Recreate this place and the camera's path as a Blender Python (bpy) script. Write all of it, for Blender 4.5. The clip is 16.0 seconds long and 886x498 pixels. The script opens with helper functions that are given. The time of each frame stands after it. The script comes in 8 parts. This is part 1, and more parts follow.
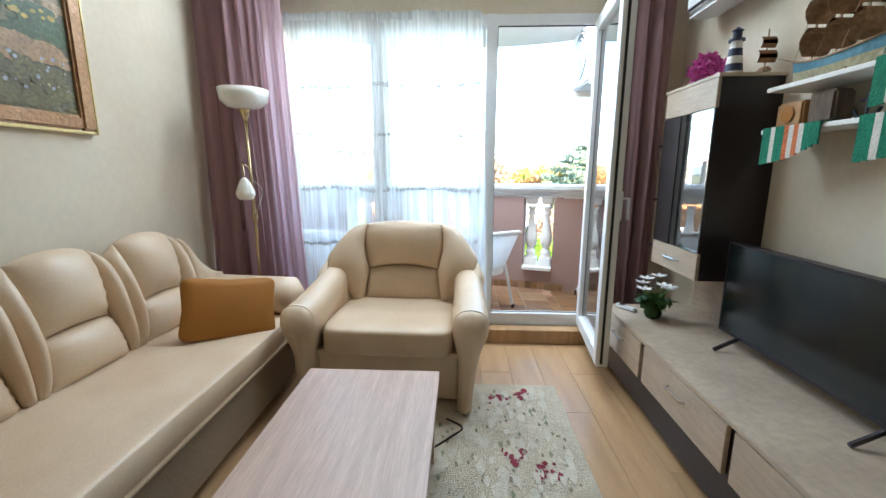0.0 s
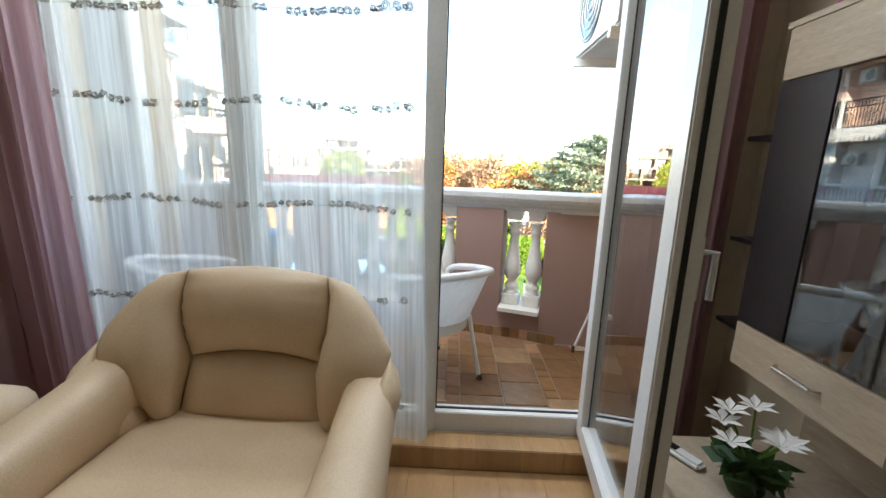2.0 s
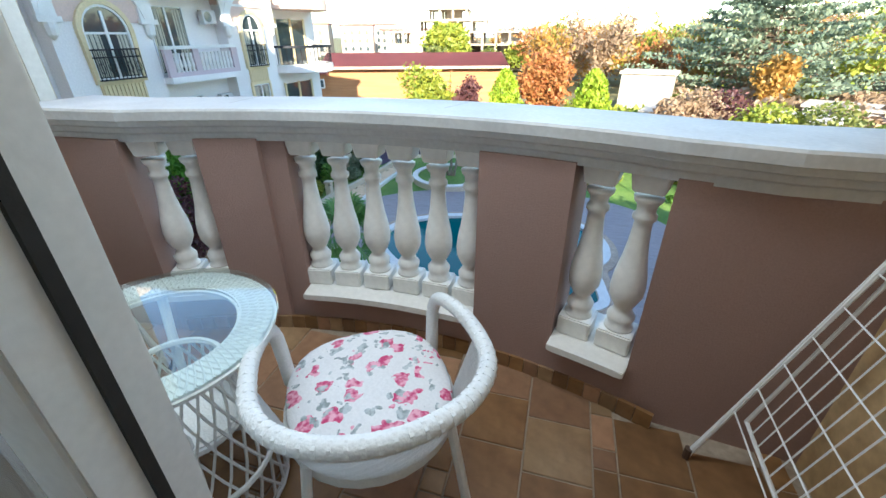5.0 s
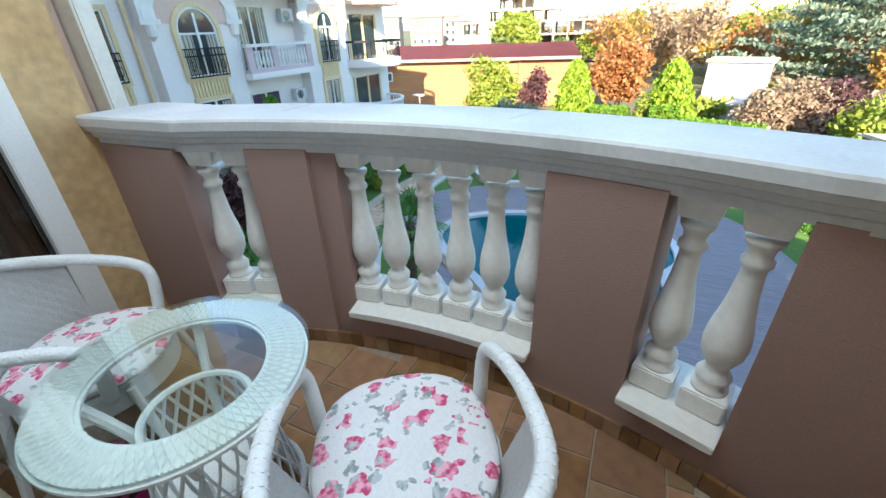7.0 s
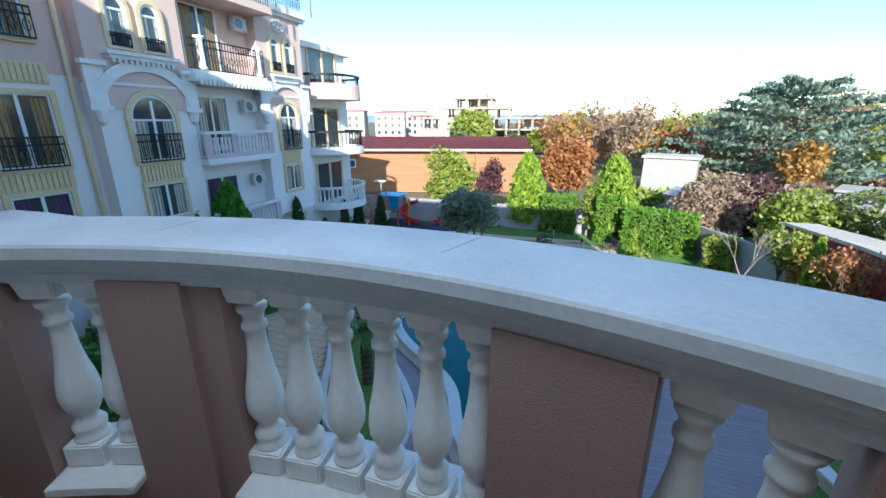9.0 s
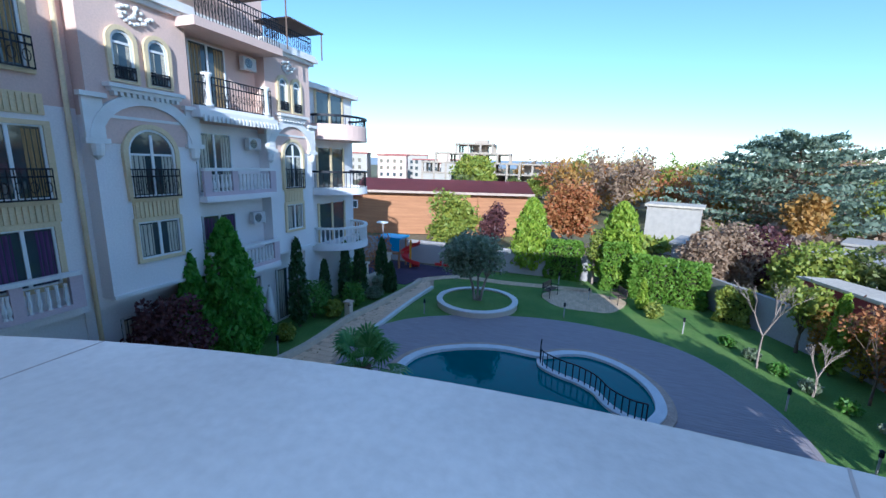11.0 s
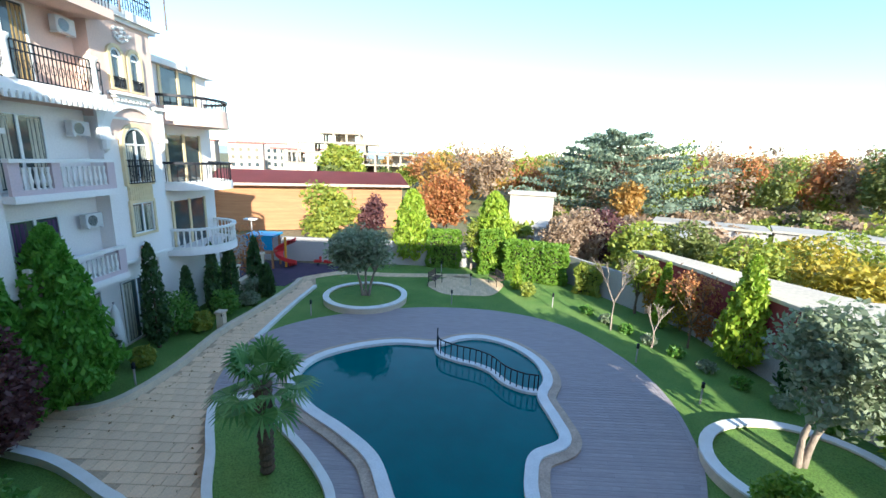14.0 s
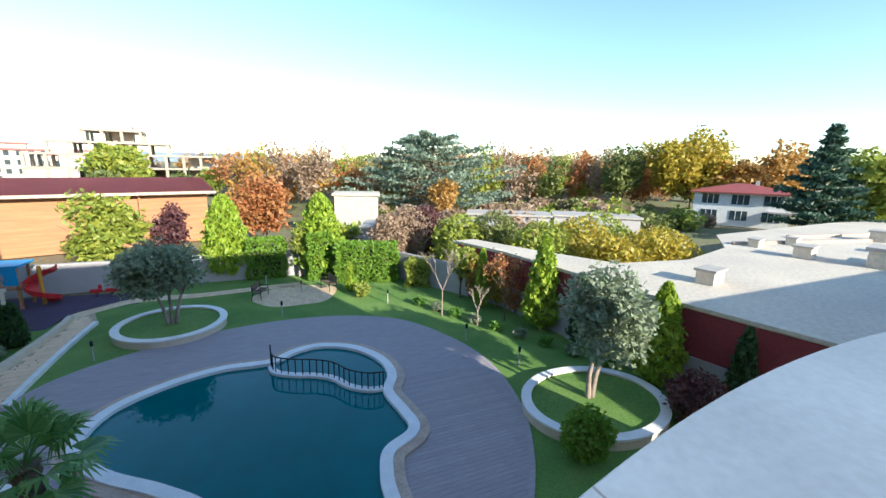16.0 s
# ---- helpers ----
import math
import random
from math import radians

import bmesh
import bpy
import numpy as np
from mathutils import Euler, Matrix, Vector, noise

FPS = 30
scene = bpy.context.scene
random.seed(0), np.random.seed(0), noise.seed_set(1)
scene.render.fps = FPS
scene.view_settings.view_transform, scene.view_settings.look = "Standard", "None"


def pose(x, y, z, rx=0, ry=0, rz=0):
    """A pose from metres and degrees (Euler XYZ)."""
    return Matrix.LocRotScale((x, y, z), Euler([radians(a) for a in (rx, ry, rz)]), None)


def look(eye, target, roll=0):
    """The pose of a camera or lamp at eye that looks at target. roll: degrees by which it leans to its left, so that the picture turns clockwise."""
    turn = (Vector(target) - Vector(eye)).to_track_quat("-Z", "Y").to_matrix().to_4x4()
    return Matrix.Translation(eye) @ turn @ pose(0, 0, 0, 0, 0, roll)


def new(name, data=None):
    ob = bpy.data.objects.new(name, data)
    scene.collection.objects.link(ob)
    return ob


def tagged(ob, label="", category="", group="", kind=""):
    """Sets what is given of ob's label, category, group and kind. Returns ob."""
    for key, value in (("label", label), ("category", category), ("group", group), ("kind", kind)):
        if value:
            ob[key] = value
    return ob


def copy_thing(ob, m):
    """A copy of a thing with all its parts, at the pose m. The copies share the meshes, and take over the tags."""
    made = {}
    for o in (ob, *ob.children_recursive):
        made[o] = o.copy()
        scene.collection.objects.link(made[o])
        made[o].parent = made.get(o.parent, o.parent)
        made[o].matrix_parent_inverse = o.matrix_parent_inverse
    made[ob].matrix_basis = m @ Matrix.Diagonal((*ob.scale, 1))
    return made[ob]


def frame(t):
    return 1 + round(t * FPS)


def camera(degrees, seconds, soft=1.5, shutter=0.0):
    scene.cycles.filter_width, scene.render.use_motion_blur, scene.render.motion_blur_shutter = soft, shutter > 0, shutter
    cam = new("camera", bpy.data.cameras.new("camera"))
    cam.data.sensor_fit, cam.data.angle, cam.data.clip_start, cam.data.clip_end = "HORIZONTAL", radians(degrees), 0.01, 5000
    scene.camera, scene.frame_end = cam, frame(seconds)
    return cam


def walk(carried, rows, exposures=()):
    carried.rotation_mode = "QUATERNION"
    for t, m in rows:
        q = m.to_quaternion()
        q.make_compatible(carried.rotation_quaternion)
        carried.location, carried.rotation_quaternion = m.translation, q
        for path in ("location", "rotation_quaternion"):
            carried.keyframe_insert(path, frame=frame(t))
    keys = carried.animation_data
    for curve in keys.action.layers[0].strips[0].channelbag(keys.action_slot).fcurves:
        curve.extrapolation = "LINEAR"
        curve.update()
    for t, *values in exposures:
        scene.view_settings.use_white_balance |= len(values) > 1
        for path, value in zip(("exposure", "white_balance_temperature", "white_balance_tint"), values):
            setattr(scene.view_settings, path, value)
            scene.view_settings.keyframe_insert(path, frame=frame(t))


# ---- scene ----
cam = camera(94.7, 16.0)
PATH = [
    (0, (-0.242, -0.05, 1.264), (-0.325, 1.913, 0.891), 0.2),
    (0.5, (-0.114, 0.255, 1.282), (-0.222, 2.212, 0.884), 0.5),
    (1, (-0.058, 0.562, 1.273), (-0.167, 2.522, 0.894), 1.6),
    (1.5, (-0.001, 0.961, 1.324), (-0.052, 2.919, 0.918), 1.5),
    (2, (0.047, 1.278, 1.308), (0.007, 3.237, 0.904), 1.9),
    (2.5, (0.075, 1.567, 1.316), (0.054, 3.513, 0.856), 2.5),
    (3.5, (0.153, 2.138, 1.332), (0.103, 4.045, 0.73), 1.9),
    (3.7, (0.201, 2.266, 1.346), (0.105, 4.152, 0.686), 1.6),
    (5.8, (0.369, 2.978, 1.389), (-0.302, 4.549, 0.349), -1.5),
    (6, (0.36, 2.998, 1.388), (-0.345, 4.54, 0.326), -1.8),
    (6.5, (0.337, 3.026, 1.387), (-0.43, 4.536, 0.325), -1.9),
    (7, (0.304, 3.043, 1.416), (-0.448, 4.632, 0.462), -1.9),
    (7.5, (0.299, 3.111, 1.431), (-0.436, 4.738, 0.53), -2.2),
    (8, (0.295, 3.153, 1.452), (-0.405, 4.828, 0.613), -1.7),
    (8.5, (0.261, 3.268, 1.433), (-0.392, 5.000, 0.677), -0.8),
    (9, (0.254, 3.464, 1.469), (-0.381, 5.264, 0.869), 0.1),
    (9.5, (0.234, 3.643, 1.485), (-0.424, 5.470, 1.006), 0.9),
    (11.8, (-0.677, 4.254, 1.408), (-1.286, 6.115, 1.004), 2.3),
    (12, (-0.754, 4.250, 1.418), (-1.340, 6.118, 1.007), 2.2),
    (12.2, (-0.825, 4.246, 1.426), (-1.384, 6.121, 1.012), 2.1),
    (12.5, (-0.933, 4.235, 1.412), (-1.442, 6.123, 0.988), 2.1),
    (13, (-1.145, 4.242, 1.428), (-1.540, 6.157, 1.005), 2.1),
    (13.5, (-1.253, 4.208, 1.440), (-1.483, 6.148, 1.012), 2.0),
    (14, (-1.240, 4.221, 1.488), (-1.261, 6.174, 1.058), 2.1),
    (14.5, (-1.333, 4.245, 1.438), (-1.125, 6.189, 1.014), 1.9),
    (15, (-1.388, 4.277, 1.406), (-0.958, 6.187, 0.994), 1.8),
    (15.5, (-1.355, 4.283, 1.420), (-0.733, 6.141, 1.014), 1.4),
    (16, (-1.308, 4.283, 1.452), (-0.525, 6.079, 1.048), 1.2),
]
walk(cam, [(t, look(eye, target, roll)) for t, eye, target, roll in PATH],
     [(0, 3.3, 5750, 6), (1.0, 3.15, 6550, 9), (1.5, 2.9, 6950, 10), (2.0, 2.4, 6650, 9), (2.5, 2.05, 6450, 9), (3.7, 1.8, 6250, 8), (5.8, 1.85, 6200, 3), (7.5, 1.72, 6100, 3), (8.5, 1.3, 5800, 3), (9.0, 0.95, 5150, 3), (9.5, 0.45, 4700, 5),
      (12.0, 0.55, 4700, 8), (12.6, 1.0, 5100, 4), (13.5, 1.32, 5500, 2), (14.5, 1.35, 5800, 3), (16.0, 1.1, 5750, 4)])

# ---- daylight ----
SUN = Vector((0.36 * 0.931, -0.933 * 0.931, 0.365))
world = bpy.data.worlds.new("daylight")
scene.world = world
world.use_nodes = True
wn = world.node_tree.nodes
sky = wn.new("ShaderNodeTexSky")
sky.sky_type = "NISHITA"
sky.sun_disc = False
sky.sun_elevation = radians(21.4)
sky.sun_rotation = radians(159)
sky.air_density, sky.dust_density, sky.ozone_density = 1.0, 0.3, 1.4
wn["Background"].inputs["Strength"].default_value = 0.15
world.node_tree.links.new(sky.outputs["Color"], wn["Background"].inputs["Color"])
sun_data = bpy.data.lights.new("sun", "SUN")
sun_data.energy, sun_data.angle, sun_data.color = 5.0, radians(0.5), (1.0, 0.87, 0.70)
sun = new("sun", sun_data)
sun.matrix_world = look(SUN * 60, (0, 0, 0))

# added fill lamps, for skylight at the room window's head and balcony's open front
for name, wide, deep, watts, eye, target in (("window_fill", 2.3, 0.14, 4.2, (-0.43, 2.66, 2.52), (-0.43, 1.0, 1.3)), ("balcony_fill", 2.6, 0.35, 11, (-0.35, 3.75, 2.53), (-0.35, 4.0, 0.6))):
    fill_data = bpy.data.lights.new(name, "AREA")
    fill_data.shape, fill_data.size, fill_data.size_y, fill_data.energy, fill_data.color = "RECTANGLE", wide, deep, watts, (0.86, 0.93, 1.0)
    new(name, fill_data).matrix_world = look(eye, target)


# ---- materials ----
def mat(name, rgb, rough=0.6, var=0.18, scale=3.0, fine=45.0, bump=0.08, metal=0.0, stretch=(1, 1, 1), tint=None, rand=0.0, coat=0.0, spec=0.5):
    """A surface with broad stains, fine grain and relief. tint: a second colour that the broad stains lead to."""
    m = bpy.data.materials.new(name)
    m.use_nodes = True
    nt = m.node_tree
    n, link = nt.nodes, nt.links.new
    b = n["Principled BSDF"]
    b.inputs["Roughness"].default_value, b.inputs["Metallic"].default_value = rough, metal
    b.inputs["Coat Weight"].default_value = coat
    b.inputs["Specular IOR Level"].default_value = spec
    co, mp = n.new("ShaderNodeTexCoord"), n.new("ShaderNodeMapping")
    mp.inputs["Scale"].default_value = stretch
    link(co.outputs["Object"], mp.inputs["Vector"])
    broad, grain = n.new("ShaderNodeTexNoise"), n.new("ShaderNodeTexNoise")
    broad.inputs["Scale"].default_value, grain.inputs["Scale"].default_value = scale, fine
    broad.inputs["Detail"].default_value, grain.inputs["Detail"].default_value = 5, 4
    link(mp.outputs["Vector"], broad.inputs["Vector"])
    link(mp.outputs["Vector"], grain.inputs["Vector"])
    mix = n.new("ShaderNodeMix")
    mix.data_type = "RGBA"
    other = tint or [c * (1 - var) for c in rgb]
    mix.inputs["A"].default_value, mix.inputs["B"].default_value = (*rgb, 1), (*other, 1)
    ramp = n.new("ShaderNodeMapRange")
    ramp.inputs["From Min"].default_value, ramp.inputs["From Max"].default_value = 0.35, 0.65
    link(broad.outputs["Fac"], ramp.inputs["Value"])
    link(ramp.outputs["Result"], mix.inputs["Factor"])
    hsv = n.new("ShaderNodeHueSaturation")
    link(mix.outputs["Result"], hsv.inputs["Color"])
    val = n.new("ShaderNodeMapRange")
    val.inputs["To Min"].default_value, val.inputs["To Max"].default_value = 1 - var, 1 + var
    val.inputs["From Min"].default_value, val.inputs["From Max"].default_value = 0.3, 0.7
    link(grain.outputs["Fac"], val.inputs["Value"])
    last = val.outputs["Result"]
    if rand:
        info, r2, mul = n.new("ShaderNodeObjectInfo"), n.new("ShaderNodeMapRange"), n.new("ShaderNodeMath")
        r2.inputs["To Min"].default_value, r2.inputs["To Max"].default_value = 1 - rand, 1 + rand
        mul.operation = "MULTIPLY"
        link(info.outputs["Random"], r2.inputs["Value"])
        link(r2.outputs["Result"], mul.inputs[0])
        link(last, mul.inputs[1])
        last = mul.outputs["Value"]
    link(last, hsv.inputs["Value"])
    link(hsv.outputs["Color"], b.inputs["Base Color"])
    bp = n.new("ShaderNodeBump")
    bp.inputs["Strength"].default_value, bp.inputs["Distance"].default_value = bump, 0.02
    link(grain.outputs["Fac"], bp.inputs["Height"])
    link(bp.outputs["Normal"], b.inputs["Normal"])
    return m


def leaf_mat(name, rgb, rgb2, through_light=0.35):
    """Leaves: each one its own shade between two colours, some light passing through."""
    m = bpy.data.materials.new(name)
    m.use_nodes = True
    n, link = m.node_tree.nodes, m.node_tree.links.new
    b = n["Principled BSDF"]
    b.inputs["Roughness"].default_value = 0.55
    geo, mix = n.new("ShaderNodeNewGeometry"), n.new("ShaderNodeMix")
    mix.data_type = "RGBA"
    mix.inputs["A"].default_value, mix.inputs["B"].default_value = (*rgb, 1), (*rgb2, 1)
    link(geo.outputs["Random Per Island"], mix.inputs["Factor"])
    link(mix.outputs["Result"], b.inputs["Base Color"])
    tr, ms = n.new("ShaderNodeBsdfTranslucent"), n.new("ShaderNodeMixShader")
    link(mix.outputs["Result"], tr.inputs["Color"])
    ms.inputs["Fac"].default_value = through_light
    link(b.outputs["BSDF"], ms.inputs[1])
    link(tr.outputs["BSDF"], ms.inputs[2])
    link(ms.outputs["Shader"], n["Material Output"].inputs["Surface"])
    return m


def glass_mat(name, tint=(1, 1, 1), gloss=1.0):
    m = bpy.data.materials.new(name)
    m.use_nodes = True
    n, link = m.node_tree.nodes, m.node_tree.links.new
    clear, shine, ms, fr = n.new("ShaderNodeBsdfTransparent"), n.new("ShaderNodeBsdfGlossy"), n.new("ShaderNodeMixShader"), n.new("ShaderNodeLayerWeight")
    clear.inputs["Color"].default_value = (*tint, 1)
    shine.inputs["Roughness"].default_value = 0.01
    pw = n.new("ShaderNodeMapRange")
    pw.interpolation_type = "SMOOTHERSTEP"
    pw.inputs["To Min"].default_value, pw.inputs["To Max"].default_value = 0.045 * gloss, 0.75
    link(fr.outputs["Facing"], pw.inputs["Value"])
    pw.inputs["From Min"].default_value = 0.25
    link(pw.outputs["Result"], ms.inputs["Fac"])
    link(clear.outputs["BSDF"], ms.inputs[1])
    link(shine.outputs["BSDF"], ms.inputs[2])
    link(ms.outputs["Shader"], n["Material Output"].inputs["Surface"])
    return m


def sheer_mat(name, rgb, cover):
    """Thin cloth: part open weave, part thread that light passes through."""
    m = bpy.data.materials.new(name)
    m.use_nodes = True
    n, link = m.node_tree.nodes, m.node_tree.links.new
    clear, ms, ms2 = n.new("ShaderNodeBsdfTransparent"), n.new("ShaderNodeMixShader"), n.new("ShaderNodeMixShader")
    df, tr, no, mr = n.new("ShaderNodeBsdfDiffuse"), n.new("ShaderNodeBsdfTranslucent"), n.new("ShaderNodeTexNoise"), n.new("ShaderNodeMapRange")
    co, mp = n.new("ShaderNodeTexCoord"), n.new("ShaderNodeMapping")
    mp.inputs["Scale"].default_value = (60, 60, 1.5)
    link(co.outputs["Object"], mp.inputs["Vector"])
    link(mp.outputs["Vector"], no.inputs["Vector"])
    no.inputs["Scale"].default_value = 1.0
    mr.inputs["From Min"].default_value, mr.inputs["From Max"].default_value = 0.3, 0.7
    mr.inputs["To Min"].default_value, mr.inputs["To Max"].default_value = cover - 0.14, cover + 0.14
    link(no.outputs["Fac"], mr.inputs["Value"])
    df.inputs["Color"].default_value = tr.inputs["Color"].default_value = (*rgb, 1)
    ms2.inputs["Fac"].default_value = 0.6
    link(df.outputs["BSDF"], ms2.inputs[1])
    link(tr.outputs["BSDF"], ms2.inputs[2])
    link(mr.outputs["Result"], ms.inputs["Fac"])
    link(clear.outputs["BSDF"], ms.inputs[1])
    link(ms2.outputs["Shader"], ms.inputs[2])
    link(ms.outputs["Shader"], n["Material Output"].inputs["Surface"])
    return m


def planks_mat(name, rgb, rgb2, length, width, along="x", rough=0.35, seam=0.35, coat=0.0, bump=0.2):
    """Boards or blocks laid in rows, with fine seams and grain along them."""
    m = mat(name, rgb, rough, 0.1, 2.5, 25, 0.05, stretch=(1, 9, 1) if along == "x" else (9, 1, 1), tint=rgb2, coat=coat)
    n, link = m.node_tree.nodes, m.node_tree.links.new
    br, co, mp = n.new("ShaderNodeTexBrick"), n.new("ShaderNodeTexCoord"), n.new("ShaderNodeMapping")
    if along == "y":
        mp.inputs["Rotation"].default_value = (0, 0, radians(90))
    link(co.outputs["Object"], mp.inputs["Vector"])
    link(mp.outputs["Vector"], br.inputs["Vector"])
    br.inputs["Scale"].default_value = 1.0
    br.inputs["Brick Width"].default_value, br.inputs["Row Height"].default_value = length, width
    br.inputs["Mortar Size"].default_value, br.inputs["Mortar Smooth"].default_value = 0.004, 0.3
    br.inputs["Color1"].default_value, br.inputs["Color2"].default_value = (1, 1, 1, 1), (0.8, 0.8, 0.8, 1)
    br.inputs["Mortar"].default_value = (1 - seam, 1 - seam, 1 - seam, 1)
    mul = n.new("ShaderNodeMix")
    mul.data_type, mul.blend_type = "RGBA", "MULTIPLY"
    mul.inputs["Factor"].default_value = 1
    b = n["Principled BSDF"]
    src = b.inputs["Base Color"].links[0].from_socket
    link(src, mul.inputs["A"])
    link(br.outputs["Color"], mul.inputs["B"])
    link(mul.outputs["Result"], b.inputs["Base Color"])
    return m


PLASTER = mat("plaster", (0.72, 0.64, 0.50), 0.75, 0.03, 1.6, 30, 0.05, tint=(0.66, 0.56, 0.42))
CEILING = mat("ceiling_paint", (0.80, 0.77, 0.70), 0.9, 0.04, 1.5, 60, 0.04)
LAMINATE = planks_mat("oak_laminate", (0.50, 0.31, 0.15), (0.42, 0.25, 0.12), 1.3, 0.19, "y", 0.3, 0.25, 0.15)
OAK = mat("oak_plank", (0.50, 0.31, 0.15), 0.3, 0.09, 1.6, 24, 0.04, stretch=(10, 1, 1), tint=(0.42, 0.25, 0.12), rand=0.05, coat=0.15)
UNDERLAY = mat("dark_joint", (0.26, 0.155, 0.075), 0.9, 0.1)
UPVC = mat("white_upvc", (0.80, 0.80, 0.79), 0.35, 0.04, 2, 80, 0.02)
UPVC_DARK = mat("rubber_seal", (0.02, 0.02, 0.02), 0.6, 0.1)
GLASS = glass_mat("window_glass", (0.96, 0.98, 0.98))
PANE = mat("dark_reflecting_glass", (0.05, 0.07, 0.08), 0.03, 0.1, 1, 3, 0.0, spec=1.0)
TAN = mat("ochre_plaster", (0.55, 0.38, 0.20), 0.85, 0.16, 2.0, 22, 0.15, tint=(0.42, 0.27, 0.12))
MAUVE = mat("mauve_render", (0.36, 0.235, 0.205), 0.85, 0.05, 1.2, 160, 0.25)
WHITE = mat("white_paint", (0.83, 0.81, 0.78), 0.6, 0.05, 2.0, 40, 0.05, tint=(0.75, 0.73, 0.69))
ROOMDIM = mat("painted_room_dimness", (0.20, 0.16, 0.12), 0.9, 0.1)
RAIL = mat("rail_paint", (0.66, 0.66, 0.66), 0.55, 0.06, 3.0, 60, 0.06, tint=(0.54, 0.54, 0.54))
PINK = mat("pink_render", (0.70, 0.52, 0.44), 0.85, 0.06, 0.5, 20, 0.1)
PALE = mat("pale_render", (0.86, 0.82, 0.80), 0.85, 0.05, 0.5, 20, 0.1)
CREAM = mat("cream_trim", (0.74, 0.60, 0.36), 0.75, 0.08, 1.5, 20, 0.08)
IRON = mat("black_iron", (0.02, 0.022, 0.03), 0.45, 0.2, 5, 50, 0.05, metal=0.6)
GRASS = mat("lawn", (0.10, 0.20, 0.034), 0.9, 0.38, 0.7, 26, 0.9, tint=(0.155, 0.25, 0.05))
SOIL = mat("far_ground", (0.20, 0.16, 0.09), 0.95, 0.3, 0.12, 3, 0.4, tint=(0.16, 0.17, 0.06))
DECK = mat("grey_deck_board", (0.37, 0.32, 0.325), 0.75, 0.10, 2.0, 25, 0.08, stretch=(1, 9, 1), tint=(0.30, 0.26, 0.27), rand=0.07)
DECKBASE = mat("deck_gap", (0.20, 0.175, 0.178), 0.9, 0.15)
PAVING = planks_mat("sandstone_paving", (0.80, 0.60, 0.39), (0.70, 0.51, 0.32), 0.4, 0.2, "y", 0.85, 0.3)
COPING = mat("white_coping", (0.80, 0.79, 0.78), 0.7, 0.10, 2, 30, 0.1)
TERRACE = mat("brown_border", (0.52, 0.40, 0.31), 0.8, 0.2, 3, 25, 0.2)
KERB = mat("pale_kerb", (0.66, 0.56, 0.42), 0.8, 0.12, 2, 25, 0.1)
WATER = mat("pool_water", (0.002, 0.12, 0.13), 0.02, 0.10, 0.15, 1.2, 0.006, spec=0.22)
ROOF = mat("red_metal_roof", (0.30, 0.075, 0.06), 0.5, 0.12, 0.7, 12, 0.1)
TIMBER = mat("orange_boards", (0.42, 0.20, 0.085), 0.7, 0.10, 0.8, 5, 0.1, stretch=(0.3, 0.3, 5), tint=(0.33, 0.15, 0.065))
CONCRETE = mat("bare_concrete", (0.34, 0.29, 0.23), 0.9, 0.25, 0.3, 4, 0.2, tint=(0.40, 0.33, 0.26))
MAROON = mat("maroon_render", (0.26, 0.045, 0.05), 0.8, 0.12, 0.8, 12, 0.1)
FLATROOF = mat("bitumen_flat_roof", (0.62, 0.54, 0.42), 0.9, 0.12, 0.25, 6, 0.2, tint=(0.52, 0.45, 0.36))
GREYWALL = mat("grey_render", (0.42, 0.39, 0.38), 0.9, 0.1, 0.6, 15, 0.1)
FARWHITE = mat("far_white_walls", (0.44, 0.40, 0.35), 0.9, 0.1, 0.1, 2, 0.0)


# ---- building blocks ----
def part(name, bm, material, parent=None, label="", smooth=False, bevel=0.0):
    me = bpy.data.meshes.new(name)
    if bevel:
        bmesh.ops.bevel(bm, geom=[e for e in bm.edges], offset=bevel, segments=2, affect="EDGES", clamp_overlap=True)
    bmesh.ops.recalc_face_normals(bm, faces=bm.faces)
    bm.to_mesh(me)
    bm.free()
    me.materials.append(material)
    if smooth:
        me.shade_smooth()
    ob = new(name, me)
    ob.parent = parent
    if label:
        ob["label"] = label
    return ob


def raw(name, verts, faces, material, parent=None, label="", smooth=False):
    me = bpy.data.meshes.new(name)
    me.from_pydata(verts, [], faces)
    me.materials.append(material)
    if smooth:
        me.shade_smooth()
    ob = new(name, me)
    ob.parent = parent
    if label:
        ob["label"] = label
    return ob


def thing(name, label, category, group="", kind="", at=(0, 0, 0), turn=0.0):
    ob = tagged(new(name), label, category, group, kind)
    ob.matrix_basis = pose(*at, 0, 0, turn)
    return ob


def box(bm, x0, x1, y0, y1, z0, z1):
    r = bmesh.ops.create_cube(bm, size=1.0)
    for v in r["verts"]:
        v.co = Vector(((x0 + x1) / 2 + v.co.x * (x1 - x0), (y0 + y1) / 2 + v.co.y * (y1 - y0), (z0 + z1) / 2 + v.co.z * (z1 - z0)))
    return r["verts"]


def boxes(*dims):
    bm = bmesh.new()
    for d in dims:
        box(bm, *d)
    return bm


def lathe(bm, profile, seg=16, at=(0, 0, 0)):
    """profile: rows of radius, height."""
    rings = []
    for r, z in profile:
        rings.append([bm.verts.new((at[0] + r * math.cos(2 * math.pi * k / seg), at[1] + r * math.sin(2 * math.pi * k / seg), at[2] + z)) for k in range(seg)])
    for a, b in zip(rings, rings[1:]):
        for k in range(seg):
            bm.faces.new((a[k], a[(k + 1) % seg], b[(k + 1) % seg], b[k]))
    if profile[0][0] > 1e-4:
        bm.faces.new(rings[0][::-1])
    if profile[-1][0] > 1e-4:
        bm.faces.new(rings[-1])
    return bm


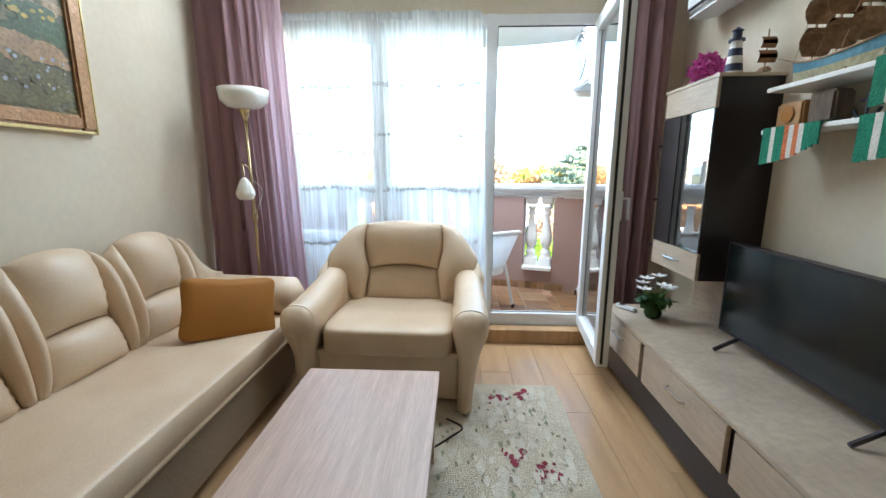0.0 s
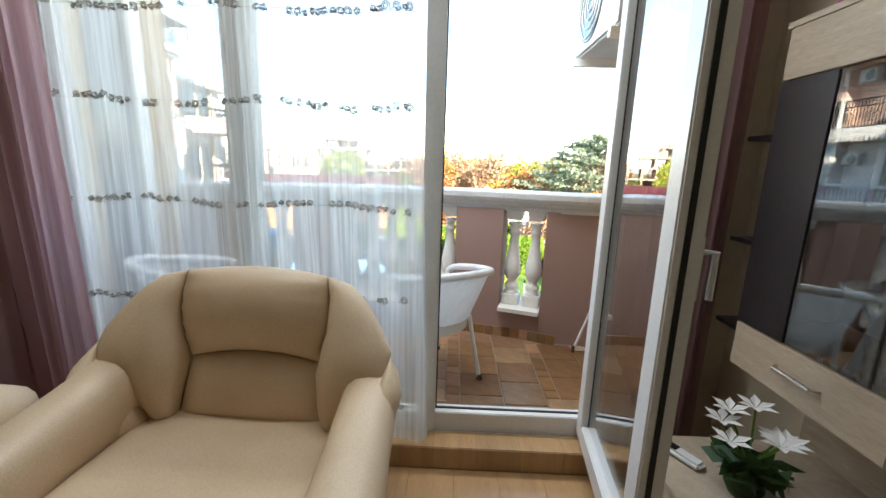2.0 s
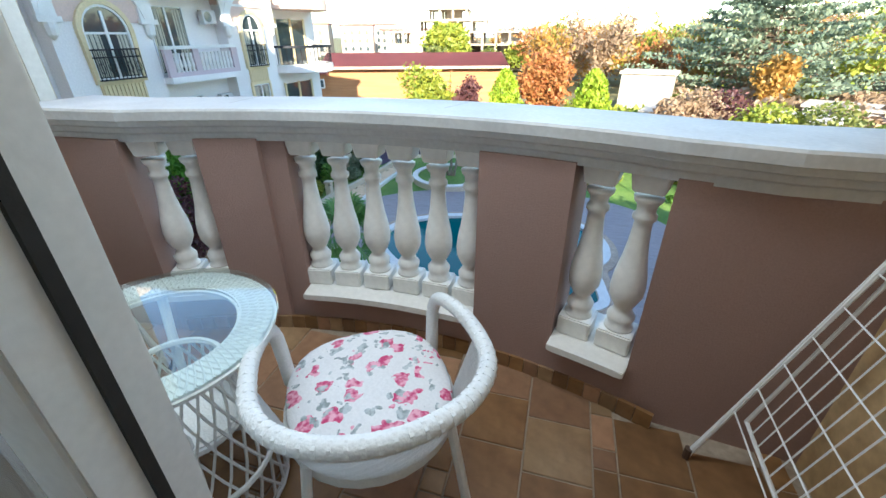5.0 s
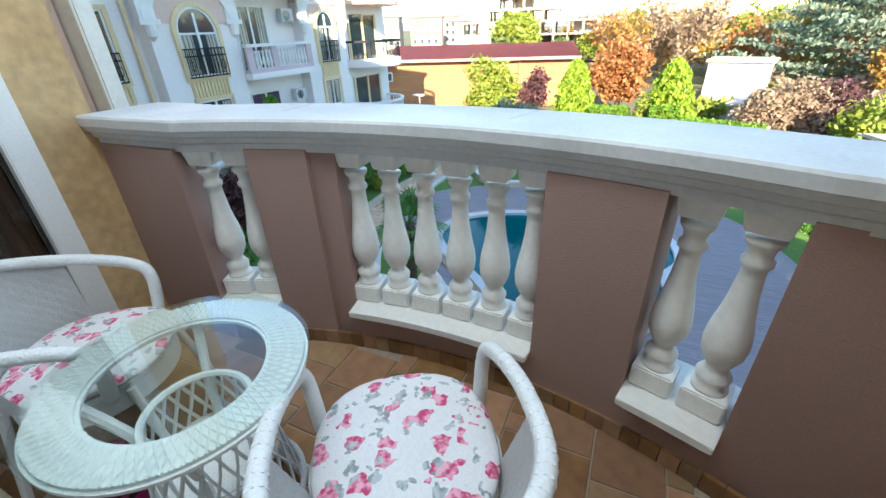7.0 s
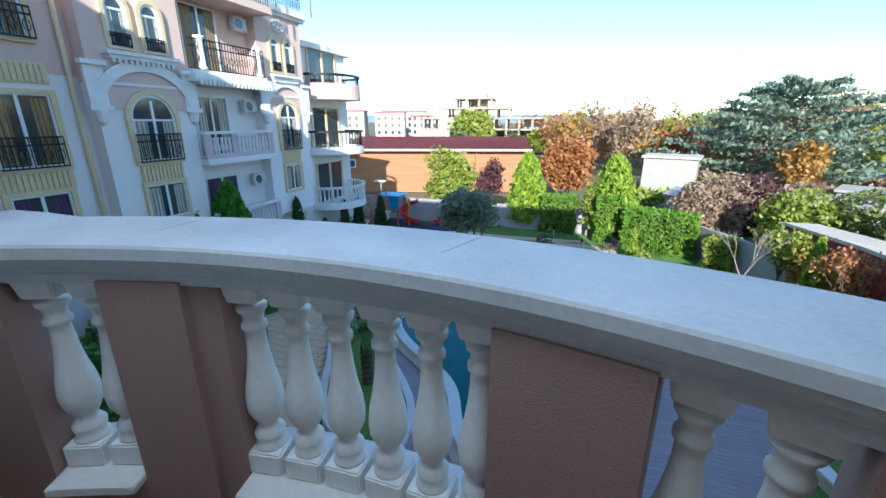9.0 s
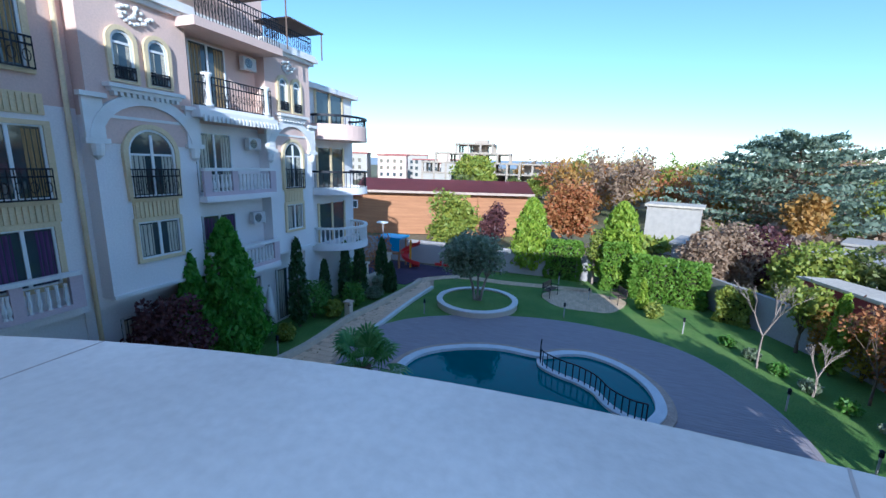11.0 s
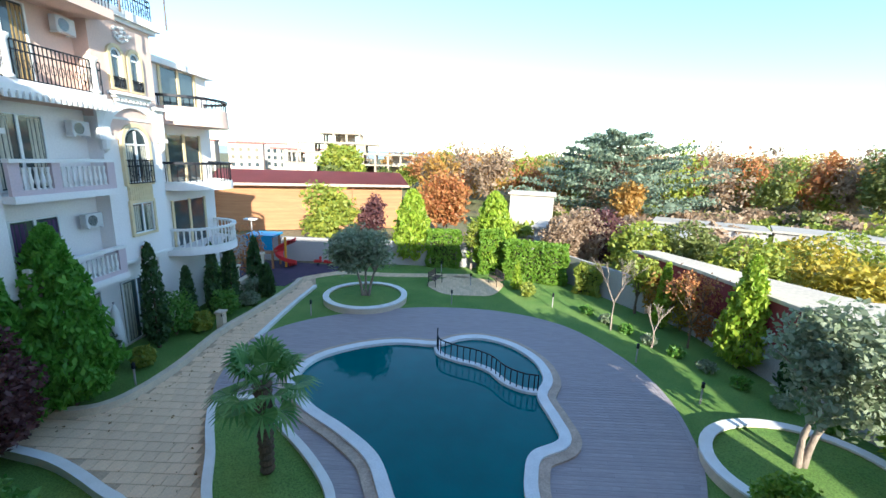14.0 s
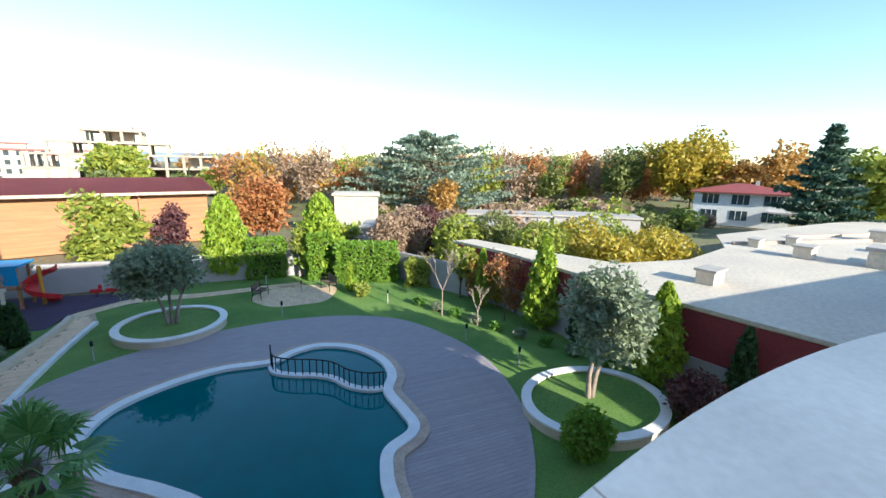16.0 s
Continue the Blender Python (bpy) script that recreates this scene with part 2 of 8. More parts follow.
def curve_points(pts, n=8, closed=False):
    """A smooth line through a few points."""
    p = [Vector(q) for q in pts]
    out = []
    k = len(p)
    for i in range(k if closed else k - 1):
        a, b, c, d = (p[(i - 1) % k], p[i], p[(i + 1) % k], p[(i + 2) % k]) if closed else (p[max(i - 1, 0)], p[i], p[i + 1], p[min(i + 2, k - 1)])
        for s in range(n):
            t = s / n
            out.append(0.5 * (2 * b + (c - a) * t + (2 * a - 5 * b + 4 * c - d) * t * t + (3 * b - a - 3 * c + d) * t ** 3))
    if not closed:
        out.append(p[-1])
    return out


def tube(bm, pts, r0, r1=None, seg=8, closed=False):
    """A round bar along pts, thinning from r0 to r1."""
    p = [Vector(q) for q in pts]
    r1 = r0 if r1 is None else r1
    rings, k = [], len(p)
    up = Vector((0, 0, 1))
    for i, q in enumerate(p):
        d = (p[(i + 1) % k] - p[i - 1]) if closed else (p[min(i + 1, k - 1)] - p[max(i - 1, 0)])
        d.normalize()
        s = d.cross(up)
        if s.length < 0.05:
            s = d.cross(Vector((1, 0, 0)))
        s.normalize()
        w = s.cross(d)
        r = r0 + (r1 - r0) * i / max(k - 1, 1)
        rings.append([bm.verts.new(q + r * (math.cos(2 * math.pi * j / seg) * s + math.sin(2 * math.pi * j / seg) * w)) for j in range(seg)])
    pairs = list(zip(rings, rings[1:])) + ([(rings[-1], rings[0])] if closed else [])
    for a, b in pairs:
        for j in range(seg):
            bm.faces.new((a[j], a[(j + 1) % seg], b[(j + 1) % seg], b[j]))
    if not closed:
        bm.faces.new(rings[0][::-1])
        bm.faces.new(rings[-1])
    return bm


def slab(bm, outline, z0, z1):
    """A flat piece with the given outline, from z0 to z1."""
    lo = [bm.verts.new((p[0], p[1], z0)) for p in outline]
    hi = [bm.verts.new((p[0], p[1], z1)) for p in outline]
    k = len(lo)
    bm.faces.new(hi)
    bm.faces.new(lo[::-1])
    for i in range(k):
        bm.faces.new((lo[i], lo[(i + 1) % k], hi[(i + 1) % k], hi[i]))
    return bm


def band(bm, pts, half, z0, z1, closed=False, shift=0.0):
    """A strip of even width along a line in plan."""
    p = [Vector((q[0], q[1], 0)) for q in pts]
    k, rows = len(p), []
    for i, q in enumerate(p):
        d = (p[(i + 1) % k] - p[i - 1]) if closed else (p[min(i + 1, k - 1)] - p[max(i - 1, 0)])
        s = Vector((d.y, -d.x, 0)).normalized()
        a, b = q + s * (shift - half), q + s * (shift + half)
        rows.append([bm.verts.new((v.x, v.y, z)) for v, z in ((a, z0), (a, z1), (b, z1), (b, z0))])
    for u, v in list(zip(rows, rows[1:])) + ([(rows[-1], rows[0])] if closed else []):
        for j in range(4):
            bm.faces.new((u[j], u[(j + 1) % 4], v[(j + 1) % 4], v[j]))
    if not closed:
        bm.faces.new(rows[0])
        bm.faces.new(rows[-1][::-1])
    return bm


def arc(cx, cy, r, a0, a1, n):
    return [(cx + r * math.sin(radians(a0 + (a1 - a0) * i / n)), cy + r * math.cos(radians(a0 + (a1 - a0) * i / n))) for i in range(n + 1)]


# ---- the room ----
XL, XR, YB, YW, CEIL = -2.02, 1.28, -3.2, 3.0, 2.62


def structure(name, bm, material, label="", **k):
    return tagged(part(name, bm, material, None, label, **k), kind="structure")


room_floor = structure("floor", boxes((XL - 0.2, XR + 0.2, YB - 0.2, YW + 0.01, -0.2, -0.006)), UNDERLAY, "warm oak laminate floor")
structure("ceiling", boxes((XL - 0.2, XR + 0.2, YB - 0.2, YW + 0.16, CEIL, CEIL + 0.2)), CEILING, "cream painted ceiling")
structure("wall_west", boxes((XL - 0.2, XL, YB, YW, 0, CEIL)), PLASTER, "mottled cream plaster wall")
structure("wall_east", boxes((XR, XR + 0.2, YB, YW, 0, CEIL)), PLASTER, "mottled cream plaster wall")
structure("wall_south", boxes((XL - 0.2, XR + 0.2, YB - 0.2, YB, 0, CEIL)), PLASTER, "cream plaster wall")
WX0, WX1, WTOP = -1.62, 0.76, 2.31
structure("wall_north", boxes((XL - 0.2, WX0, YW, YW + 0.16, -0.2, CEIL), (WX1, XR + 0.2, YW, YW + 0.16, -0.2, CEIL), (WX0, WX1, YW, YW + 0.16, WTOP, CEIL)), PLASTER, "cream plaster wall round the balcony window")
structure("trim", boxes((WX0, WX1, 2.84, YW - 0.045, 0.0, 0.105)), LAMINATE, "oak step below the balcony door", bevel=0.004)
structure("threshold", boxes((WX0, WX1, YW - 0.042, YW + 0.16, 0.0, 0.10)), KERB, "stone threshold of the balcony door")
structure("baseboard", boxes((XL, XL + 0.015, YB, YW, 0, 0.07), (XR - 0.015, XR, YB, YW, 0, 0.07)), LAMINATE, "oak baseboard")

win = thing("window_1", "white plastic balcony window with two fixed panes", "window", kind="structure")
Y0, Y1 = YW - 0.035, YW + 0.035
part("window_frame", boxes((WX0, WX0 + 0.08, Y0, Y1, 0.1, WTOP), (-0.88, -0.76, Y0, Y1, 0.19, WTOP - 0.07), (-0.075, 0.0, Y0 - 0.012, Y1 + 0.012, 0.1, WTOP),
     (WX1 - 0.075, WX1, Y0, Y1, 0.1, WTOP), (WX0 + 0.08, -0.075, Y0, Y1, 0.1, 0.19), (WX0 + 0.08, -0.075, Y0, Y1, WTOP - 0.07, WTOP),
     (0.0, WX1 - 0.075, Y0, Y1, WTOP - 0.065, WTOP), (0.0, WX1 - 0.075, Y0, Y1, 0.1, 0.195)), UPVC, win, bevel=0.004)
part("seal", boxes((0.0, 0.006, Y0 + 0.03, Y0 + 0.042, 0.195, WTOP - 0.065), (WX1 - 0.081, WX1 - 0.075, Y0 + 0.03, Y0 + 0.042, 0.195, WTOP - 0.065), (0.006, WX1 - 0.081, Y0 + 0.03, Y0 + 0.042, 0.195, 0.2),
     (0.006, WX1 - 0.081, Y0 + 0.03, Y0 + 0.042, WTOP - 0.07, WTOP - 0.065)), UPVC_DARK, win, "black rubber seal")
for a, b in ((WX0 + 0.08, -0.88), (-0.76, -0.075)):
    pane = part("pane", boxes((a, b, YW - 0.006, YW + 0.006, 0.19, WTOP - 0.07)), GLASS, win)
    pane.visible_shadow = False

leaf = thing("door_1", "white plastic balcony door with glass, standing open", "door", kind="structure", at=(WX1 - 0.075, YW - 0.04, 0), turn=-96.5)
LW = 0.735
part("door_frame", boxes((0, 0.085, -0.035, 0.035, 0.13, 2.26), (LW - 0.085, LW, -0.035, 0.035, 0.13, 2.26), (0.085, LW - 0.085, -0.035, 0.035, 0.13, 0.215), (0.085, LW - 0.085, -0.035, 0.035, 2.175, 2.26)), UPVC, leaf, bevel=0.005)
part("seal", boxes((0.085, 0.091, -0.007, 0.007, 0.215, 2.175), (LW - 0.091, LW - 0.085, -0.007, 0.007, 0.215, 2.175), (LW, LW + 0.004, -0.012, 0.002, 0.15, 2.24)), UPVC_DARK, leaf)
pane = part("pane", boxes((0.091, LW - 0.091, -0.005, 0.005, 0.215, 2.175)), GLASS, leaf)
pane.visible_shadow = False
bm = boxes((LW - 0.06, LW - 0.03, 0.035, 0.05, 1.0, 1.16))
tube(bm, [(LW - 0.045, 0.045, 1.12), (LW - 0.045, 0.085, 1.12), (LW - 0.045, 0.085, 1.0)], 0.009)
part("door_handle", bm, UPVC, leaf, "white lever handle")
bm = bmesh.new()
for z in (0.3, 1.2, 2.1):
    lathe(bm, [(0.011, 0), (0.013, 0.01), (0.013, 0.08), (0.011, 0.09)], 10, (-0.012, 0.03, z))
part("hinge", bm, UPVC, leaf)

# ---- the balcony ----
BX, BY = -0.27, 1.70          # middle of the curved front
RI, RO = 2.62, 2.86            # inner and outer face of the parapet
FZ = 0.04                      # balcony floor
GZ = -6.2                      # garden level
WB = -1.85                     # west side of the balcony
SLABS = [(-2.03, 3.16), (-2.03, 4.28)] + arc(BX, BY, RO, -26, 26, 20) + [(1.30, 4.28), (1.30, 3.16)]
structure("balcony_slab", slab(bmesh.new(), SLABS, -0.16, FZ - 0.012), MAUVE, "rendered balcony slab")
structure("soffit", slab(bmesh.new(), [(x, y + (0.06 if y > 4 else 0)) for x, y in SLABS], 2.55, 2.75), CEILING, "white underside of the balcony above")
structure("balcony_wall_east", boxes((1.30, 1.6, 3.16, 4.33, -0.2, 2.55)), TAN, "ochre plaster side wall of the balcony")
structure("facade_reveal", boxes((WX1, 1.30, 3.16, 3.19, FZ, 2.55), (-2.03, WX0, 3.16, 3.19, FZ, 2.55), (WX1 - 0.028, WX1, 3.036, 3.19, FZ + 0.06, WTOP), (WX0, WX1 - 0.028, 3.16, 3.19, WTOP + 0.002, 2.55)), TAN, "ochre plaster round the balcony door")
structure("balcony_wall_west", boxes((-2.25, WB, 3.84, 4.08, -0.2, 2.55), (-2.25, WB, 3.16, 3.84, 2.3, 2.55), (-2.25, WB, 3.16, 3.84, -0.2, 0.20)), TAN, "ochre plaster side wall with a second door")

side = thing("door_2", "white plastic glazed door with a brown curtain behind it", "door", kind="structure")
part("door_frame", boxes((WB - 0.07, WB + 0.025, 3.17, 3.25, 0.2, 2.3), (WB - 0.07, WB + 0.025, 3.74, 3.84, 0.2, 2.3), (WB - 0.07, WB + 0.025, 3.25, 3.74, 0.2, 0.3), (WB - 0.07, WB + 0.025, 3.25, 3.74, 2.2, 2.3)), UPVC, side, bevel=0.005)
part("seal", boxes((WB - 0.02, WB - 0.012, 3.728, 3.74, 0.3, 2.2), (WB - 0.02, WB - 0.012, 3.25, 3.728, 0.3, 0.312)), UPVC_DARK, side, "black rubber seal")
side_pane = part("pane", boxes((WB - 0.03, WB - 0.02, 3.25, 3.74, 0.3, 2.2)), GLASS, side)
side_pane.visible_shadow = False
bm = bmesh.new()
cols = [[bm.verts.new((WB - 0.13 + 0.02 * math.sin(i * 1.9), 3.17 + 0.67 * i / 36, z)) for z in (0.2, 2.3)] for i in range(37)]
for u, v in zip(cols, cols[1:]):
    bm.faces.new((u[0], v[0], v[1], u[1]))
bmesh.ops.solidify(bm, geom=bm.faces[:], thickness=0.004)
part("drape", bm, mat("brown_drape", (0.15, 0.09, 0.06), 0.85, 0.3, 6, 30, 0.1, stretch=(6, 6, 0.3)), side, "brown drape behind the glass")
# Brown sheet close behind the drape; the unlit room's dimness is its colour.
part("dark_room_sheet", boxes((-2.24, -2.2, 3.16, 3.86, 0.2, 2.3)), ROOMDIM, side)

parapet = thing("parapet", "mauve rendered balcony parapet with open bays", "parapet", kind="structure")
BAYS = ((-10.6, 7.65, 6), (-25.2, -18.6, 2), (15.25, 21.9, 2))   # openings of the parapet, in degrees, with their balusters
for a0, a1, z0, z1 in ((-18.6, -12.9, FZ, 1.01), (7.65, 15.25, FZ, 1.01)) + tuple((q[0], q[1], FZ, 0.255) for q in BAYS):
    n = 8 if z1 < 0.5 else 4
    part("pier" if z1 > 0.5 else "plinth", slab(bmesh.new(), arc(BX, BY, RI, a0, a1, n) + arc(BX, BY, RO, a1, a0, n), z0 - 0.05, z1), MAUVE, parapet)
part("pier_return", slab(bmesh.new(), arc(BX, BY, RI + 0.03, -12.9, -10.6, 3) + arc(BX, BY, RO, -10.6, -12.9, 3), FZ - 0.05, 1.01), MAUVE, parapet)
for s in (-1, 1):
    ae = -25.2 if s < 0 else 21.9
    e = arc(BX, BY, RI, ae, ae + 1, 1)[0], arc(BX, BY, RO, ae, ae + 1, 1)[0]
    xe = WB if s < 0 else 1.30
    part("pier", slab(bmesh.new(), [e[0], e[1], (xe, 4.28), (xe, 4.06)][::s], FZ - 0.05, 1.01), MAUVE, parapet)

# handrail: one moulded section swept along the curved front, with straight ends
SEC = [(0.012, 1.0), (0.012, 1.03), (-0.005, 1.04), (-0.01, 1.06), (-0.028, 1.068), (-0.034, 1.088), (-0.04, 1.092), (-0.04, 1.126), (-0.034, 1.135), (0.325, 1.135), (0.332, 1.125), (0.332, 1.10), (0.29, 1.07), (0.22, 1.05), (0.2, 1.005)]
bm = bmesh.new()
stations = [((WB, 4.055), (0, 1)), ((-1.62, 4.07), (-0.15, 1))] + [((BX + RI * math.sin(radians(a)), BY + RI * math.cos(radians(a))), (math.sin(radians(a)), math.cos(radians(a)))) for a in np.linspace(-24, 22, 31)] + [((0.95, 4.07), (0.1, 1)), ((1.30, 4.06), (0, 1))]
rows = [[bm.verts.new((p[0] + d[0] * o, p[1] + d[1] * o, z)) for o, z in SEC] for p, d in stations]
for u, v in zip(rows, rows[1:]):
    for j in range(len(SEC)):
        bm.faces.new((u[j], u[(j + 1) % len(SEC)], v[(j + 1) % len(SEC)], v[j]))
bm.faces.new(rows[0])
bm.faces.new(rows[-1][::-1])
rail = tagged(part("balcony_handrail", bm, RAIL), "white painted moulded handrail on the curved balcony parapet", "handrail", kind="structure")
for a in (4.6, -14.9):
    bm = bmesh.new()
    p0, p1 = arc(BX, BY, RI + 0.12, a - 0.9, a - 0.82, 1), arc(BX, BY, RI + 0.325, a + 0.1, a + 0.16, 1)
    slab(bm, [p0[0], p0[1], p1[1], p1[0]], 1.1352, 1.1356)
    part("crack", bm, GREYWALL, rail, "thin dark joint crack")

PROFILE = [(0.0539, 0.0), (0.0539, 0.012), (0.0435, 0.02), (0.0505, 0.045), (0.0522, 0.06), (0.0391, 0.08), (0.0313, 0.095), (0.0435, 0.115), (0.0592, 0.15), (0.0626, 0.19), (0.0574, 0.24), (0.0452, 0.3), (0.0365, 0.36), (0.0313, 0.42), (0.0305, 0.45), (0.04, 0.46), (0.04, 0.475), (0.0313, 0.485), (0.0331, 0.51), (0.0452, 0.525), (0.0487, 0.54)]
proto = None


def baluster(at, a):
    global proto
    m = pose(at[0], at[1], 0.285, 0, 0, -a)
    if proto:
        return copy_thing(proto, m)
    proto = thing("baluster", "white turned concrete baluster of the parapet", "baluster", "balusters of the parapet")
    part("shaft", lathe(bmesh.new(), [(r, z + 0.085) for r, z in PROFILE], 18), WHITE, proto, smooth=True)
    part("foot", boxes((-0.065, 0.065, -0.065, 0.065, 0, 0.085)), WHITE, proto, bevel=0.006)
    bm = boxes((-0.062, 0.062, -0.062, 0.062, 0.645, 0.72))
    for v in bm.verts:
        if v.co.z < 0.66:
            v.co.x *= 0.8
            v.co.y *= 0.8
    part("head", bm, WHITE, proto, bevel=0.005)
    proto.matrix_basis = m
    return proto


for a0, a1, k in BAYS:
    sill = slab(bmesh.new(), arc(BX, BY, RI - 0.06, a0, a1, 10) + arc(BX, BY, RO + 0.03, a1, a0, 10), 0.255, 0.285)
    part("sill", sill, WHITE, parapet, "white sill under the balusters", bevel=0.004)
    for i in range(k):
        a = a0 + 1.1 + (a1 - a0 - 2.3) * i / (k - 1) if k > 2 else a0 + (a1 - a0) * (0.24 + 0.50 * i)
        baluster((BX + (RI + 0.1) * math.sin(radians(a)), BY + (RI + 0.1) * math.cos(radians(a))), a)

# ---- our own house round the flat ----
structure("house_wall", boxes((-13.0, -2.25, 3.16, 4.3, GZ, 7.45), (1.6, 11.1, 3.16, 4.1, GZ, 7.45), (-2.25, 1.6, 3.16, 3.19, 2.75, 7.45), (-2.25, 1.6, 3.05, 3.16, GZ, -0.2),
          (-13.0, 11.1, -9.0, -3.6, GZ, 7.45), (15.0, 45.0, -9.0, 3.6, GZ, 1.0)), PINK, "pink rendered wall of the apartment house")
structure("house_roof", boxes((-13.2, 11.3, -9.2, 3.9, 7.45, 7.7)), ROOF, "flat edge of the apartment house roof")
structure("house_pillar", boxes((1.42, 1.62, 4.34, 4.62, -3.0, 1.75), (1.38, 1.66, 4.30, 4.66, 1.75, 1.81), (1.34, 1.7, 4.26, 4.70, 1.81, 1.88), (-2.34, -2.12, 4.31, 4.40, -3.0, 2.5), (-2.75, -2.52, 4.31, 4.42, -3.0, 2.5)), WHITE, "white pilaster beside the balcony", bevel=0.01)

# ---- garden ground ----
bm = bmesh.new()
slab(bm, [(-1500, -60), (1500, -60), (1500, 3000), (-1500, 3000)], GZ - 1.0, GZ - 0.09)
structure("ground", bm, SOIL, "brown and green open ground")
structure("lawn", slab(bmesh.new(), [(-14.5, 3), (9.0, 3), (13.6, 9), (12.2, 14), (11.2, 22), (9.6, 27), (6.5, 33.5), (4, 36), (-15, 30), (-16, 20)], GZ - 0.1, GZ), GRASS, "green mown lawn")

DECKLINE = curve_points([(-9.2, 19.8), (-8.0, 21.9), (-5.4, 23.5), (-2.0, 24.5), (1.6, 24.3), (4.4, 22.8), (5.9, 20.0), (6.4, 17.2), (5.9, 14.3), (4.9, 12.2), (3.6, 10.4), (2.2, 8.2), (-2.5, 8.0), (-4.2, 9.8), (-5.9, 12.0), (-6.4, 14.2), (-8.3, 15.6), (-9.0, 17.4)], 6, True)
deck = structure("deck", slab(bmesh.new(), DECKLINE, GZ - 0.05, GZ + 0.014), DECKBASE, "grey wooden pool deck")
part("edging", band(bmesh.new(), DECKLINE, 0.075, GZ - 0.03, GZ + 0.042, True), DECK, deck)
POOL = curve_points([(-6.0, 18.3), (-4.8, 19.4), (-3.2, 20.0), (-1.5, 19.95), (-0.5, 20.6), (0.5, 20.75), (1.6, 20.1), (2.3, 18.9), (2.4, 17.6), (1.95, 16.5), (2.1, 15.2), (2.1, 14.3), (1.2, 13.7), (0.85, 12.7), (0.6, 11.2), (-0.9, 10.6), (-2.0, 11.6), (-2.8, 13.3), (-3.9, 14.4), (-5.3, 15.5), (-6.2, 16.8)], 6, True)
structure("water", slab(bmesh.new(), POOL, GZ - 0.08, GZ + 0.045), WATER, "still dark teal pool water")
coping = thing("pool_coping", "white pool coping with a brown stone border", "pool edge", kind="structure")
part("edge", band(bmesh.new(), POOL, 0.17, GZ - 0.05, GZ + 0.16, True, -0.15), COPING, coping)
part("border", band(bmesh.new(), POOL, 0.15, GZ - 0.05, GZ + 0.10, True, -0.46), TERRACE, coping, "brown stone border")

ISLAND = curve_points([(-8.1, 15.3), (-7.1, 15.55), (-5.7, 14.3), (-4.4, 13.0), (-3.6, 11.8), (-3.6, 10.4), (-5.2, 10.6), (-6.3, 11.7), (-7.1, 13.2), (-7.8, 14.4)], 6, True)
structure("palm_bed", slab(bmesh.new(), ISLAND, GZ, GZ + 0.10), GRASS, "grass bed round the palm")
structure("palm_bed_kerb", band(bmesh.new(), ISLAND, 0.11, GZ - 0.02, GZ + 0.22, True), WHITE, "white kerb round the palm bed")
PATHO = [(-10.3, 28.2), (-10.2, 26.4), (-10.45, 23.0), (-10.8, 20.4), (-10.7, 17.4), (-11.1, 15.1), (-12.2, 14.55), (-13.9, 14.6), (-13.9, 13.4), (-12.0, 13.0), (-10.5, 12.7), (-8.8, 11.9), (-7.6, 11.2), (-7.0, 9.0), (-6.8, 5.0), (-5.0, 5.0), (-5.6, 10.0),
          (-6.2, 11.8), (-7.1, 13.2), (-8.2, 15.2), (-9.0, 17.2), (-9.15, 20.0), (-9.1, 24.0), (-8.9, 27.2), (-9.5, 28.9)]
path_ob = structure("garden_path", slab(bmesh.new(), PATHO, GZ - 0.04, GZ + 0.018), mat("path_joint", (0.56, 0.40, 0.26), 0.95, 0.2, 3, 30, 0.2), "sandstone coloured paved garden path with brown fallen leaves")
structure("path_far", band(bmesh.new(), curve_points([(-10.4, 28.2), (-9.7, 29.4), (-8.0, 30.5), (-5.0, 30.4), (-2.2, 30.7), (0.5, 30.9)], 6), 0.42, GZ - 0.04, GZ + 0.02), PAVING, "paved path round the lawn")
structure("path_kerb", band(bmesh.new(), curve_points([(-10.2, 28.2), (-10.15, 26.4), (-10.45, 23.0), (-10.8, 20.4), (-10.7, 17.2), (-11.1, 15.1), (-12.2, 14.5), (-13.9, 14.5)], 6), 0.12, GZ - 0.02, GZ + 0.26), KERB, "pale stone kerb along the path")
structure("path_kerb_inner", band(bmesh.new(), curve_points([(-8.95, 27.2), (-9.1, 24.2), (-9.1, 20.0)], 6), 0.09, GZ - 0.02, GZ + 0.16), WHITE, "white kerb along the lawn")
structure("bed_kerb", band(bmesh.new(), curve_points([(-13.2, 13.2), (-12.0, 12.95), (-10.5, 12.6), (-8.8, 11.85), (-7.7, 11.2), (-7.1, 9.5)], 6), 0.11, GZ - 0.02, GZ + 0.24), WHITE, "white kerb of the shrub bed")
OVAL = [(-5.6 + 2.1 * math.cos(a), 25.4 + 2.1 * math.sin(a)) for a in np.linspace(0, 2 * math.pi, 48, endpoint=False)]
structure("olive_bed", slab(bmesh.new(), OVAL, GZ, GZ + 0.26), GRASS, "raised round grass bed")
ring = thing("olive_bed_wall", "low round stone planter wall with a white cap", "planter wall", kind="structure")
part("wall", band(bmesh.new(), OVAL, 0.13, GZ - 0.02, GZ + 0.3, True), KERB, ring)
part("cap", band(bmesh.new(), OVAL, 0.16, GZ + 0.3, GZ + 0.36, True), WHITE, ring)
OVAL2 = [(8.1 + 2.3 * math.cos(a), 13.3 + 1.9 * math.sin(a)) for a in np.linspace(0, 2 * math.pi, 48, endpoint=False)]
structure("olive_bed_east", slab(bmesh.new(), OVAL2, GZ, GZ + 0.26), GRASS, "raised grass bed under an olive tree")
ring = thing("olive_bed_wall_east", "low round stone planter wall with a white cap", "planter wall", kind="structure")
part("wall", band(bmesh.new(), OVAL2, 0.13, GZ - 0.02, GZ + 0.3, True), KERB, ring)
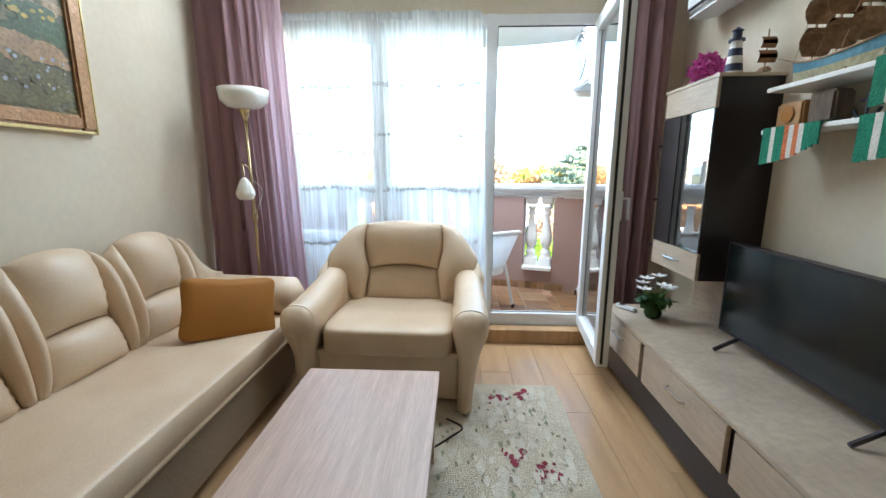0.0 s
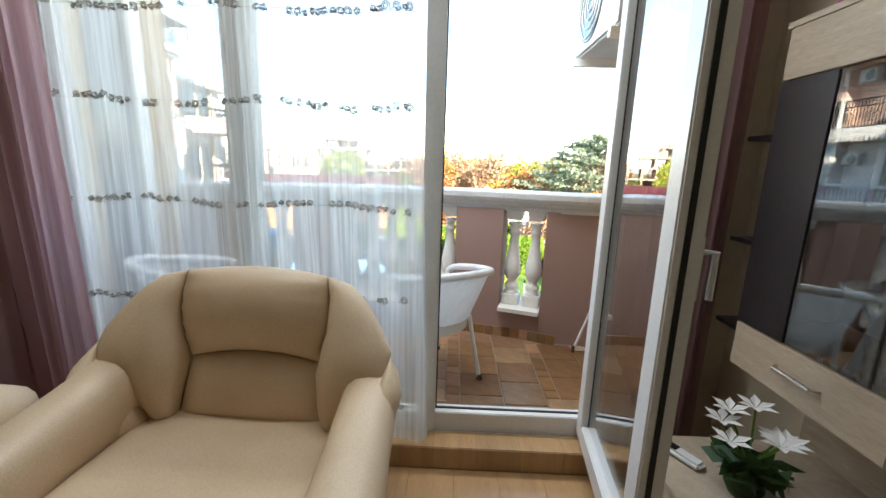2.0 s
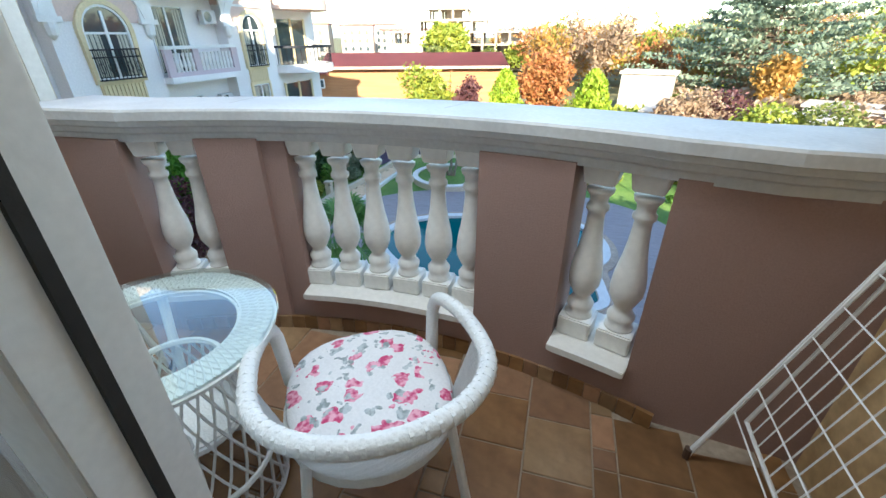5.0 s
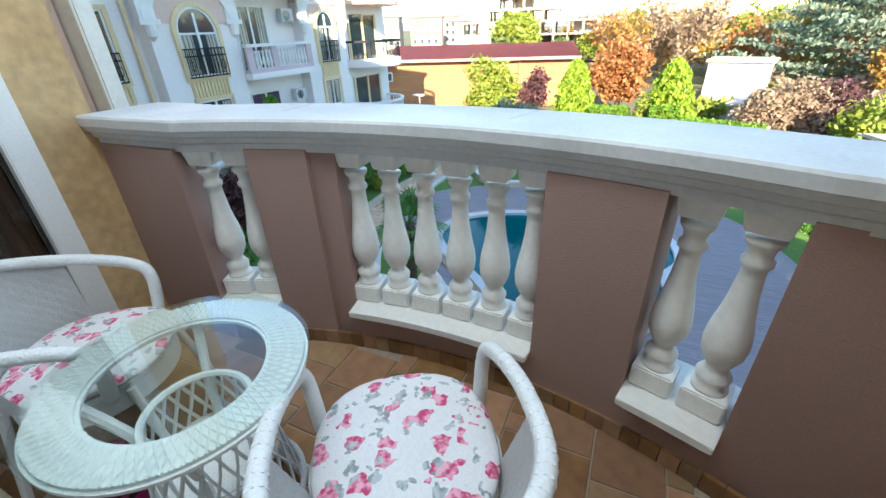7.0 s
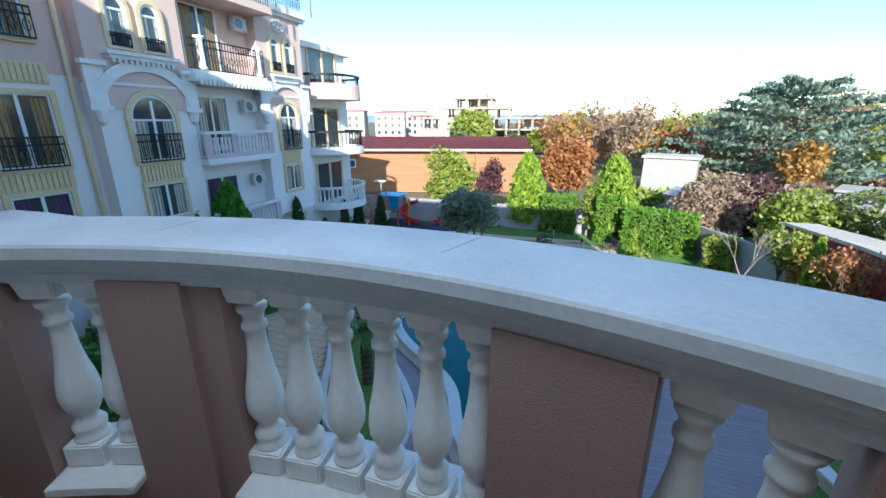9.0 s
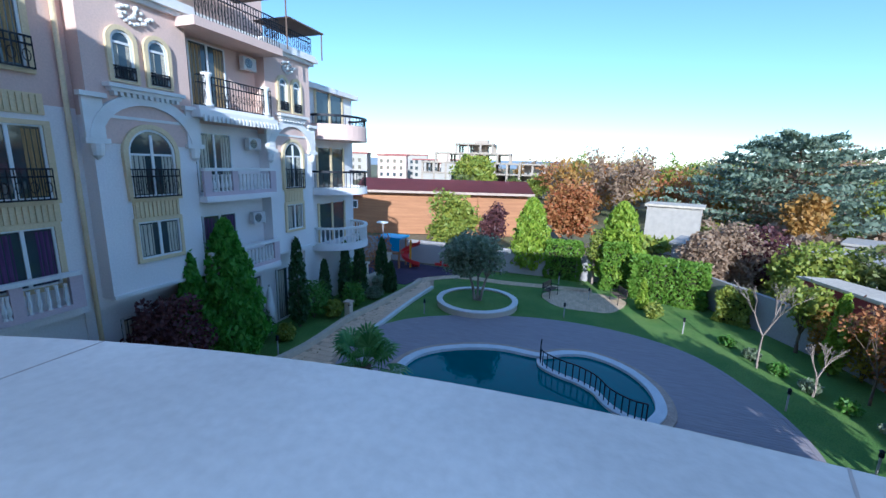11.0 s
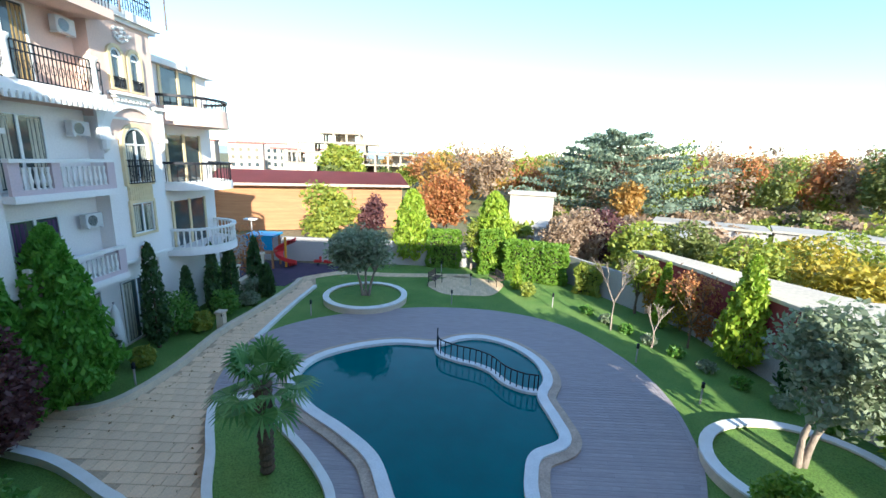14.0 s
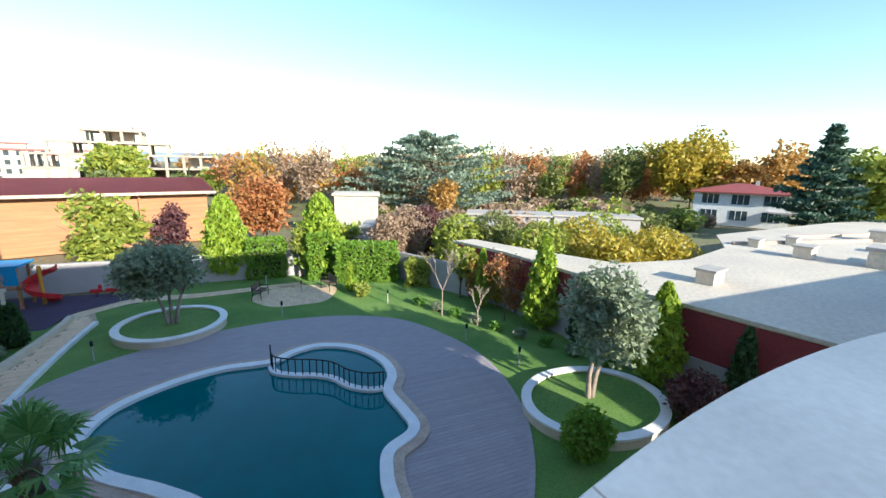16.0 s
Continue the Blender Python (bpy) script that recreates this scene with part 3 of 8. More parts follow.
part("cap", band(bmesh.new(), OVAL2, 0.16, GZ + 0.3, GZ + 0.36, True), WHITE, ring)
structure("patio", slab(bmesh.new(), curve_points([(-2.4, 28.9), (-0.7, 30.6), (1.2, 30.3), (2.4, 29.4), (1.6, 27.2), (0.4, 26.8), (-1.4, 27.0)], 6, True), GZ - 0.02, GZ + 0.02), PAVING, "sandstone coloured patio in the lawn")
structure("play_ground", slab(bmesh.new(), [(-18, 27), (-10.8, 27.2), (-10.4, 29.2), (-8.2, 31.2), (-7.8, 32.2), (-15.5, 33)], GZ - 0.05, GZ + 0.02), mat("purple_rubber", (0.075, 0.05, 0.09), 0.9, 0.2, 1, 20, 0.2), "dark purple rubber playground floor")

# ---- yard walls and neighbours ----
structure("wall_yard_north", boxes((-18, 5.0, 33.2, 33.45, GZ, GZ + 1.75)), GREYWALL, "grey rendered yard wall")
bm = bmesh.new()
band(bm, [(4.6, 34.5), (8.0, 28.0), (9.5, 25.0)], 0.12, GZ, GZ + 1.8)
structure("wall_yard_east", bm, GREYWALL, "grey rendered yard wall")
LOWWALL = [(9.4, 26.6), (10.6, 22.7), (11.6, 15.0), (12.9, 9.5), (14.2, 4.5)]
hall = thing("low_hall", "long low hall with a flat roof and a maroon wall", "building", kind="structure")
part("wall", band(bmesh.new(), LOWWALL, 0.12, GZ, -3.25), MAROON, hall)
part("plinth", band(bmesh.new(), [(x - 0.16, y) for x, y in LOWWALL], 0.05, GZ, GZ + 1.3), GREYWALL, hall)
part("roof", slab(bmesh.new(), [(9.2, 27.0), (10.45, 22.7), (11.45, 15.0), (12.75, 9.5), (14.0, 4.0), (95, -8), (95, 20), (48, 25), (29, 23.5), (24.5, 20.0), (19, 18.4), (14.6, 19.0), (12.6, 23), (10.8, 27.2)], -3.25, -3.18), FLATROOF, hall)
part("parapet", band(bmesh.new(), LOWWALL, 0.2, -3.2, -3.08), FLATROOF, hall)
part("side_wall", boxes((29.2, 48, 22.6, 22.9, GZ, -3.25)), FARWHITE, hall)

# ---- wing of the apartment house across the garden ----
wing = thing("apartment_wing", "pink and white apartment wing with arched windows and balconies", "building", kind="structure")
WXF = -13.2
part("wall", boxes((-24, WXF, 4.3, 21.0, -2.9, 2.6), (-24, -13.8, 4.3, 21.0, GZ, -2.9)), PALE, wing, "pale rendered wall")
part("upper_wall", boxes((-24, WXF, 4.3, 21.0, 2.6, 5.7)), PINK, wing, "pink rendered upper wall")
part("cornice", boxes((-24, WXF + 0.35, 4.3, 21.2, 5.7, 5.85), (-24, WXF + 0.5, 4.3, 21.35, 5.85, 6.0)), WHITE, wing)
part("roof", boxes((-24, -14.6, 4.3, 20.0, 6.0, 9.0)), PINK, wing, "set-back top storey")


def arch_outline(y0, y1, z0, zs, n=14):
    """Points of an opening with a round head: from the lower corner up, over and down."""
    r, c = (y1 - y0) / 2, (y0 + y1) / 2
    return [(y0, z0)] + [(c - r * math.cos(math.pi * i / n), zs + r * math.sin(math.pi * i / n)) for i in range(n + 1)] + [(y1, z0)]


def plate(bm, line, x0, x1):
    lo = [bm.verts.new((x0, y, z)) for y, z in line]
    hi = [bm.verts.new((x1, y, z)) for y, z in line]
    bm.faces.new(hi)
    bm.faces.new(lo[::-1])
    for i in range(len(lo)):
        bm.faces.new((lo[i], lo[(i + 1) % len(lo)], hi[(i + 1) % len(lo)], hi[i]))
    return bm


def rim(bm, line, w, x0, x1, closed=True):
    """A frame of width w round an outline in a wall that faces x."""
    c = Vector((sum(p[0] for p in line) / len(line), sum(p[1] for p in line) / len(line)))
    k, rows = len(line), []
    for i, p in enumerate(line):
        a, b = Vector(line[i - 1]), Vector(line[(i + 1) % k])
        if not closed:
            a, b = Vector(line[max(i - 1, 0)]), Vector(line[min(i + 1, k - 1)])
        d = b - a
        s = Vector((d.y, -d.x)).normalized()
        if s.dot(Vector(p) - c) < 0:
            s = -s
        q = Vector(p) + s * w
        rows.append([bm.verts.new((x, *v)) for x, v in ((x0, p), (x1, p), (x1, q), (x0, q))])
    for u, v in list(zip(rows, rows[1:])) + ([(rows[-1], rows[0])] if closed else []):
        for j in range(4):
            bm.faces.new((u[j], u[(j + 1) % 4], v[(j + 1) % 4], v[j]))
    return bm


CURTAINS = [mat("pale_drape", (0.55, 0.52, 0.42), 0.9, 0.25, 6, 20, 0.1, stretch=(1, 3, 0.2)), mat("purple_drape", (0.09, 0.04, 0.12), 0.9, 0.25, 6, 20, 0.1, stretch=(1, 3, 0.2)), mat("ochre_drape", (0.35, 0.24, 0.10), 0.9, 0.25, 6, 20, 0.1, stretch=(1, 3, 0.2))]


def far_window(x, y0, y1, z0, z1, arched=False, drape=0, panes=2, trim=0.14):
    """A window of the wing: cream surround, white frame, glass and a drape behind it."""
    line = arch_outline(y0, y1, z0, z1 - (y1 - y0) / 2) if arched else [(y0, z0), (y0, z1), (y1, z1), (y1, z0)]
    w = part("window", plate(bmesh.new(), line, x - 0.05, x + 0.012), PANE, wing)
    if trim:
        part("surround", rim(bmesh.new(), line, trim, x - 0.05, x + 0.09), CREAM, w, "cream surround")
    part("frame", rim(bmesh.new(), line, -0.07, x, x + 0.05), UPVC, w)
    bm = bmesh.new()
    top = z1 - (0.04 if not arched else (y1 - y0) * 0.12)
    for i in range(1, panes):
        c = y0 + (y1 - y0) * i / panes
        box(bm, x, x + 0.045, c - 0.04, c + 0.04, z0 + 0.03, top)
    if arched:
        box(bm, x, x + 0.04, y0 + 0.05, y1 - 0.05, z1 - (y1 - y0) / 2 - 0.06, z1 - (y1 - y0) / 2)
    part("bar", bm, UPVC, w)
    bm = bmesh.new()
    zt = z1 - 0.1 if not arched else z1 - (y1 - y0) / 2 - 0.05
    for a, b in ((y0 + 0.08, y0 + (y1 - y0) * 0.34), (y1 - (y1 - y0) * 0.30, y1 - 0.08)):
        k = 9
        pts = [(x + 0.016 + 0.008 * math.sin(i * 2.2), a + (b - a) * i / k) for i in range(k + 1)]
        vs = [[bm.verts.new((px, py, z)) for px, py in pts] for z in (z0 + 0.08, zt)]
        for i in range(k):
            bm.faces.new((vs[0][i], vs[0][i + 1], vs[1][i + 1], vs[1][i]))
    part("drape", bm, CURTAINS[drape], w)
    return w


def iron_guard(x, y0, y1, z0, z1, depth=0.16):
    bm = bmesh.new()
    for z in (z0, z0 + (z1 - z0) * 0.75, z1):
        box(bm, x, x + depth, y0, y0 + 0.03, z - 0.015, z + 0.015)
        box(bm, x, x + depth, y1 - 0.03, y1, z - 0.015, z + 0.015)
        box(bm, x + depth - 0.03, x + depth, y0, y1, z - 0.02, z + 0.02)
    k = max(6, int((y1 - y0) / 0.12))
    for i in range(k + 1):
        y = y0 + (y1 - y0 - 0.02) * i / k
        box(bm, x + depth - 0.02, x + depth, y, y + 0.02, z0, z1)
    for i in range(k // 2):
        y = y0 + (y1 - y0) * (i + 0.5) / (k // 2)
        r = [(x + depth - 0.01, y + 0.08 * math.cos(t), z0 + (z1 - z0) * 0.4 + 0.14 * math.sin(t)) for t in np.linspace(0, 2 * math.pi, 9)[:-1]]
        tube(bm, r, 0.012, seg=4, closed=True)
    return part("guard", bm, IRON, wing, "black wrought iron guard")


def cornice_block(x, y0, y1, z):
    bm = boxes((x, x + 0.3, y0, y1, z, z + 0.1), (x, x + 0.22, y0 + 0.08, y1 - 0.08, z - 0.1, z))
    k = int((y1 - y0 - 0.2) / 0.16)
    for i in range(k):
        y = y0 + 0.12 + (y1 - y0 - 0.24) * (i + 0.5) / k
        box(bm, x, x + 0.2, y - 0.045, y + 0.045, z - 0.2, z - 0.1)
    return part("sill", bm, WHITE, wing, "white toothed sill")


def rosette(x, y, z, w, h):
    rnd = random.Random(3)
    bm = bmesh.new()
    for i in range(26):
        a, q = rnd.uniform(0, 6.3), rnd.random() ** 0.5
        lathe(bm, [(0.0, -0.05), (0.05, -0.04), (0.07, 0), (0.05, 0.04), (0, 0.05)], 6, (x + 0.04, y + w / 2 * q * math.cos(a), z + h / 2 * q * math.sin(a)))
    return part("relief", bm, WHITE, wing, "white floral relief")


def bay(y0, y1, twin, wide):
    """A projecting bay: pale below, pink above, arched trim, twin windows at the top."""
    x = -12.7
    c = (y0 + y1) / 2
    part("bay_wall", boxes((WXF, x, y0, y1, -2.6, 2.45)), PALE, wing, "pale bay wall")
    part("bay_wall", boxes((WXF, x, y0, y1, 2.45, 5.7)), PINK, wing, "pink upper bay wall")
    part("bay_cornice", boxes((WXF, x + 0.12, y0 - 0.1, y1 + 0.1, 5.62, 5.75), (WXF, x + 0.25, y0 - 0.2, y1 + 0.2, 5.75, 6.02)), WHITE, wing)
    part("string_course", boxes((x, x + 0.06, y0, y1, 2.42, 2.5), (x, x + 0.05, y0, y1, -2.6, -2.5)), WHITE, wing)
    r = wide / 2 + 0.62
    arcline = [(c - r * math.cos(math.pi * i / 16), 1.75 + 1.1 * math.sin(math.pi * i / 16)) for i in range(17)]
    part("arch_trim", rim(bmesh.new(), arcline, 0.3, x, x + 0.12, False), WHITE, wing, "white arched moulding")
    part("arch_panel", plate(bmesh.new(), arcline, x, x + 0.03), PINK, wing)
    for s in (-1, 1):
        yy = c + s * (r + 0.12)
        bm = boxes((x, x + 0.16, yy - 0.3, yy + 0.3, 1.72, 1.86), (x, x + 0.1, yy - 0.24, yy + 0.24, 1.86, 3.0), (x, x + 0.2, yy - 0.32, yy + 0.32, 2.9, 3.02))
        lathe(bm, [(0.02, 1.3), (0.14, 1.42), (0.17, 1.6), (0.17, 1.72)], 10, (x + 0.04, yy, 0))
        part("pilaster_bracket", bm, WHITE, wing)
    far_window(x + 0.03, c - wide / 2, c + wide / 2, 0.25, 2.2, True, 0)
    iron_guard(x + 0.05, c - wide / 2 - 0.02, c + wide / 2 + 0.02, 0.25, 1.05)
    bm = boxes((x, x + 0.05, c - wide / 2, c + wide / 2, -0.42, 0.16))
    for i in range(11):
        y = c - wide / 2 + wide * (i + 0.5) / 11
        box(bm, x + 0.05, x + 0.09, y - 0.035, y + 0.035, -0.36, 0.1)
    part("ribbed_panel", bm, CREAM, wing, "cream ribbed panel")
    far_window(x, c - wide / 2 + 0.05, c + wide / 2 - 0.05, -1.6, -0.48, False, 0)
    for s in (-1, 1):
        yy = c + s * twin
        far_window(x, yy - wide * 0.21, yy + wide * 0.21, 3.45, 4.75, True, 0, 1, 0.12)
        iron_guard(x + 0.03, yy - wide * 0.2, yy + wide * 0.2, 3.5, 3.8, 0.1)
    cornice_block(x, c - wide * 0.78, c + wide * 0.78, 3.22)
    rosette(x, c, 5.25, wide * 0.7, 0.55)


bay(11.5, 14.5, 0.5, 1.4)
bay(17.85, 20.6, 0.42, 1.15)


LILAC = mat("lilac_render", (0.62, 0.50, 0.52), 0.85, 0.06, 0.5, 20, 0.1)


def wing_baluster_row(x, y0, y1, z0, z1, name="balustrade"):
    """Mauve panel wall with groups of white balusters and a white rail, facing x."""
    bm = boxes((x - 0.1, x, y0, y1, z0, z0 + 0.14), (x - 0.1, x, y0, y0 + 0.3, z0 + 0.141, z1 - 0.101), (x - 0.1, x, (y0 + y1) / 2 - 0.5, (y0 + y1) / 2 - 0.25, z0 + 0.141, z1 - 0.101), (x - 0.1, x, y1 - 0.3, y1, z0 + 0.141, z1 - 0.101))
    base = part(name, bm, LILAC, wing)
    part("rail", boxes((x - 0.14, x + 0.06, y0, y1, z1 - 0.1, z1)), WHITE, base)
    bm = bmesh.new()
    for a, b in ((y0 + 0.32, (y0 + y1) / 2 - 0.5), ((y0 + y1) / 2 - 0.25, y1 - 0.3)):
        k = max(2, int((b - a) / 0.17))
        for i in range(k):
            lathe(bm, [(0.06, 0), (0.03, 0.08), (0.06, 0.2), (0.03, 0.45), (0.05, 0.6)], 6, (x - 0.05, a + (b - a) * (i + 0.5) / k, z0 + 0.13))
    part("balusters", bm, WHITE, base)
    return base


def outdoor_unit(at, turn, scale=1.0, parent=None):
    """A split air conditioner's outdoor unit on a bracket."""
    u = thing("air_conditioner", "white outdoor air conditioner unit hung on a wall", "air conditioner", at=at, turn=turn)
    s = scale
    part("casing", boxes((-0.4 * s, 0.4 * s, -0.14 * s, 0.14 * s, 0, 0.55 * s)), RAIL, u, bevel=0.015)
    bm = bmesh.new()
    for r in (0.05, 0.1, 0.15, 0.2):
        tube(bm, [(-0.1 * s + r * s * math.cos(t), -0.15 * s, 0.27 * s + r * s * math.sin(t)) for t in np.linspace(0, 2 * math.pi, 25)[:-1]], 0.004 * s, seg=4, closed=True)
    part("fan_grille", bm, UPVC, u)
    part("fan_opening", lathe(bmesh.new(), [(0.0, 0.0), (0.22 * s, 0.0), (0.22 * s, 0.01)], 24), PANE, u, "dark round fan opening").matrix_basis = pose(-0.1 * s, -0.137 * s, 0.27 * s, 90)
    for q in (-0.35, 0.31):
        part("bracket", boxes((q * s, (q + 0.04) * s, -0.16 * s, 0.2 * s, -0.05 * s, 0)), UPVC, u)
    return u


# recessed balconies between the bays
part("recess_back", boxes((-13.75, -13.7, 14.5, 17.85, -2.8, 5.6)), PALE, wing)
for z, d in ((-2.75, 1), (0.15, 0), (3.1, 2)):
    part("balcony_floor", boxes((WXF, -12.35, 14.5, 17.85, z - 0.2, z)), PALE, wing)
    far_window(WXF + 0.02, 14.9, 16.4, z + 0.05, z + 2.15, False, d, 2, 0.0)
    outdoor_unit((-12.95, 17.3, z + 1.65), 90, 0.8)
wing_baluster_row(-12.4, 14.5, 17.85, 0.15, 1.1)
wing_baluster_row(-12.4, 14.5, 17.85, -2.75, -1.8)
iron_guard(-12.55, 14.6, 17.8, 3.12, 4.05)
part("column", lathe(bmesh.new(), [(0.16, 0), (0.16, 0.08), (0.12, 0.12), (0.11, 0.9), (0.17, 1.0), (0.17, 1.06)], 14, (-12.45, 14.95, 3.1)), WHITE, wing, smooth=True)
part("column", lathe(bmesh.new(), [(0.16, 0), (0.16, 0.08), (0.12, 0.12), (0.11, 0.9), (0.17, 1.0), (0.17, 1.06)], 14, (-12.45, 17.55, 3.1)), WHITE, wing, smooth=True)
bm = boxes((WXF, -12.2, 14.4, 17.9, 2.72, 2.95))
for i in range(20):
    y = 14.5 + 3.3 * i / 19
    box(bm, -12.2, -12.14, y, y + 0.09, 2.6, 2.8)
part("awning_edge", bm, WHITE, wing)
part("top_balcony", boxes((WXF, -11.9, 14.2, 18.0, 5.35, 5.62)), PINK, wing)
iron_guard(-12.1, 14.3, 17.9, 5.62, 6.6)
iron_guard(-12.9, 18.1, 20.9, 6.05, 6.8)
bm = boxes((-14.4, -11.9, 14.3, 18.4, 7.55, 7.6), (-14.0, -12.2, 18.8, 21.1, 7.0, 7.05))
tube(bm, [(-11.95, 18.35, 5.7), (-11.95, 18.35, 7.55)], 0.03, seg=6)
tube(bm, [(-12.25, 21.0, 5.9), (-12.25, 21.0, 7.0)], 0.03, seg=6)
part("awning", bm, mat("brown_awning", (0.16, 0.11, 0.08), 0.8, 0.2), wing, "brown terrace awning")
# the part before the first bay
far_window(WXF + 0.01, 9.3, 10.7, 0.3, 2.1, False, 2, 2, 0.18)
far_window(WXF + 0.01, 9.3, 10.6, -1.9, -0.4, False, 1, 2, 0.18)
far_window(WXF + 0.01, 9.3, 10.6, 3.4, 5.1, False, 2, 2, 0.18)
far_window(WXF + 0.01, 5.6, 7.2, 0.3, 2.1, False, 0, 2, 0.18)
far_window(WXF + 0.01, 5.6, 7.2, -1.9, -0.4, False, 1, 2, 0.18)
iron_guard(WXF + 0.05, 9.3, 10.7, 0.3, 1.05)
iron_guard(WXF + 0.05, 9.3, 10.7, 3.4, 4.1)
wing_baluster_row(WXF + 0.35, 8.9, 10.9, -2.6, -1.6)
for z in (-0.3, 2.35):
    bm = boxes((WXF, WXF + 0.05, 9.2, 10.8, z, z + 0.5))
    for i in range(12):
        y = 9.25 + 1.5 * (i + 0.5) / 12
        box(bm, WXF + 0.05, WXF + 0.09, y - 0.035, y + 0.035, z + 0.04, z + 0.46)
    part("ribbed_panel", bm, CREAM, wing, "cream ribbed panel")
bm = tube(bmesh.new(), [(WXF + 0.12, 11.25, GZ), (WXF + 0.12, 11.25, 5.7)], 0.06, seg=10)
part("downpipe", bm, CREAM, wing, "cream rain pipe", smooth=True)
# ground floor: glazed doors under the bays
bm = boxes((-13.85, -13.75, 11.3, 21.0, GZ, -2.9))
part("shop_wall", bm, PALE, wing)
for y in (12.2, 14.9, 16.6, 19.0):
    far_window(-13.74, y, y + 1.5, GZ + 0.1, -3.6, False, 0, 2, 0.0)
# round balconies of the far end
end = thing("apartment_wing_end", "pale end of the apartment wing with round balconies", "building", kind="structure")
part("wall", boxes((-24, -13.6, 21.0, 25.6, GZ, 4.9)), PALE, end)
part("cornice", boxes((-24, -13.3, 21.0, 25.9, 4.9, 5.15)), WHITE, end)
for z in (-2.9, 0.0, 2.75):
    o = arc(-13.6, 23.5, 1.9, 0, 180, 18)
    part("balcony_floor", slab(bmesh.new(), o, z - 0.25, z), PALE if z < 2 else PINK, end)
    b = part("balustrade", band(bmesh.new(), arc(-13.6, 23.5, 1.82, 0, 180, 18), 0.06, z, z + (0.12 if z < 2 else 0.5)), WHITE if z < 2 else PINK, end)
    part("rail", band(bmesh.new(), arc(-13.6, 23.5, 1.82, 0, 180, 18), 0.09, z + 0.86, z + 0.96), WHITE if z < -1 else IRON, b)
    bm = bmesh.new()
    for k in range(26):
        q = arc(-13.6, 23.5, 1.82, k * 7.2, k * 7.2 + 1, 1)[0]
        if z < -1:
            lathe(bm, [(0.06, 0), (0.03, 0.08), (0.06, 0.2), (0.03, 0.5), (0.05, 0.76)], 6, (q[0], q[1], z + 0.11))
        else:
            box(bm, q[0] - 0.012, q[0] + 0.012, q[1] - 0.012, q[1] + 0.012, z + 0.1, z + 0.87)
    part("balusters", bm, WHITE if z < -1 else IRON, b)
    w = part("window", boxes((-13.6, -13.57, 22.2, 24.6, z + 0.05, z + 2.1)), PANE, end)
    part("frame", boxes((-13.57, -13.53, 22.1, 22.25, z + 0.05, z + 2.15), (-13.57, -13.53, 23.3, 23.45, z + 0.05, z + 2.15), (-13.57, -13.53, 24.5, 24.65, z + 0.05, z + 2.15)), CREAM, w)

# ---- neighbours in the distance ----
red = thing("timber_house", "long timber clad house with a red metal roof", "house", kind="structure", at=(-15.0, 46.5, GZ), turn=19)
part("wall", boxes((-9.0, 9.0, 0, 8, 0, 4.9)), TIMBER, red)
bm = bmesh.new()
v = [bm.verts.new(p) for p in ((-9.8, -0.9, 4.75), (9.6, -0.9, 4.75), (9.6, 4.2, 5.9), (-9.8, 4.2, 5.9), (-9.8, 9, 4.75), (9.6, 9, 4.75))]
bm.faces.new((v[0], v[1], v[2], v[3]))
bm.faces.new((v[3], v[2], v[5], v[4]))
bmesh.ops.solidify(bm, geom=bm.faces[:], thickness=0.15)
part("roof", bm, ROOF, red)
part("eaves", boxes((-9.8, 9.6, -0.93, -0.8, 4.55, 4.8)), TERRACE, red)
part("post", boxes((3.6, 3.75, -0.4, -0.25, 0, 4.7)), TIMBER, red)
part("annex_wall", boxes((-17, -9.05, 0.5, 8, 0, 4.0)), TIMBER, red)
part("annex_roof", boxes((-17.4, -9.1, -0.1, 8.4, 4.0, 4.2)), ROOF, red)
for i in range(7):
    w = part("window", boxes((-16.5 + i * 1.0, -15.7 + i * 1.0, 0.44, 0.5, 2.7, 3.5)), PANE, red)
    part("frame", boxes((-16.55 + i, -16.45 + i, 0.40, 0.5, 2.65, 3.55), (-15.75 + i, -15.65 + i, 0.40, 0.5, 2.65, 3.55), (-16.45 + i, -15.75 + i, 0.40, 0.5, 3.45, 3.55), (-16.45 + i, -15.75 + i, 0.40, 0.5, 2.65, 2.75)), UPVC, w)

shed = thing("white_shed", "small white flat-roofed block", "shed", kind="structure", at=(7.0, 46.3, GZ), turn=-14)
part("wall", boxes((-2.0, 2.4, 0, 3.5, 0, 4.4)), FARWHITE, shed)
part("roof", boxes((-2.2, 2.6, -0.2, 3.7, 4.4, 4.6)), FLATROOF, shed)
part("window", boxes((-2.02, -1.99, 1.0, 1.8, 2.2, 3.0)), PANE, shed)
for x, y, a, w in ((9.0, 39.0, -20, 5), (15.5, 38.5, -35, 6), (24, 44, -30, 9), (33, 40, -35, 9)):
    low = thing("low_building", "low grey building with a pale flat roof", "building", "low roofs beyond the yard", "structure", (x, y, GZ), a)
    part("wall", boxes((-w / 2, w / 2, -2, 2, 0, 2.3)), GREYWALL, low)
    part("roof", boxes((-w / 2 - 0.2, w / 2 + 0.2, -2.2, 2.2, 2.3, 2.5)), FARWHITE, low)

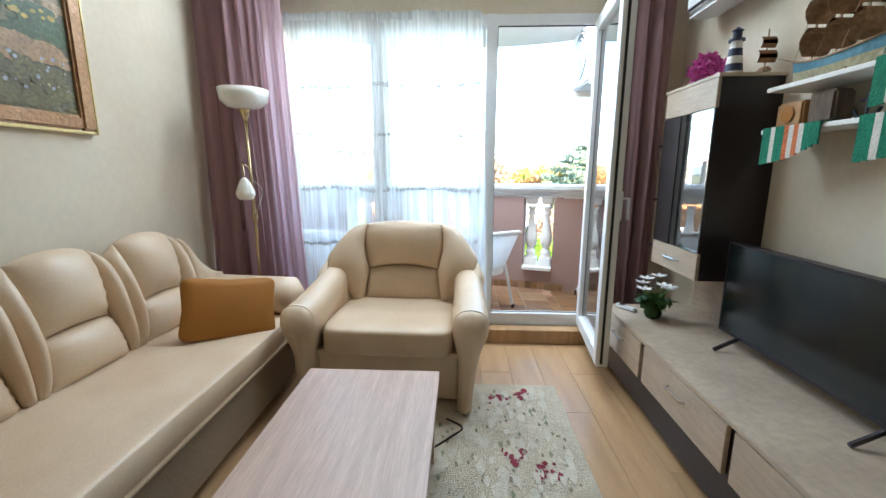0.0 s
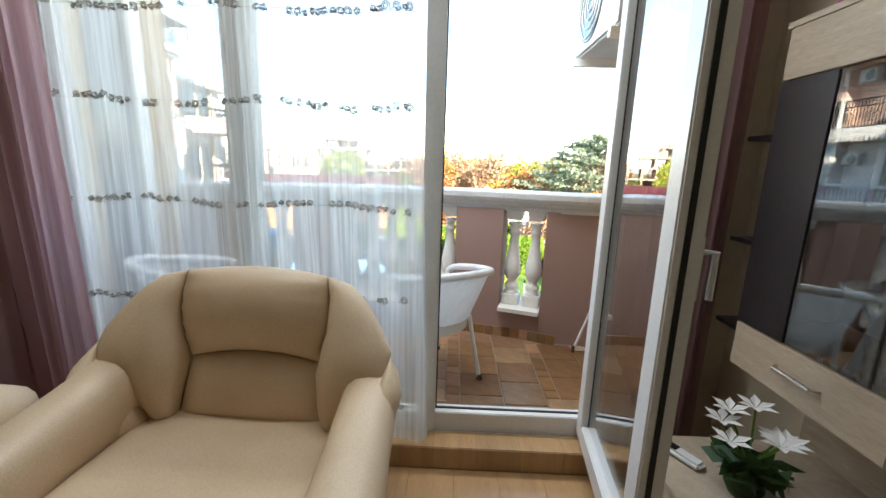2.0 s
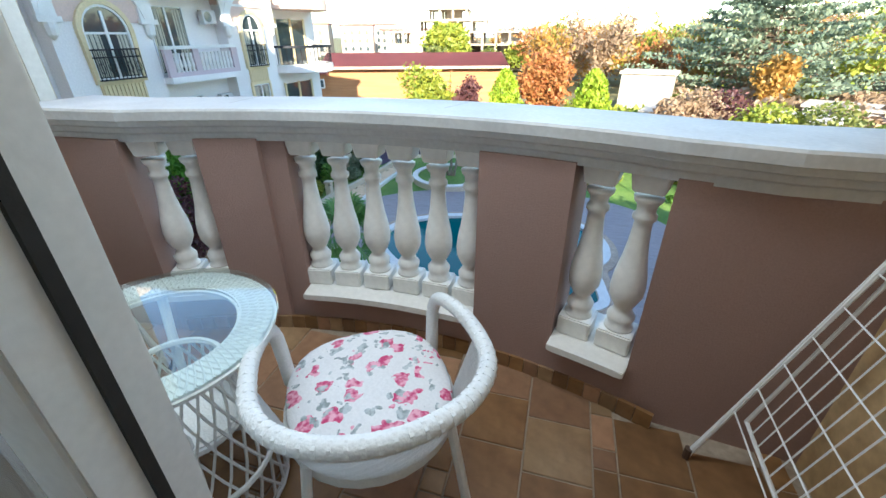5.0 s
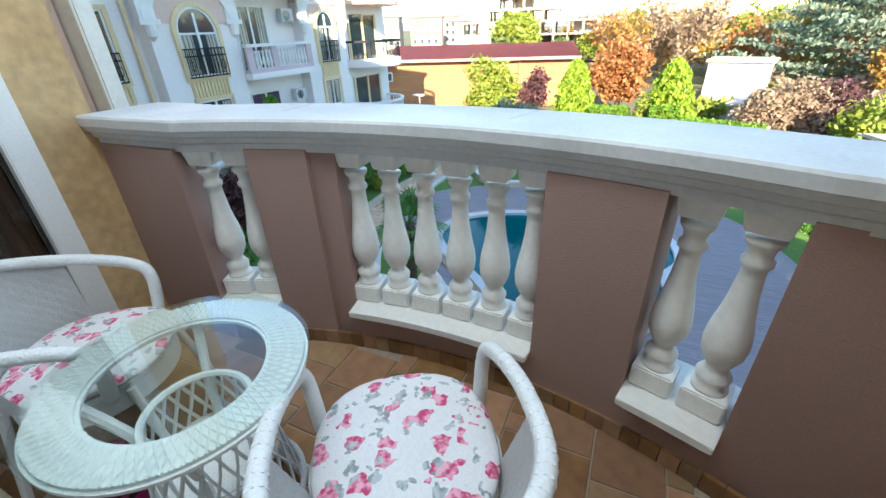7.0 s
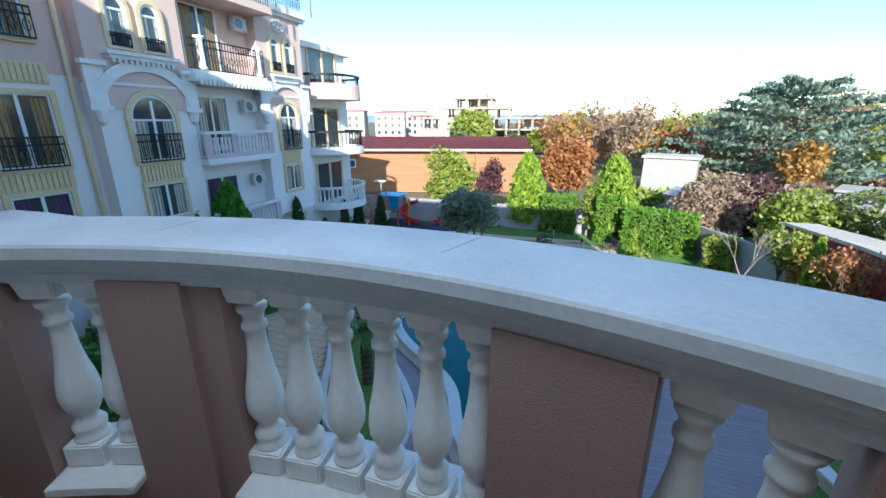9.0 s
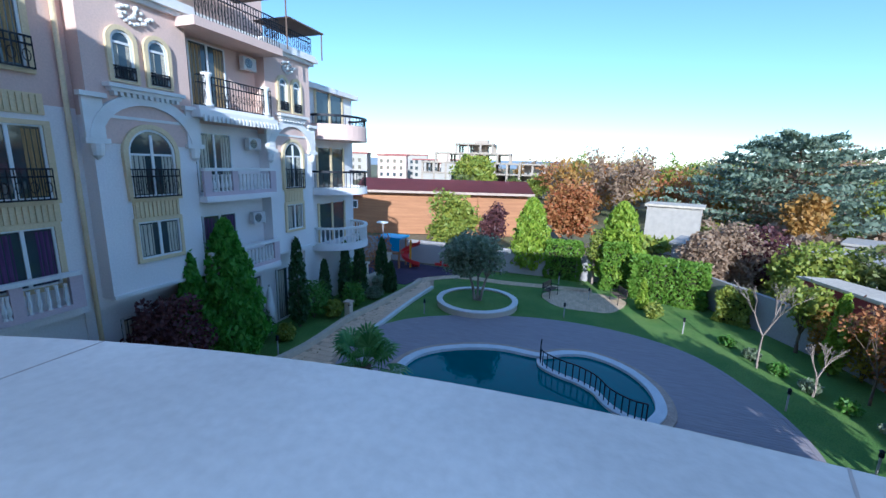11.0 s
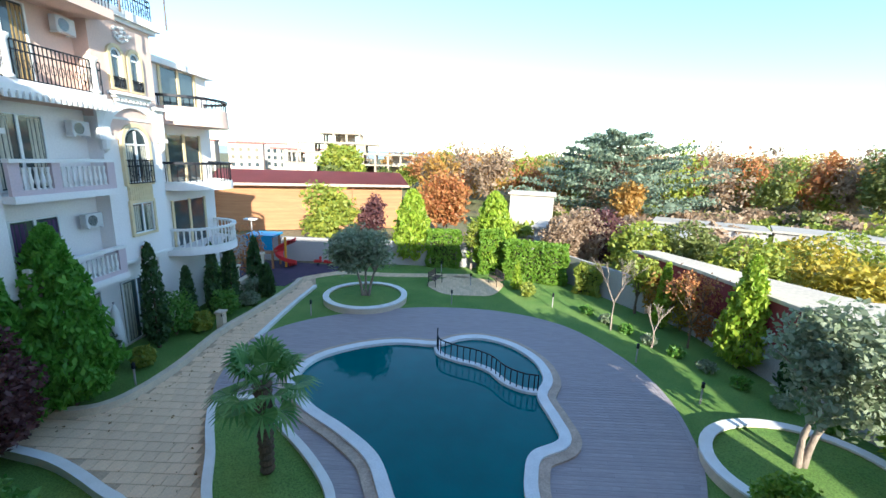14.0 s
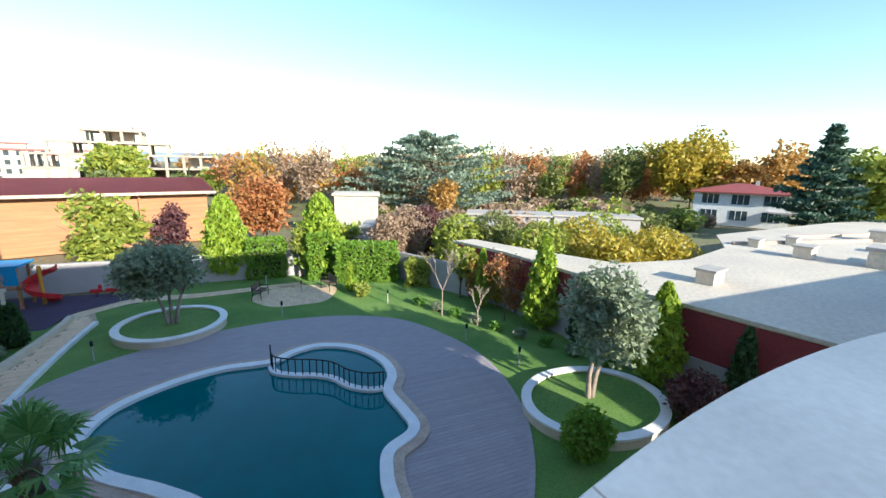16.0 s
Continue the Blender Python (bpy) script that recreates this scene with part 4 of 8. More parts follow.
bare = thing("unfinished_building", "unfinished concrete frame building with open floors", "building", kind="structure", at=(-25.5, 104, GZ + 0.3), turn=8)
bare.scale = (0.86, 0.78, 0.76)
bm = bmesh.new()
for z, x0, x1 in ((0, -18, 18), (3.4, -18, 18), (6.8, -18, 18), (10.2, -18, 18), (13.2, -14, 8), (16.2, -8, 3)):
    box(bm, x0, x1, 0, 14, z, z + 0.5)
for z, x0, x1 in ((0.5, -18, 18), (3.9, -18, 18), (7.3, -18, 18), (10.7, -14, 8), (13.7, -8, 3)):
    k = int((x1 - x0) / 3.6)
    for i in range(k + 1):
        for y in (0.2, 7, 13):
            x = x0 + (x1 - x0 - 0.6) * i / k
            box(bm, x, x + 0.6, y, y + 0.6, z, z + 3.1)
part("frame", bm, CONCRETE, bare)
bm = boxes((-18, -9, 0.3, 0.6, 0.5, 6.8), (-6, 0, 0.3, 0.6, 3.9, 6.8), (4, 11, 0.3, 0.6, 0.5, 3.4), (-12, -8, 0.3, 0.6, 7.3, 10.2), (12, 18, 6, 6.3, 3.9, 10.2), (-18, 18, 13, 13.3, 0.5, 6.8))
part("infill_wall", bm, FARWHITE, bare)
part("brick_wall", boxes((-13, -9.5, 0.3, 0.7, 10.7, 13.2), (-5, -2, 0.2, 0.6, 10.7, 13.2)), PINK, bare)
part("shaft", boxes((-3, 1, 5, 9, 0, 18)), CONCRETE, bare)

for i, (x, y, w, h, m) in enumerate(((-104, 165, 20, 11.5, FARWHITE), (-86, 176, 13, 11, PINK), (-74, 190, 14, 9.5, FARWHITE), (-66, 215, 18, 10, FARWHITE), (-118, 150, 14, 12.5, PINK), (-92, 205, 22, 12, FARWHITE), (-58, 178, 12, 8, PINK), (-30, 260, 20, 7, FARWHITE), (6, 270, 24, 6.5, FARWHITE))):
    b = thing("far_apartment_house", "distant pale apartment house", "building", "distant houses", "structure", (x, y, GZ - 3), 20)
    part("wall", boxes((-w / 2, w / 2, 0, 10, 0, h + 3)), m, b)
    part("roof", boxes((-w / 2 - 0.4, w / 2 + 0.4, -0.4, 10.4, h + 3, h + 3.6)), ROOF, b)
    for f in range(4):
        for k in range(int(w / 3)):
            xx = -w / 2 + 1 + k * 3
            part("window", boxes((xx, xx + 1.3, -0.08, 0, 1.8 + f * 3, 3.4 + f * 3)), PANE, b)

villa = thing("white_house", "two-storey white house with a low red roof", "house", kind="structure", at=(59, 40, GZ), turn=-58)
part("wall", boxes((-5.5, 5.5, 0, 7, 0, 4.6)), WHITE, villa)
bm = bmesh.new()
lathe(bm, [(8.6, 4.6), (8.6, 4.75), (1.2, 5.9)], 4)
for q in bm.verts:
    q.co = Matrix.Rotation(radians(45), 3, "Z") @ q.co
    q.co = Vector((q.co.x, q.co.y * 0.72 + 3.5, q.co.z))
part("roof", bm, ROOF, villa)
part("chimney", boxes((1.5, 2.0, 3, 3.5, 4.6, 6.3)), GREYWALL, villa)
for f in range(2):
    for x in (-4.5, -1.0, 2.6):
        w = part("window", boxes((x, x + 2.0, -0.06, 0, 0.9 + f * 2.2, 2.2 + f * 2.2)), PANE, villa)
        part("frame", boxes((x + 0.62, x + 0.7, -0.1, 0, 0.9 + f * 2.2, 2.2 + f * 2.2), (x + 1.3, x + 1.38, -0.1, 0, 0.9 + f * 2.2, 2.2 + f * 2.2)), UPVC, w)
part("balcony", boxes((3.2, 6.6, -1.2, 0, 2.2, 2.4)), GREYWALL, villa)
# Blue haze over the far hills is put into their colour.
structure("backdrop", boxes((-900, -60, 1500, 1520, -40, 22), (-60, 300, 1700, 1720, -40, 6)), mat("haze_blue_hills", (0.20, 0.25, 0.32), 1.0, 0.1, 0.01, 0.05, 0), "low hills far away, tinted with blue haze")

# ---- plants ----
RNG = np.random.default_rng(7)
BARK = mat("bark", (0.17, 0.12, 0.085), 0.9, 0.3, 6, 30, 0.6, stretch=(1, 1, 0.3))
HEDGECORE = mat("dark_hedge_core", (0.07, 0.075, 0.03), 0.95, 0.4, 4, 30, 0.8)
PALEBARK = mat("pale_bark", (0.34, 0.27, 0.22), 0.9, 0.25, 6, 30, 0.5, stretch=(1, 1, 0.3))
# Sunlit and shaded copies of thuja green: sun's yellow here, shade below.
L_THUJA = leaf_mat("thuja_leaves", (0.20, 0.33, 0.02), (0.42, 0.50, 0.05))
L_THUJA_SHADE = leaf_mat("shaded_thuja_leaves", (0.08, 0.24, 0.02), (0.19, 0.42, 0.05))
L_DARK = leaf_mat("dark_cypress_leaves", (0.03, 0.08, 0.025), (0.07, 0.13, 0.03))
L_GREEN = leaf_mat("green_leaves", (0.09, 0.24, 0.03), (0.20, 0.35, 0.06))
L_LAUREL = leaf_mat("laurel_leaves", (0.06, 0.19, 0.03), (0.22, 0.40, 0.10))
L_HEDGE = leaf_mat("hedge_leaves", (0.13, 0.27, 0.02), (0.24, 0.36, 0.04))
L_OLIVE = leaf_mat("olive_leaves", (0.18, 0.24, 0.13), (0.33, 0.37, 0.25))
L_PURPLE = leaf_mat("purple_leaves", (0.09, 0.035, 0.045), (0.19, 0.08, 0.07))
L_YELLOW = leaf_mat("yellow_leaves", (0.50, 0.36, 0.03), (0.34, 0.30, 0.04))
L_RED = leaf_mat("rust_leaves", (0.42, 0.14, 0.05), (0.46, 0.24, 0.08))
L_ORANGE = leaf_mat("orange_leaves", (0.50, 0.26, 0.05), (0.40, 0.25, 0.07))
L_LIME = leaf_mat("yellow_green_leaves", (0.38, 0.38, 0.05), (0.22, 0.30, 0.05))
L_CEDAR = leaf_mat("cedar_needles", (0.13, 0.19, 0.13), (0.29, 0.34, 0.23))
L_MOSS = leaf_mat("moss_green_leaves", (0.13, 0.17, 0.04), (0.24, 0.25, 0.07))
L_SPRUCE = leaf_mat("spruce_needles", (0.04, 0.09, 0.06), (0.09, 0.15, 0.09))
L_PALM = leaf_mat("palm_leaves", (0.07, 0.20, 0.04), (0.20, 0.36, 0.10), 0.3)
L_BROWN = leaf_mat("brown_twigs", (0.34, 0.24, 0.16), (0.44, 0.31, 0.20))


def leaves(name, pts, size, material, parent=None, up=0.0, long=1.8, label=""):
    """Many small pointed leaves at the given places. up: how far they stand upright."""
    pts = np.asarray(pts, float)
    n = len(pts)
    d = RNG.normal(size=(n, 3))
    d[:, 2] = d[:, 2] * (1 - up) + up * 2.0
    d /= np.linalg.norm(d, axis=1)[:, None]
    s = np.cross(d, RNG.normal(size=(n, 3)))
    s /= np.linalg.norm(s, axis=1)[:, None] + 1e-9
    k = size * RNG.uniform(0.6, 1.3, (n, 1))
    v = np.stack([pts - d * k * long / 2, pts + s * k / 2, pts + d * k * long / 2, pts - s * k / 2], 1).reshape(-1, 3)
    f = np.arange(4 * n).reshape(-1, 4)
    return raw(name, v.tolist(), f.tolist(), material, parent, label)


def ball(n, c, r, hollow=0.55, rough=0.25):
    """Places in a lumpy ball, most of them near its skin."""
    d = RNG.normal(size=(n, 3))
    d /= np.linalg.norm(d, axis=1)[:, None]
    lump = 1 + rough * np.sin(d[:, 0] * 5 + c[0]) * np.sin(d[:, 1] * 5 + c[1]) + rough * 0.6 * np.sin(d[:, 2] * 9 + c[0])
    q = hollow + (1 - hollow) * RNG.random(n) ** 0.5
    return np.asarray(c) + d * (lump * q)[:, None] * np.asarray(r)


def crown_balls(n, c, r, k, spread=0.62):
    """A crown of k overlapping lumps with gaps between them."""
    out = []
    for i in range(k):
        d = RNG.normal(size=3)
        d /= np.linalg.norm(d)
        o = np.asarray(c) + d * np.asarray(r) * spread * RNG.uniform(0.6, 1.1)
        out.append(ball(n // k, o, np.asarray(r) * RNG.uniform(0.38, 0.55), 0.3, 0.3))
    return np.concatenate(out)


def conifer(x, y, h, r, material, n, label, name="thuja_tree", base=GZ, size=0.13, power=0.8, group="", category="tree"):
    """A column or cone of upright sprays on a short trunk."""
    t = thing(name, label, category, group, at=(x, y, base))
    part("trunk", tube(bmesh.new(), [(0, 0, -0.05), (0.02, 0, h * 0.3), (0, 0, h * 0.85)], r * 0.10 + 0.03, 0.015), BARK, t)
    u = RNG.random(n) ** 1.2
    a = RNG.uniform(0, 2 * math.pi, n)
    shape = np.minimum(1, (u + 0.02) * 6) ** 0.5 * (1 - u) ** power
    lump = 1 + 0.16 * np.sin(a * 5 + u * 23) + 0.12 * np.sin(a * 9 - u * 37 + x)
    q = r * shape * lump * (0.45 + 0.6 * RNG.random(n) ** 0.5) + 0.02
    pts = np.stack([q * np.cos(a), q * np.sin(a), 0.06 * h + u * h * 0.96 + RNG.normal(0, 0.04, n)], 1)
    leaves("foliage", pts, size, material, t, 0.65, 2.2)
    return t


def broadleaf(x, y, h, r, material, n, label, name="tree", stem=0.45, bark=None, size=0.13, base=GZ, k=9, lean=0.0, stems=1, spread=0.62):
    """Trunk with limbs, and a crown of clumps."""
    t = thing(name, label, "tree", at=(x, y, base))
    bm = bmesh.new()
    zc = h - r[2] if isinstance(r, tuple) else h - r
    rr = r if isinstance(r, tuple) else (r, r, r)
    for s in range(stems):
        o = (s - (stems - 1) / 2) * 0.25
        tube(bm, curve_points([(o * 0.6, 0, -0.05), (o * 1.2 + lean * 0.3, 0.05, h * stem * 0.5), (o * 2 + lean, 0, h * stem), (o * 2.6 + lean, 0.05, zc)], 4), 0.05 * h ** 0.5, 0.03)
        for i in range(5):
            a = i * 1.26 + s
            tube(bm, curve_points([(o * 2 + lean, 0, h * stem * 0.9), (o * 2 + lean + 0.4 * rr[0] * math.cos(a), 0.4 * rr[1] * math.sin(a), zc - 0.1 * rr[2]), (o * 2 + lean + 0.8 * rr[0] * math.cos(a), 0.8 * rr[1] * math.sin(a), zc + 0.3 * rr[2])], 3), 0.022 * h ** 0.5, 0.008, 6)
    part("trunk", bm, bark or BARK, t, smooth=True)
    leaves("crown", crown_balls(n, (lean, 0, zc), rr, k, spread), size, material, t, 0.1)
    return t


def bare_tree(x, y, h, material, label, leaf=None, n=0, base=GZ):
    t = thing("bare_tree", label, "tree", at=(x, y, base))
    bm = bmesh.new()
    rnd = random.Random(int(x * 10))
    tips = []

    def grow(p, d, length, r, depth):
        q = p + d * length
        tube(bm, [p, (p + q) / 2 + Vector((rnd.uniform(-0.02, 0.02), rnd.uniform(-0.02, 0.02), 0)), q], r, r * 0.65, 5)
        tips.append(q)
        if depth:
            for _ in range(3):
                e = (d + Vector((rnd.uniform(-0.6, 0.6), rnd.uniform(-0.6, 0.6), rnd.uniform(-0.05, 0.4)))).normalized()
                grow(q, e, length * rnd.uniform(0.6, 0.8), r * 0.6, depth - 1)
    grow(Vector((0, 0, -0.03)), Vector((0, 0, 1)), h * 0.36, 0.05, 4)
    part("trunk", bm, material, t)
    if leaf:
        c = np.array([tuple(q) for q in tips])
        leaves("leaves", c[RNG.integers(0, len(c), n)] + RNG.normal(0, 0.12, (n, 3)), 0.09, leaf, t)
    return t


def hedge(name, x0, x1, y0, y1, h, material, label, turn=0.0, n=5000, base=GZ, size=0.12):
    """A clipped hedge: leaves over a block, uneven at the skin."""
    c = ((x0 + x1) / 2, (y0 + y1) / 2)
    t = thing(name, label, "hedge", at=(c[0], c[1], base), turn=turn)
    w, d = (x1 - x0) / 2, (y1 - y0) / 2
    n = int(n * 1.8)
    p = RNG.uniform(-1, 1, (n, 3))
    ax = RNG.integers(0, 3, n)
    p[np.arange(n), ax] = np.sign(p[np.arange(n), ax]) * RNG.uniform(0.86, 1.03, n)
    p = p * np.array([w, d, h / 2]) + np.array([0, 0, h / 2])
    p += np.stack([0.09 * np.sin(p[:, 2] * 5 + p[:, 0] * 3), 0.09 * np.sin(p[:, 0] * 4 + 1), 0.10 * np.sin(p[:, 0] * 2.6) * np.cos(p[:, 1] * 3)], 1)
    leaves("foliage", p, size, material, t, 0.2)
    # Solid block, darkened so that gaps between the leaves show dark.
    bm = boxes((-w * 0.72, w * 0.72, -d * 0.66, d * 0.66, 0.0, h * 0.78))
    part("dark_core", bm, HEDGECORE, t)
    return t


def bush(x, y, r, h, material, n, label, base=GZ, size=0.09, name="bush"):
    t = thing(name, label, "shrub", at=(x, y, base))
    bm = bmesh.new()
    for i in range(6):
        tube(bm, [(0, 0, -0.03), (r * 0.3 * math.cos(i), r * 0.3 * math.sin(i), h * 0.4), (r * 0.6 * math.cos(i), r * 0.6 * math.sin(i), h * 0.75)], 0.02, 0.008, 5)
    part("stems", bm, BARK, t)
    leaves("foliage", np.concatenate([ball(n // 2, (0, 0, h * 0.52), (r * 0.92, r * 0.92, h * 0.48), 0.6, 0.12), crown_balls(n // 2, (0, 0, h * 0.5), (r, r, h * 0.5), 7)]), size, material, t, 0.15)
    return t


def palm(x, y, h, r):
    t = thing("palm_tree", "fan palm with a shaggy trunk in the grass bed", "tree", at=(x, y, GZ + 0.1))
    bm = bmesh.new()
    prof = []
    for i in range(26):
        z = h * i / 25
        prof.append((0.13 + 0.05 * (i % 2) + 0.05 * (i / 25), z))
    lathe(bm, prof, 12)
    part("trunk", bm, mat("palm_fibre", (0.13, 0.095, 0.06), 0.95, 0.35, 8, 40, 0.8), t)
    rnd = random.Random(5)
    for k in range(25):
        a = k * 2.4 + rnd.uniform(-0.2, 0.2)
        e = rnd.uniform(-0.6, 1.2)
        stalk = r * rnd.uniform(0.5, 0.72)
        d = Vector((math.cos(a) * math.cos(e), math.sin(a) * math.cos(e), math.sin(e)))
        root = Vector((0, 0, h - 0.05))
        hub = root + d * stalk
        hub.z -= 0.08 * stalk
        bm = bmesh.new()
        tube(bm, [root, (root + hub) / 2 + Vector((0, 0, 0.05)), hub], 0.014, 0.008, 5)
        side = d.cross(Vector((0, 0, 1))).normalized()
        upv = side.cross(d)
        for j in range(17):
            f = radians(-118 + 236 * j / 16)
            w = (d * math.cos(f) + side * math.sin(f)).normalized()
            ln = r * 0.52 * (1 - 0.25 * abs(f) / 2.1)
            tip = hub + w * ln + Vector((0, 0, -0.30 * ln * ln / r - 0.05)) + upv * 0.04 * math.cos(f)
            mid = hub + w * ln * 0.6 + upv * 0.05
            q = w.cross(upv).normalized() * 0.04
            v = [bm.verts.new(p) for p in (hub, mid + q, tip, mid - q)]
            bm.faces.new(v)
        part("frond", bm, L_PALM, t)
    return t


def cedar(x, y, h, r, material=L_CEDAR, name="cedar_tree", label="broad blue-green cedar with flat layered branches", taper=0.80, power=1.3, tiers=9):
    t = thing(name, label, "tree", at=(x, y, GZ))
    bm = tube(bmesh.new(), [(0, 0, -0.1), (0.2, 0, h * 0.5), (0, 0, h)], 0.45, 0.05)
    pts = []
    rnd = random.Random(11)
    for i in range(42):
        z = h * (0.16 + 0.82 * (round(i / 41 * tiers) / tiers + 0.7 * (i / 41 - round(i / 41 * tiers) / tiers)))
        a = i * 2.4 + rnd.uniform(-0.4, 0.4)
        ln = r * (1.0 - taper * (i / 41) ** power) * rnd.uniform(0.65, 1.1)
        tip = Vector((ln * math.cos(a), ln * math.sin(a), z + 0.12 * ln))
        tube(bm, [(0, 0, z - 0.3), (tip.x * 0.5, tip.y * 0.5, z + 0.02 * ln), tip], 0.10, 0.02, 5)
        for s in np.linspace(0.25, 1.05, 9):
            c = np.array([tip.x * s, tip.y * s, z - 0.1 + 0.12 * ln * s * s])
            pts.append(c + RNG.normal(size=(34, 3)) * np.array([0.13 * ln * (1.15 - s * 0.6) + 0.15, 0.13 * ln * (1.15 - s * 0.6) + 0.15, 0.11]))
    part("trunk", bm, BARK, t)
    leaves("needles", np.concatenate(pts), 0.29, material, t, 0.0)
    return t


# beside the wing
conifer(-12.4, 15.1, 5.35, 1.3, L_THUJA_SHADE, 11000, "tall bright green thuja beside the path", size=0.12, power=0.62)
conifer(-12.75, 13.9, 4.4, 0.85, L_THUJA_SHADE, 4500, "green thuja behind a purple shrub", size=0.12)
bush(-12.35, 12.75, 1.35, 3.3, L_PURPLE, 7000, "dense dark purple shrub beside the path", name="purple_shrub", size=0.10)
for x, y, h, r in ((-12.5, 19.0, 4.1, 0.45), (-12.7, 21.3, 2.6, 0.34), (-12.3, 22.6, 3.4, 0.36), (-12.0, 23.6, 3.5, 0.42), (-12.4, 27.0, 2.9, 0.45), (-11.0, 25.4, 1.8, 0.4)):
    conifer(x, y, h, r, L_DARK, 1600, "slim dark green cypress in the flower bed", "cypress", size=0.10, power=0.5, group="cypresses along the wing")
for x, y, r, h, m, lab in ((-12.0, 17.5, 0.42, 0.75, L_LIME, "small clipped yellow-green bush by the path"), (-11.7, 20.6, 0.5, 0.9, L_LIME, "small clipped yellow-green bush by the path"), (-12.6, 20.2, 0.95, 1.9, L_GREEN, "loose green shrub in the bed"), (-11.7, 22.4, 0.7, 1.3, L_GREEN, "loose green shrub in the bed"),
                       (-13.1, 17.0, 0.8, 1.4, L_DARK, "dark green shrub by the wing"), (-13.0, 24.4, 0.9, 2.2, L_GREEN, "loose green shrub in the bed"), (-11.3, 23.9, 0.55, 0.7, L_OLIVE, "low grey-green shrub in the bed"), (-11.9, 25.8, 0.6, 0.8, L_OLIVE, "low grey-green shrub in the bed")):
    bush(x, y, r, h, m, 1400, lab)
for x, y, r, h, n in ((-9.4, 9.3, 1.5, 2.3, 3000), (-11.6, 10.4, 1.5, 2.5, 3000), (-11.2, 8.2, 1.4, 2.6, 2600), (-7.9, 8.0, 1.2, 1.6, 2200)):
    bush(x, y, r, h, L_LAUREL, int(n * 2.2), "broad-leaved green laurel shrub", size=0.115, name="laurel_shrub")
palm(-5.4, 12.7, 2.35, 1.2)
bush(-13.6, 28.6, 1.2, 3.4, L_RED, 1200, "sparse rust coloured shrub")
# lawn and yard edge
broadleaf(-5.6, 25.4, 3.75, (1.75, 1.6, 1.15), L_OLIVE, 9000, "grey-green olive tree in the round planter", "olive_tree", 0.4, PALEBARK, 0.12, GZ + 0.26, 16, 0.0, 3, 0.78)
conifer(-3.9, 34.0, 5.3, 1.55, L_THUJA, 6500, "bright yellow-green thuja by the yard wall", size=0.15, power=0.48)
conifer(2.0, 33.0, 5.4, 1.6, L_THUJA, 6500, "bright yellow-green thuja by the yard wall", size=0.15, power=0.45)
hedge("hedge", -2.7, -0.3, 32.8, 34.2, 2.6, L_HEDGE, "clipped bright green hedge", 0, 3800)
hedge("hedge", 1.0, 2.6, 31.4, 33.0, 3.1, L_HEDGE, "tall clipped green hedge", 0, 3200)
hedge("hedge", 2.7, 6.6, 29.8, 31.2, 2.5, L_HEDGE, "long clipped bright green hedge", -18, 6500)
hedge("hedge", 6.8, 8.2, 27.6, 29.0, 1.7, L_LIME, "yellow-green clipped hedge end", -30, 2600)
bush(3.5, 27.0, 0.5, 0.9, L_LIME, 900, "yellow-green shrub on the lawn")
conifer(3.1, 28.4, 1.7, 0.35, L_THUJA, 900, "small young thuja on the lawn", size=0.1)
broadleaf(0.5, 32.6, 3.7, (1.0, 0.9, 1.15), L_LIME, 1100, "thin young tree with sparse yellow-green leaves", "young_tree", 0.45, PALEBARK, 0.12)
broadleaf(-11.4, 37.0, 5.3, (2.7, 2.2, 2.3), L_LIME, 5500, "yellow-green autumn tree behind the yard wall", "yellow_green_tree", 0.3, None, 0.2)
broadleaf(-7.6, 38.0, 4.8, (1.6, 1.5, 1.9), L_PURPLE, 3000, "dark red plum tree behind the yard wall", "plum_tree", 0.3, None, 0.17)
broadleaf(-1.4, 44.5, 6.6, (3.0, 2.6, 3.0), L_RED, 5500, "rust red autumn tree", "autumn_tree", 0.25, None, 0.24)
bare_tree(6.7, 22.6, 3.9, PALEBARK, "bare pale young tree on the lawn")
bare_tree(7.8, 20.8, 2.0, PALEBARK, "small bare shrub on the lawn")
bare_tree(9.4, 20.9, 3.2, BARK, "thin young tree with a few red leaves", L_RED, 500)
broadleaf(8.9, 25.0, 3.2, (1.1, 1.0, 1.1), L_LIME, 1600, "small yellow-green tree by the wall", "young_tree", 0.3, None, 0.13)
conifer(9.2, 23.0, 3.2, 0.35, L_THUJA, 1400, "slim green cypress by the wall", "cypress", size=0.1, power=0.4)
conifer(10.5, 19.4, 4.4, 0.95, L_THUJA, 3600, "bright green thuja by the maroon wall", size=0.13, power=0.65)
conifer(11.0, 17.4, 2.6, 0.45, L_DARK, 1300, "slim cypress by the maroon wall", "cypress", size=0.1)
conifer(11.3, 13.6, 3.7, 0.85, L_THUJA, 3600, "bright green thuja by the maroon wall", size=0.12, power=0.6)
conifer(11.9, 11.2, 2.9, 0.42, L_DARK, 1500, "slim dark cypress by the maroon wall", "cypress", size=0.1, power=0.5)
broadleaf(8.1, 13.5, 3.95, (1.55, 1.3, 1.25), L_OLIVE, 9500, "grey-green olive tree in the raised bed", "olive_tree", 0.42, PALEBARK, 0.11, GZ + 0.26, 16, 0.3, 2, 0.8)
bush(6.05, 11.5, 0.68, 1.5, L_HEDGE, 3200, "round clipped green bush beside the deck", size=0.08)
bush(10.3, 11.4, 0.9, 1.7, L_PURPLE, 2200, "dark purple shrub by the maroon wall")
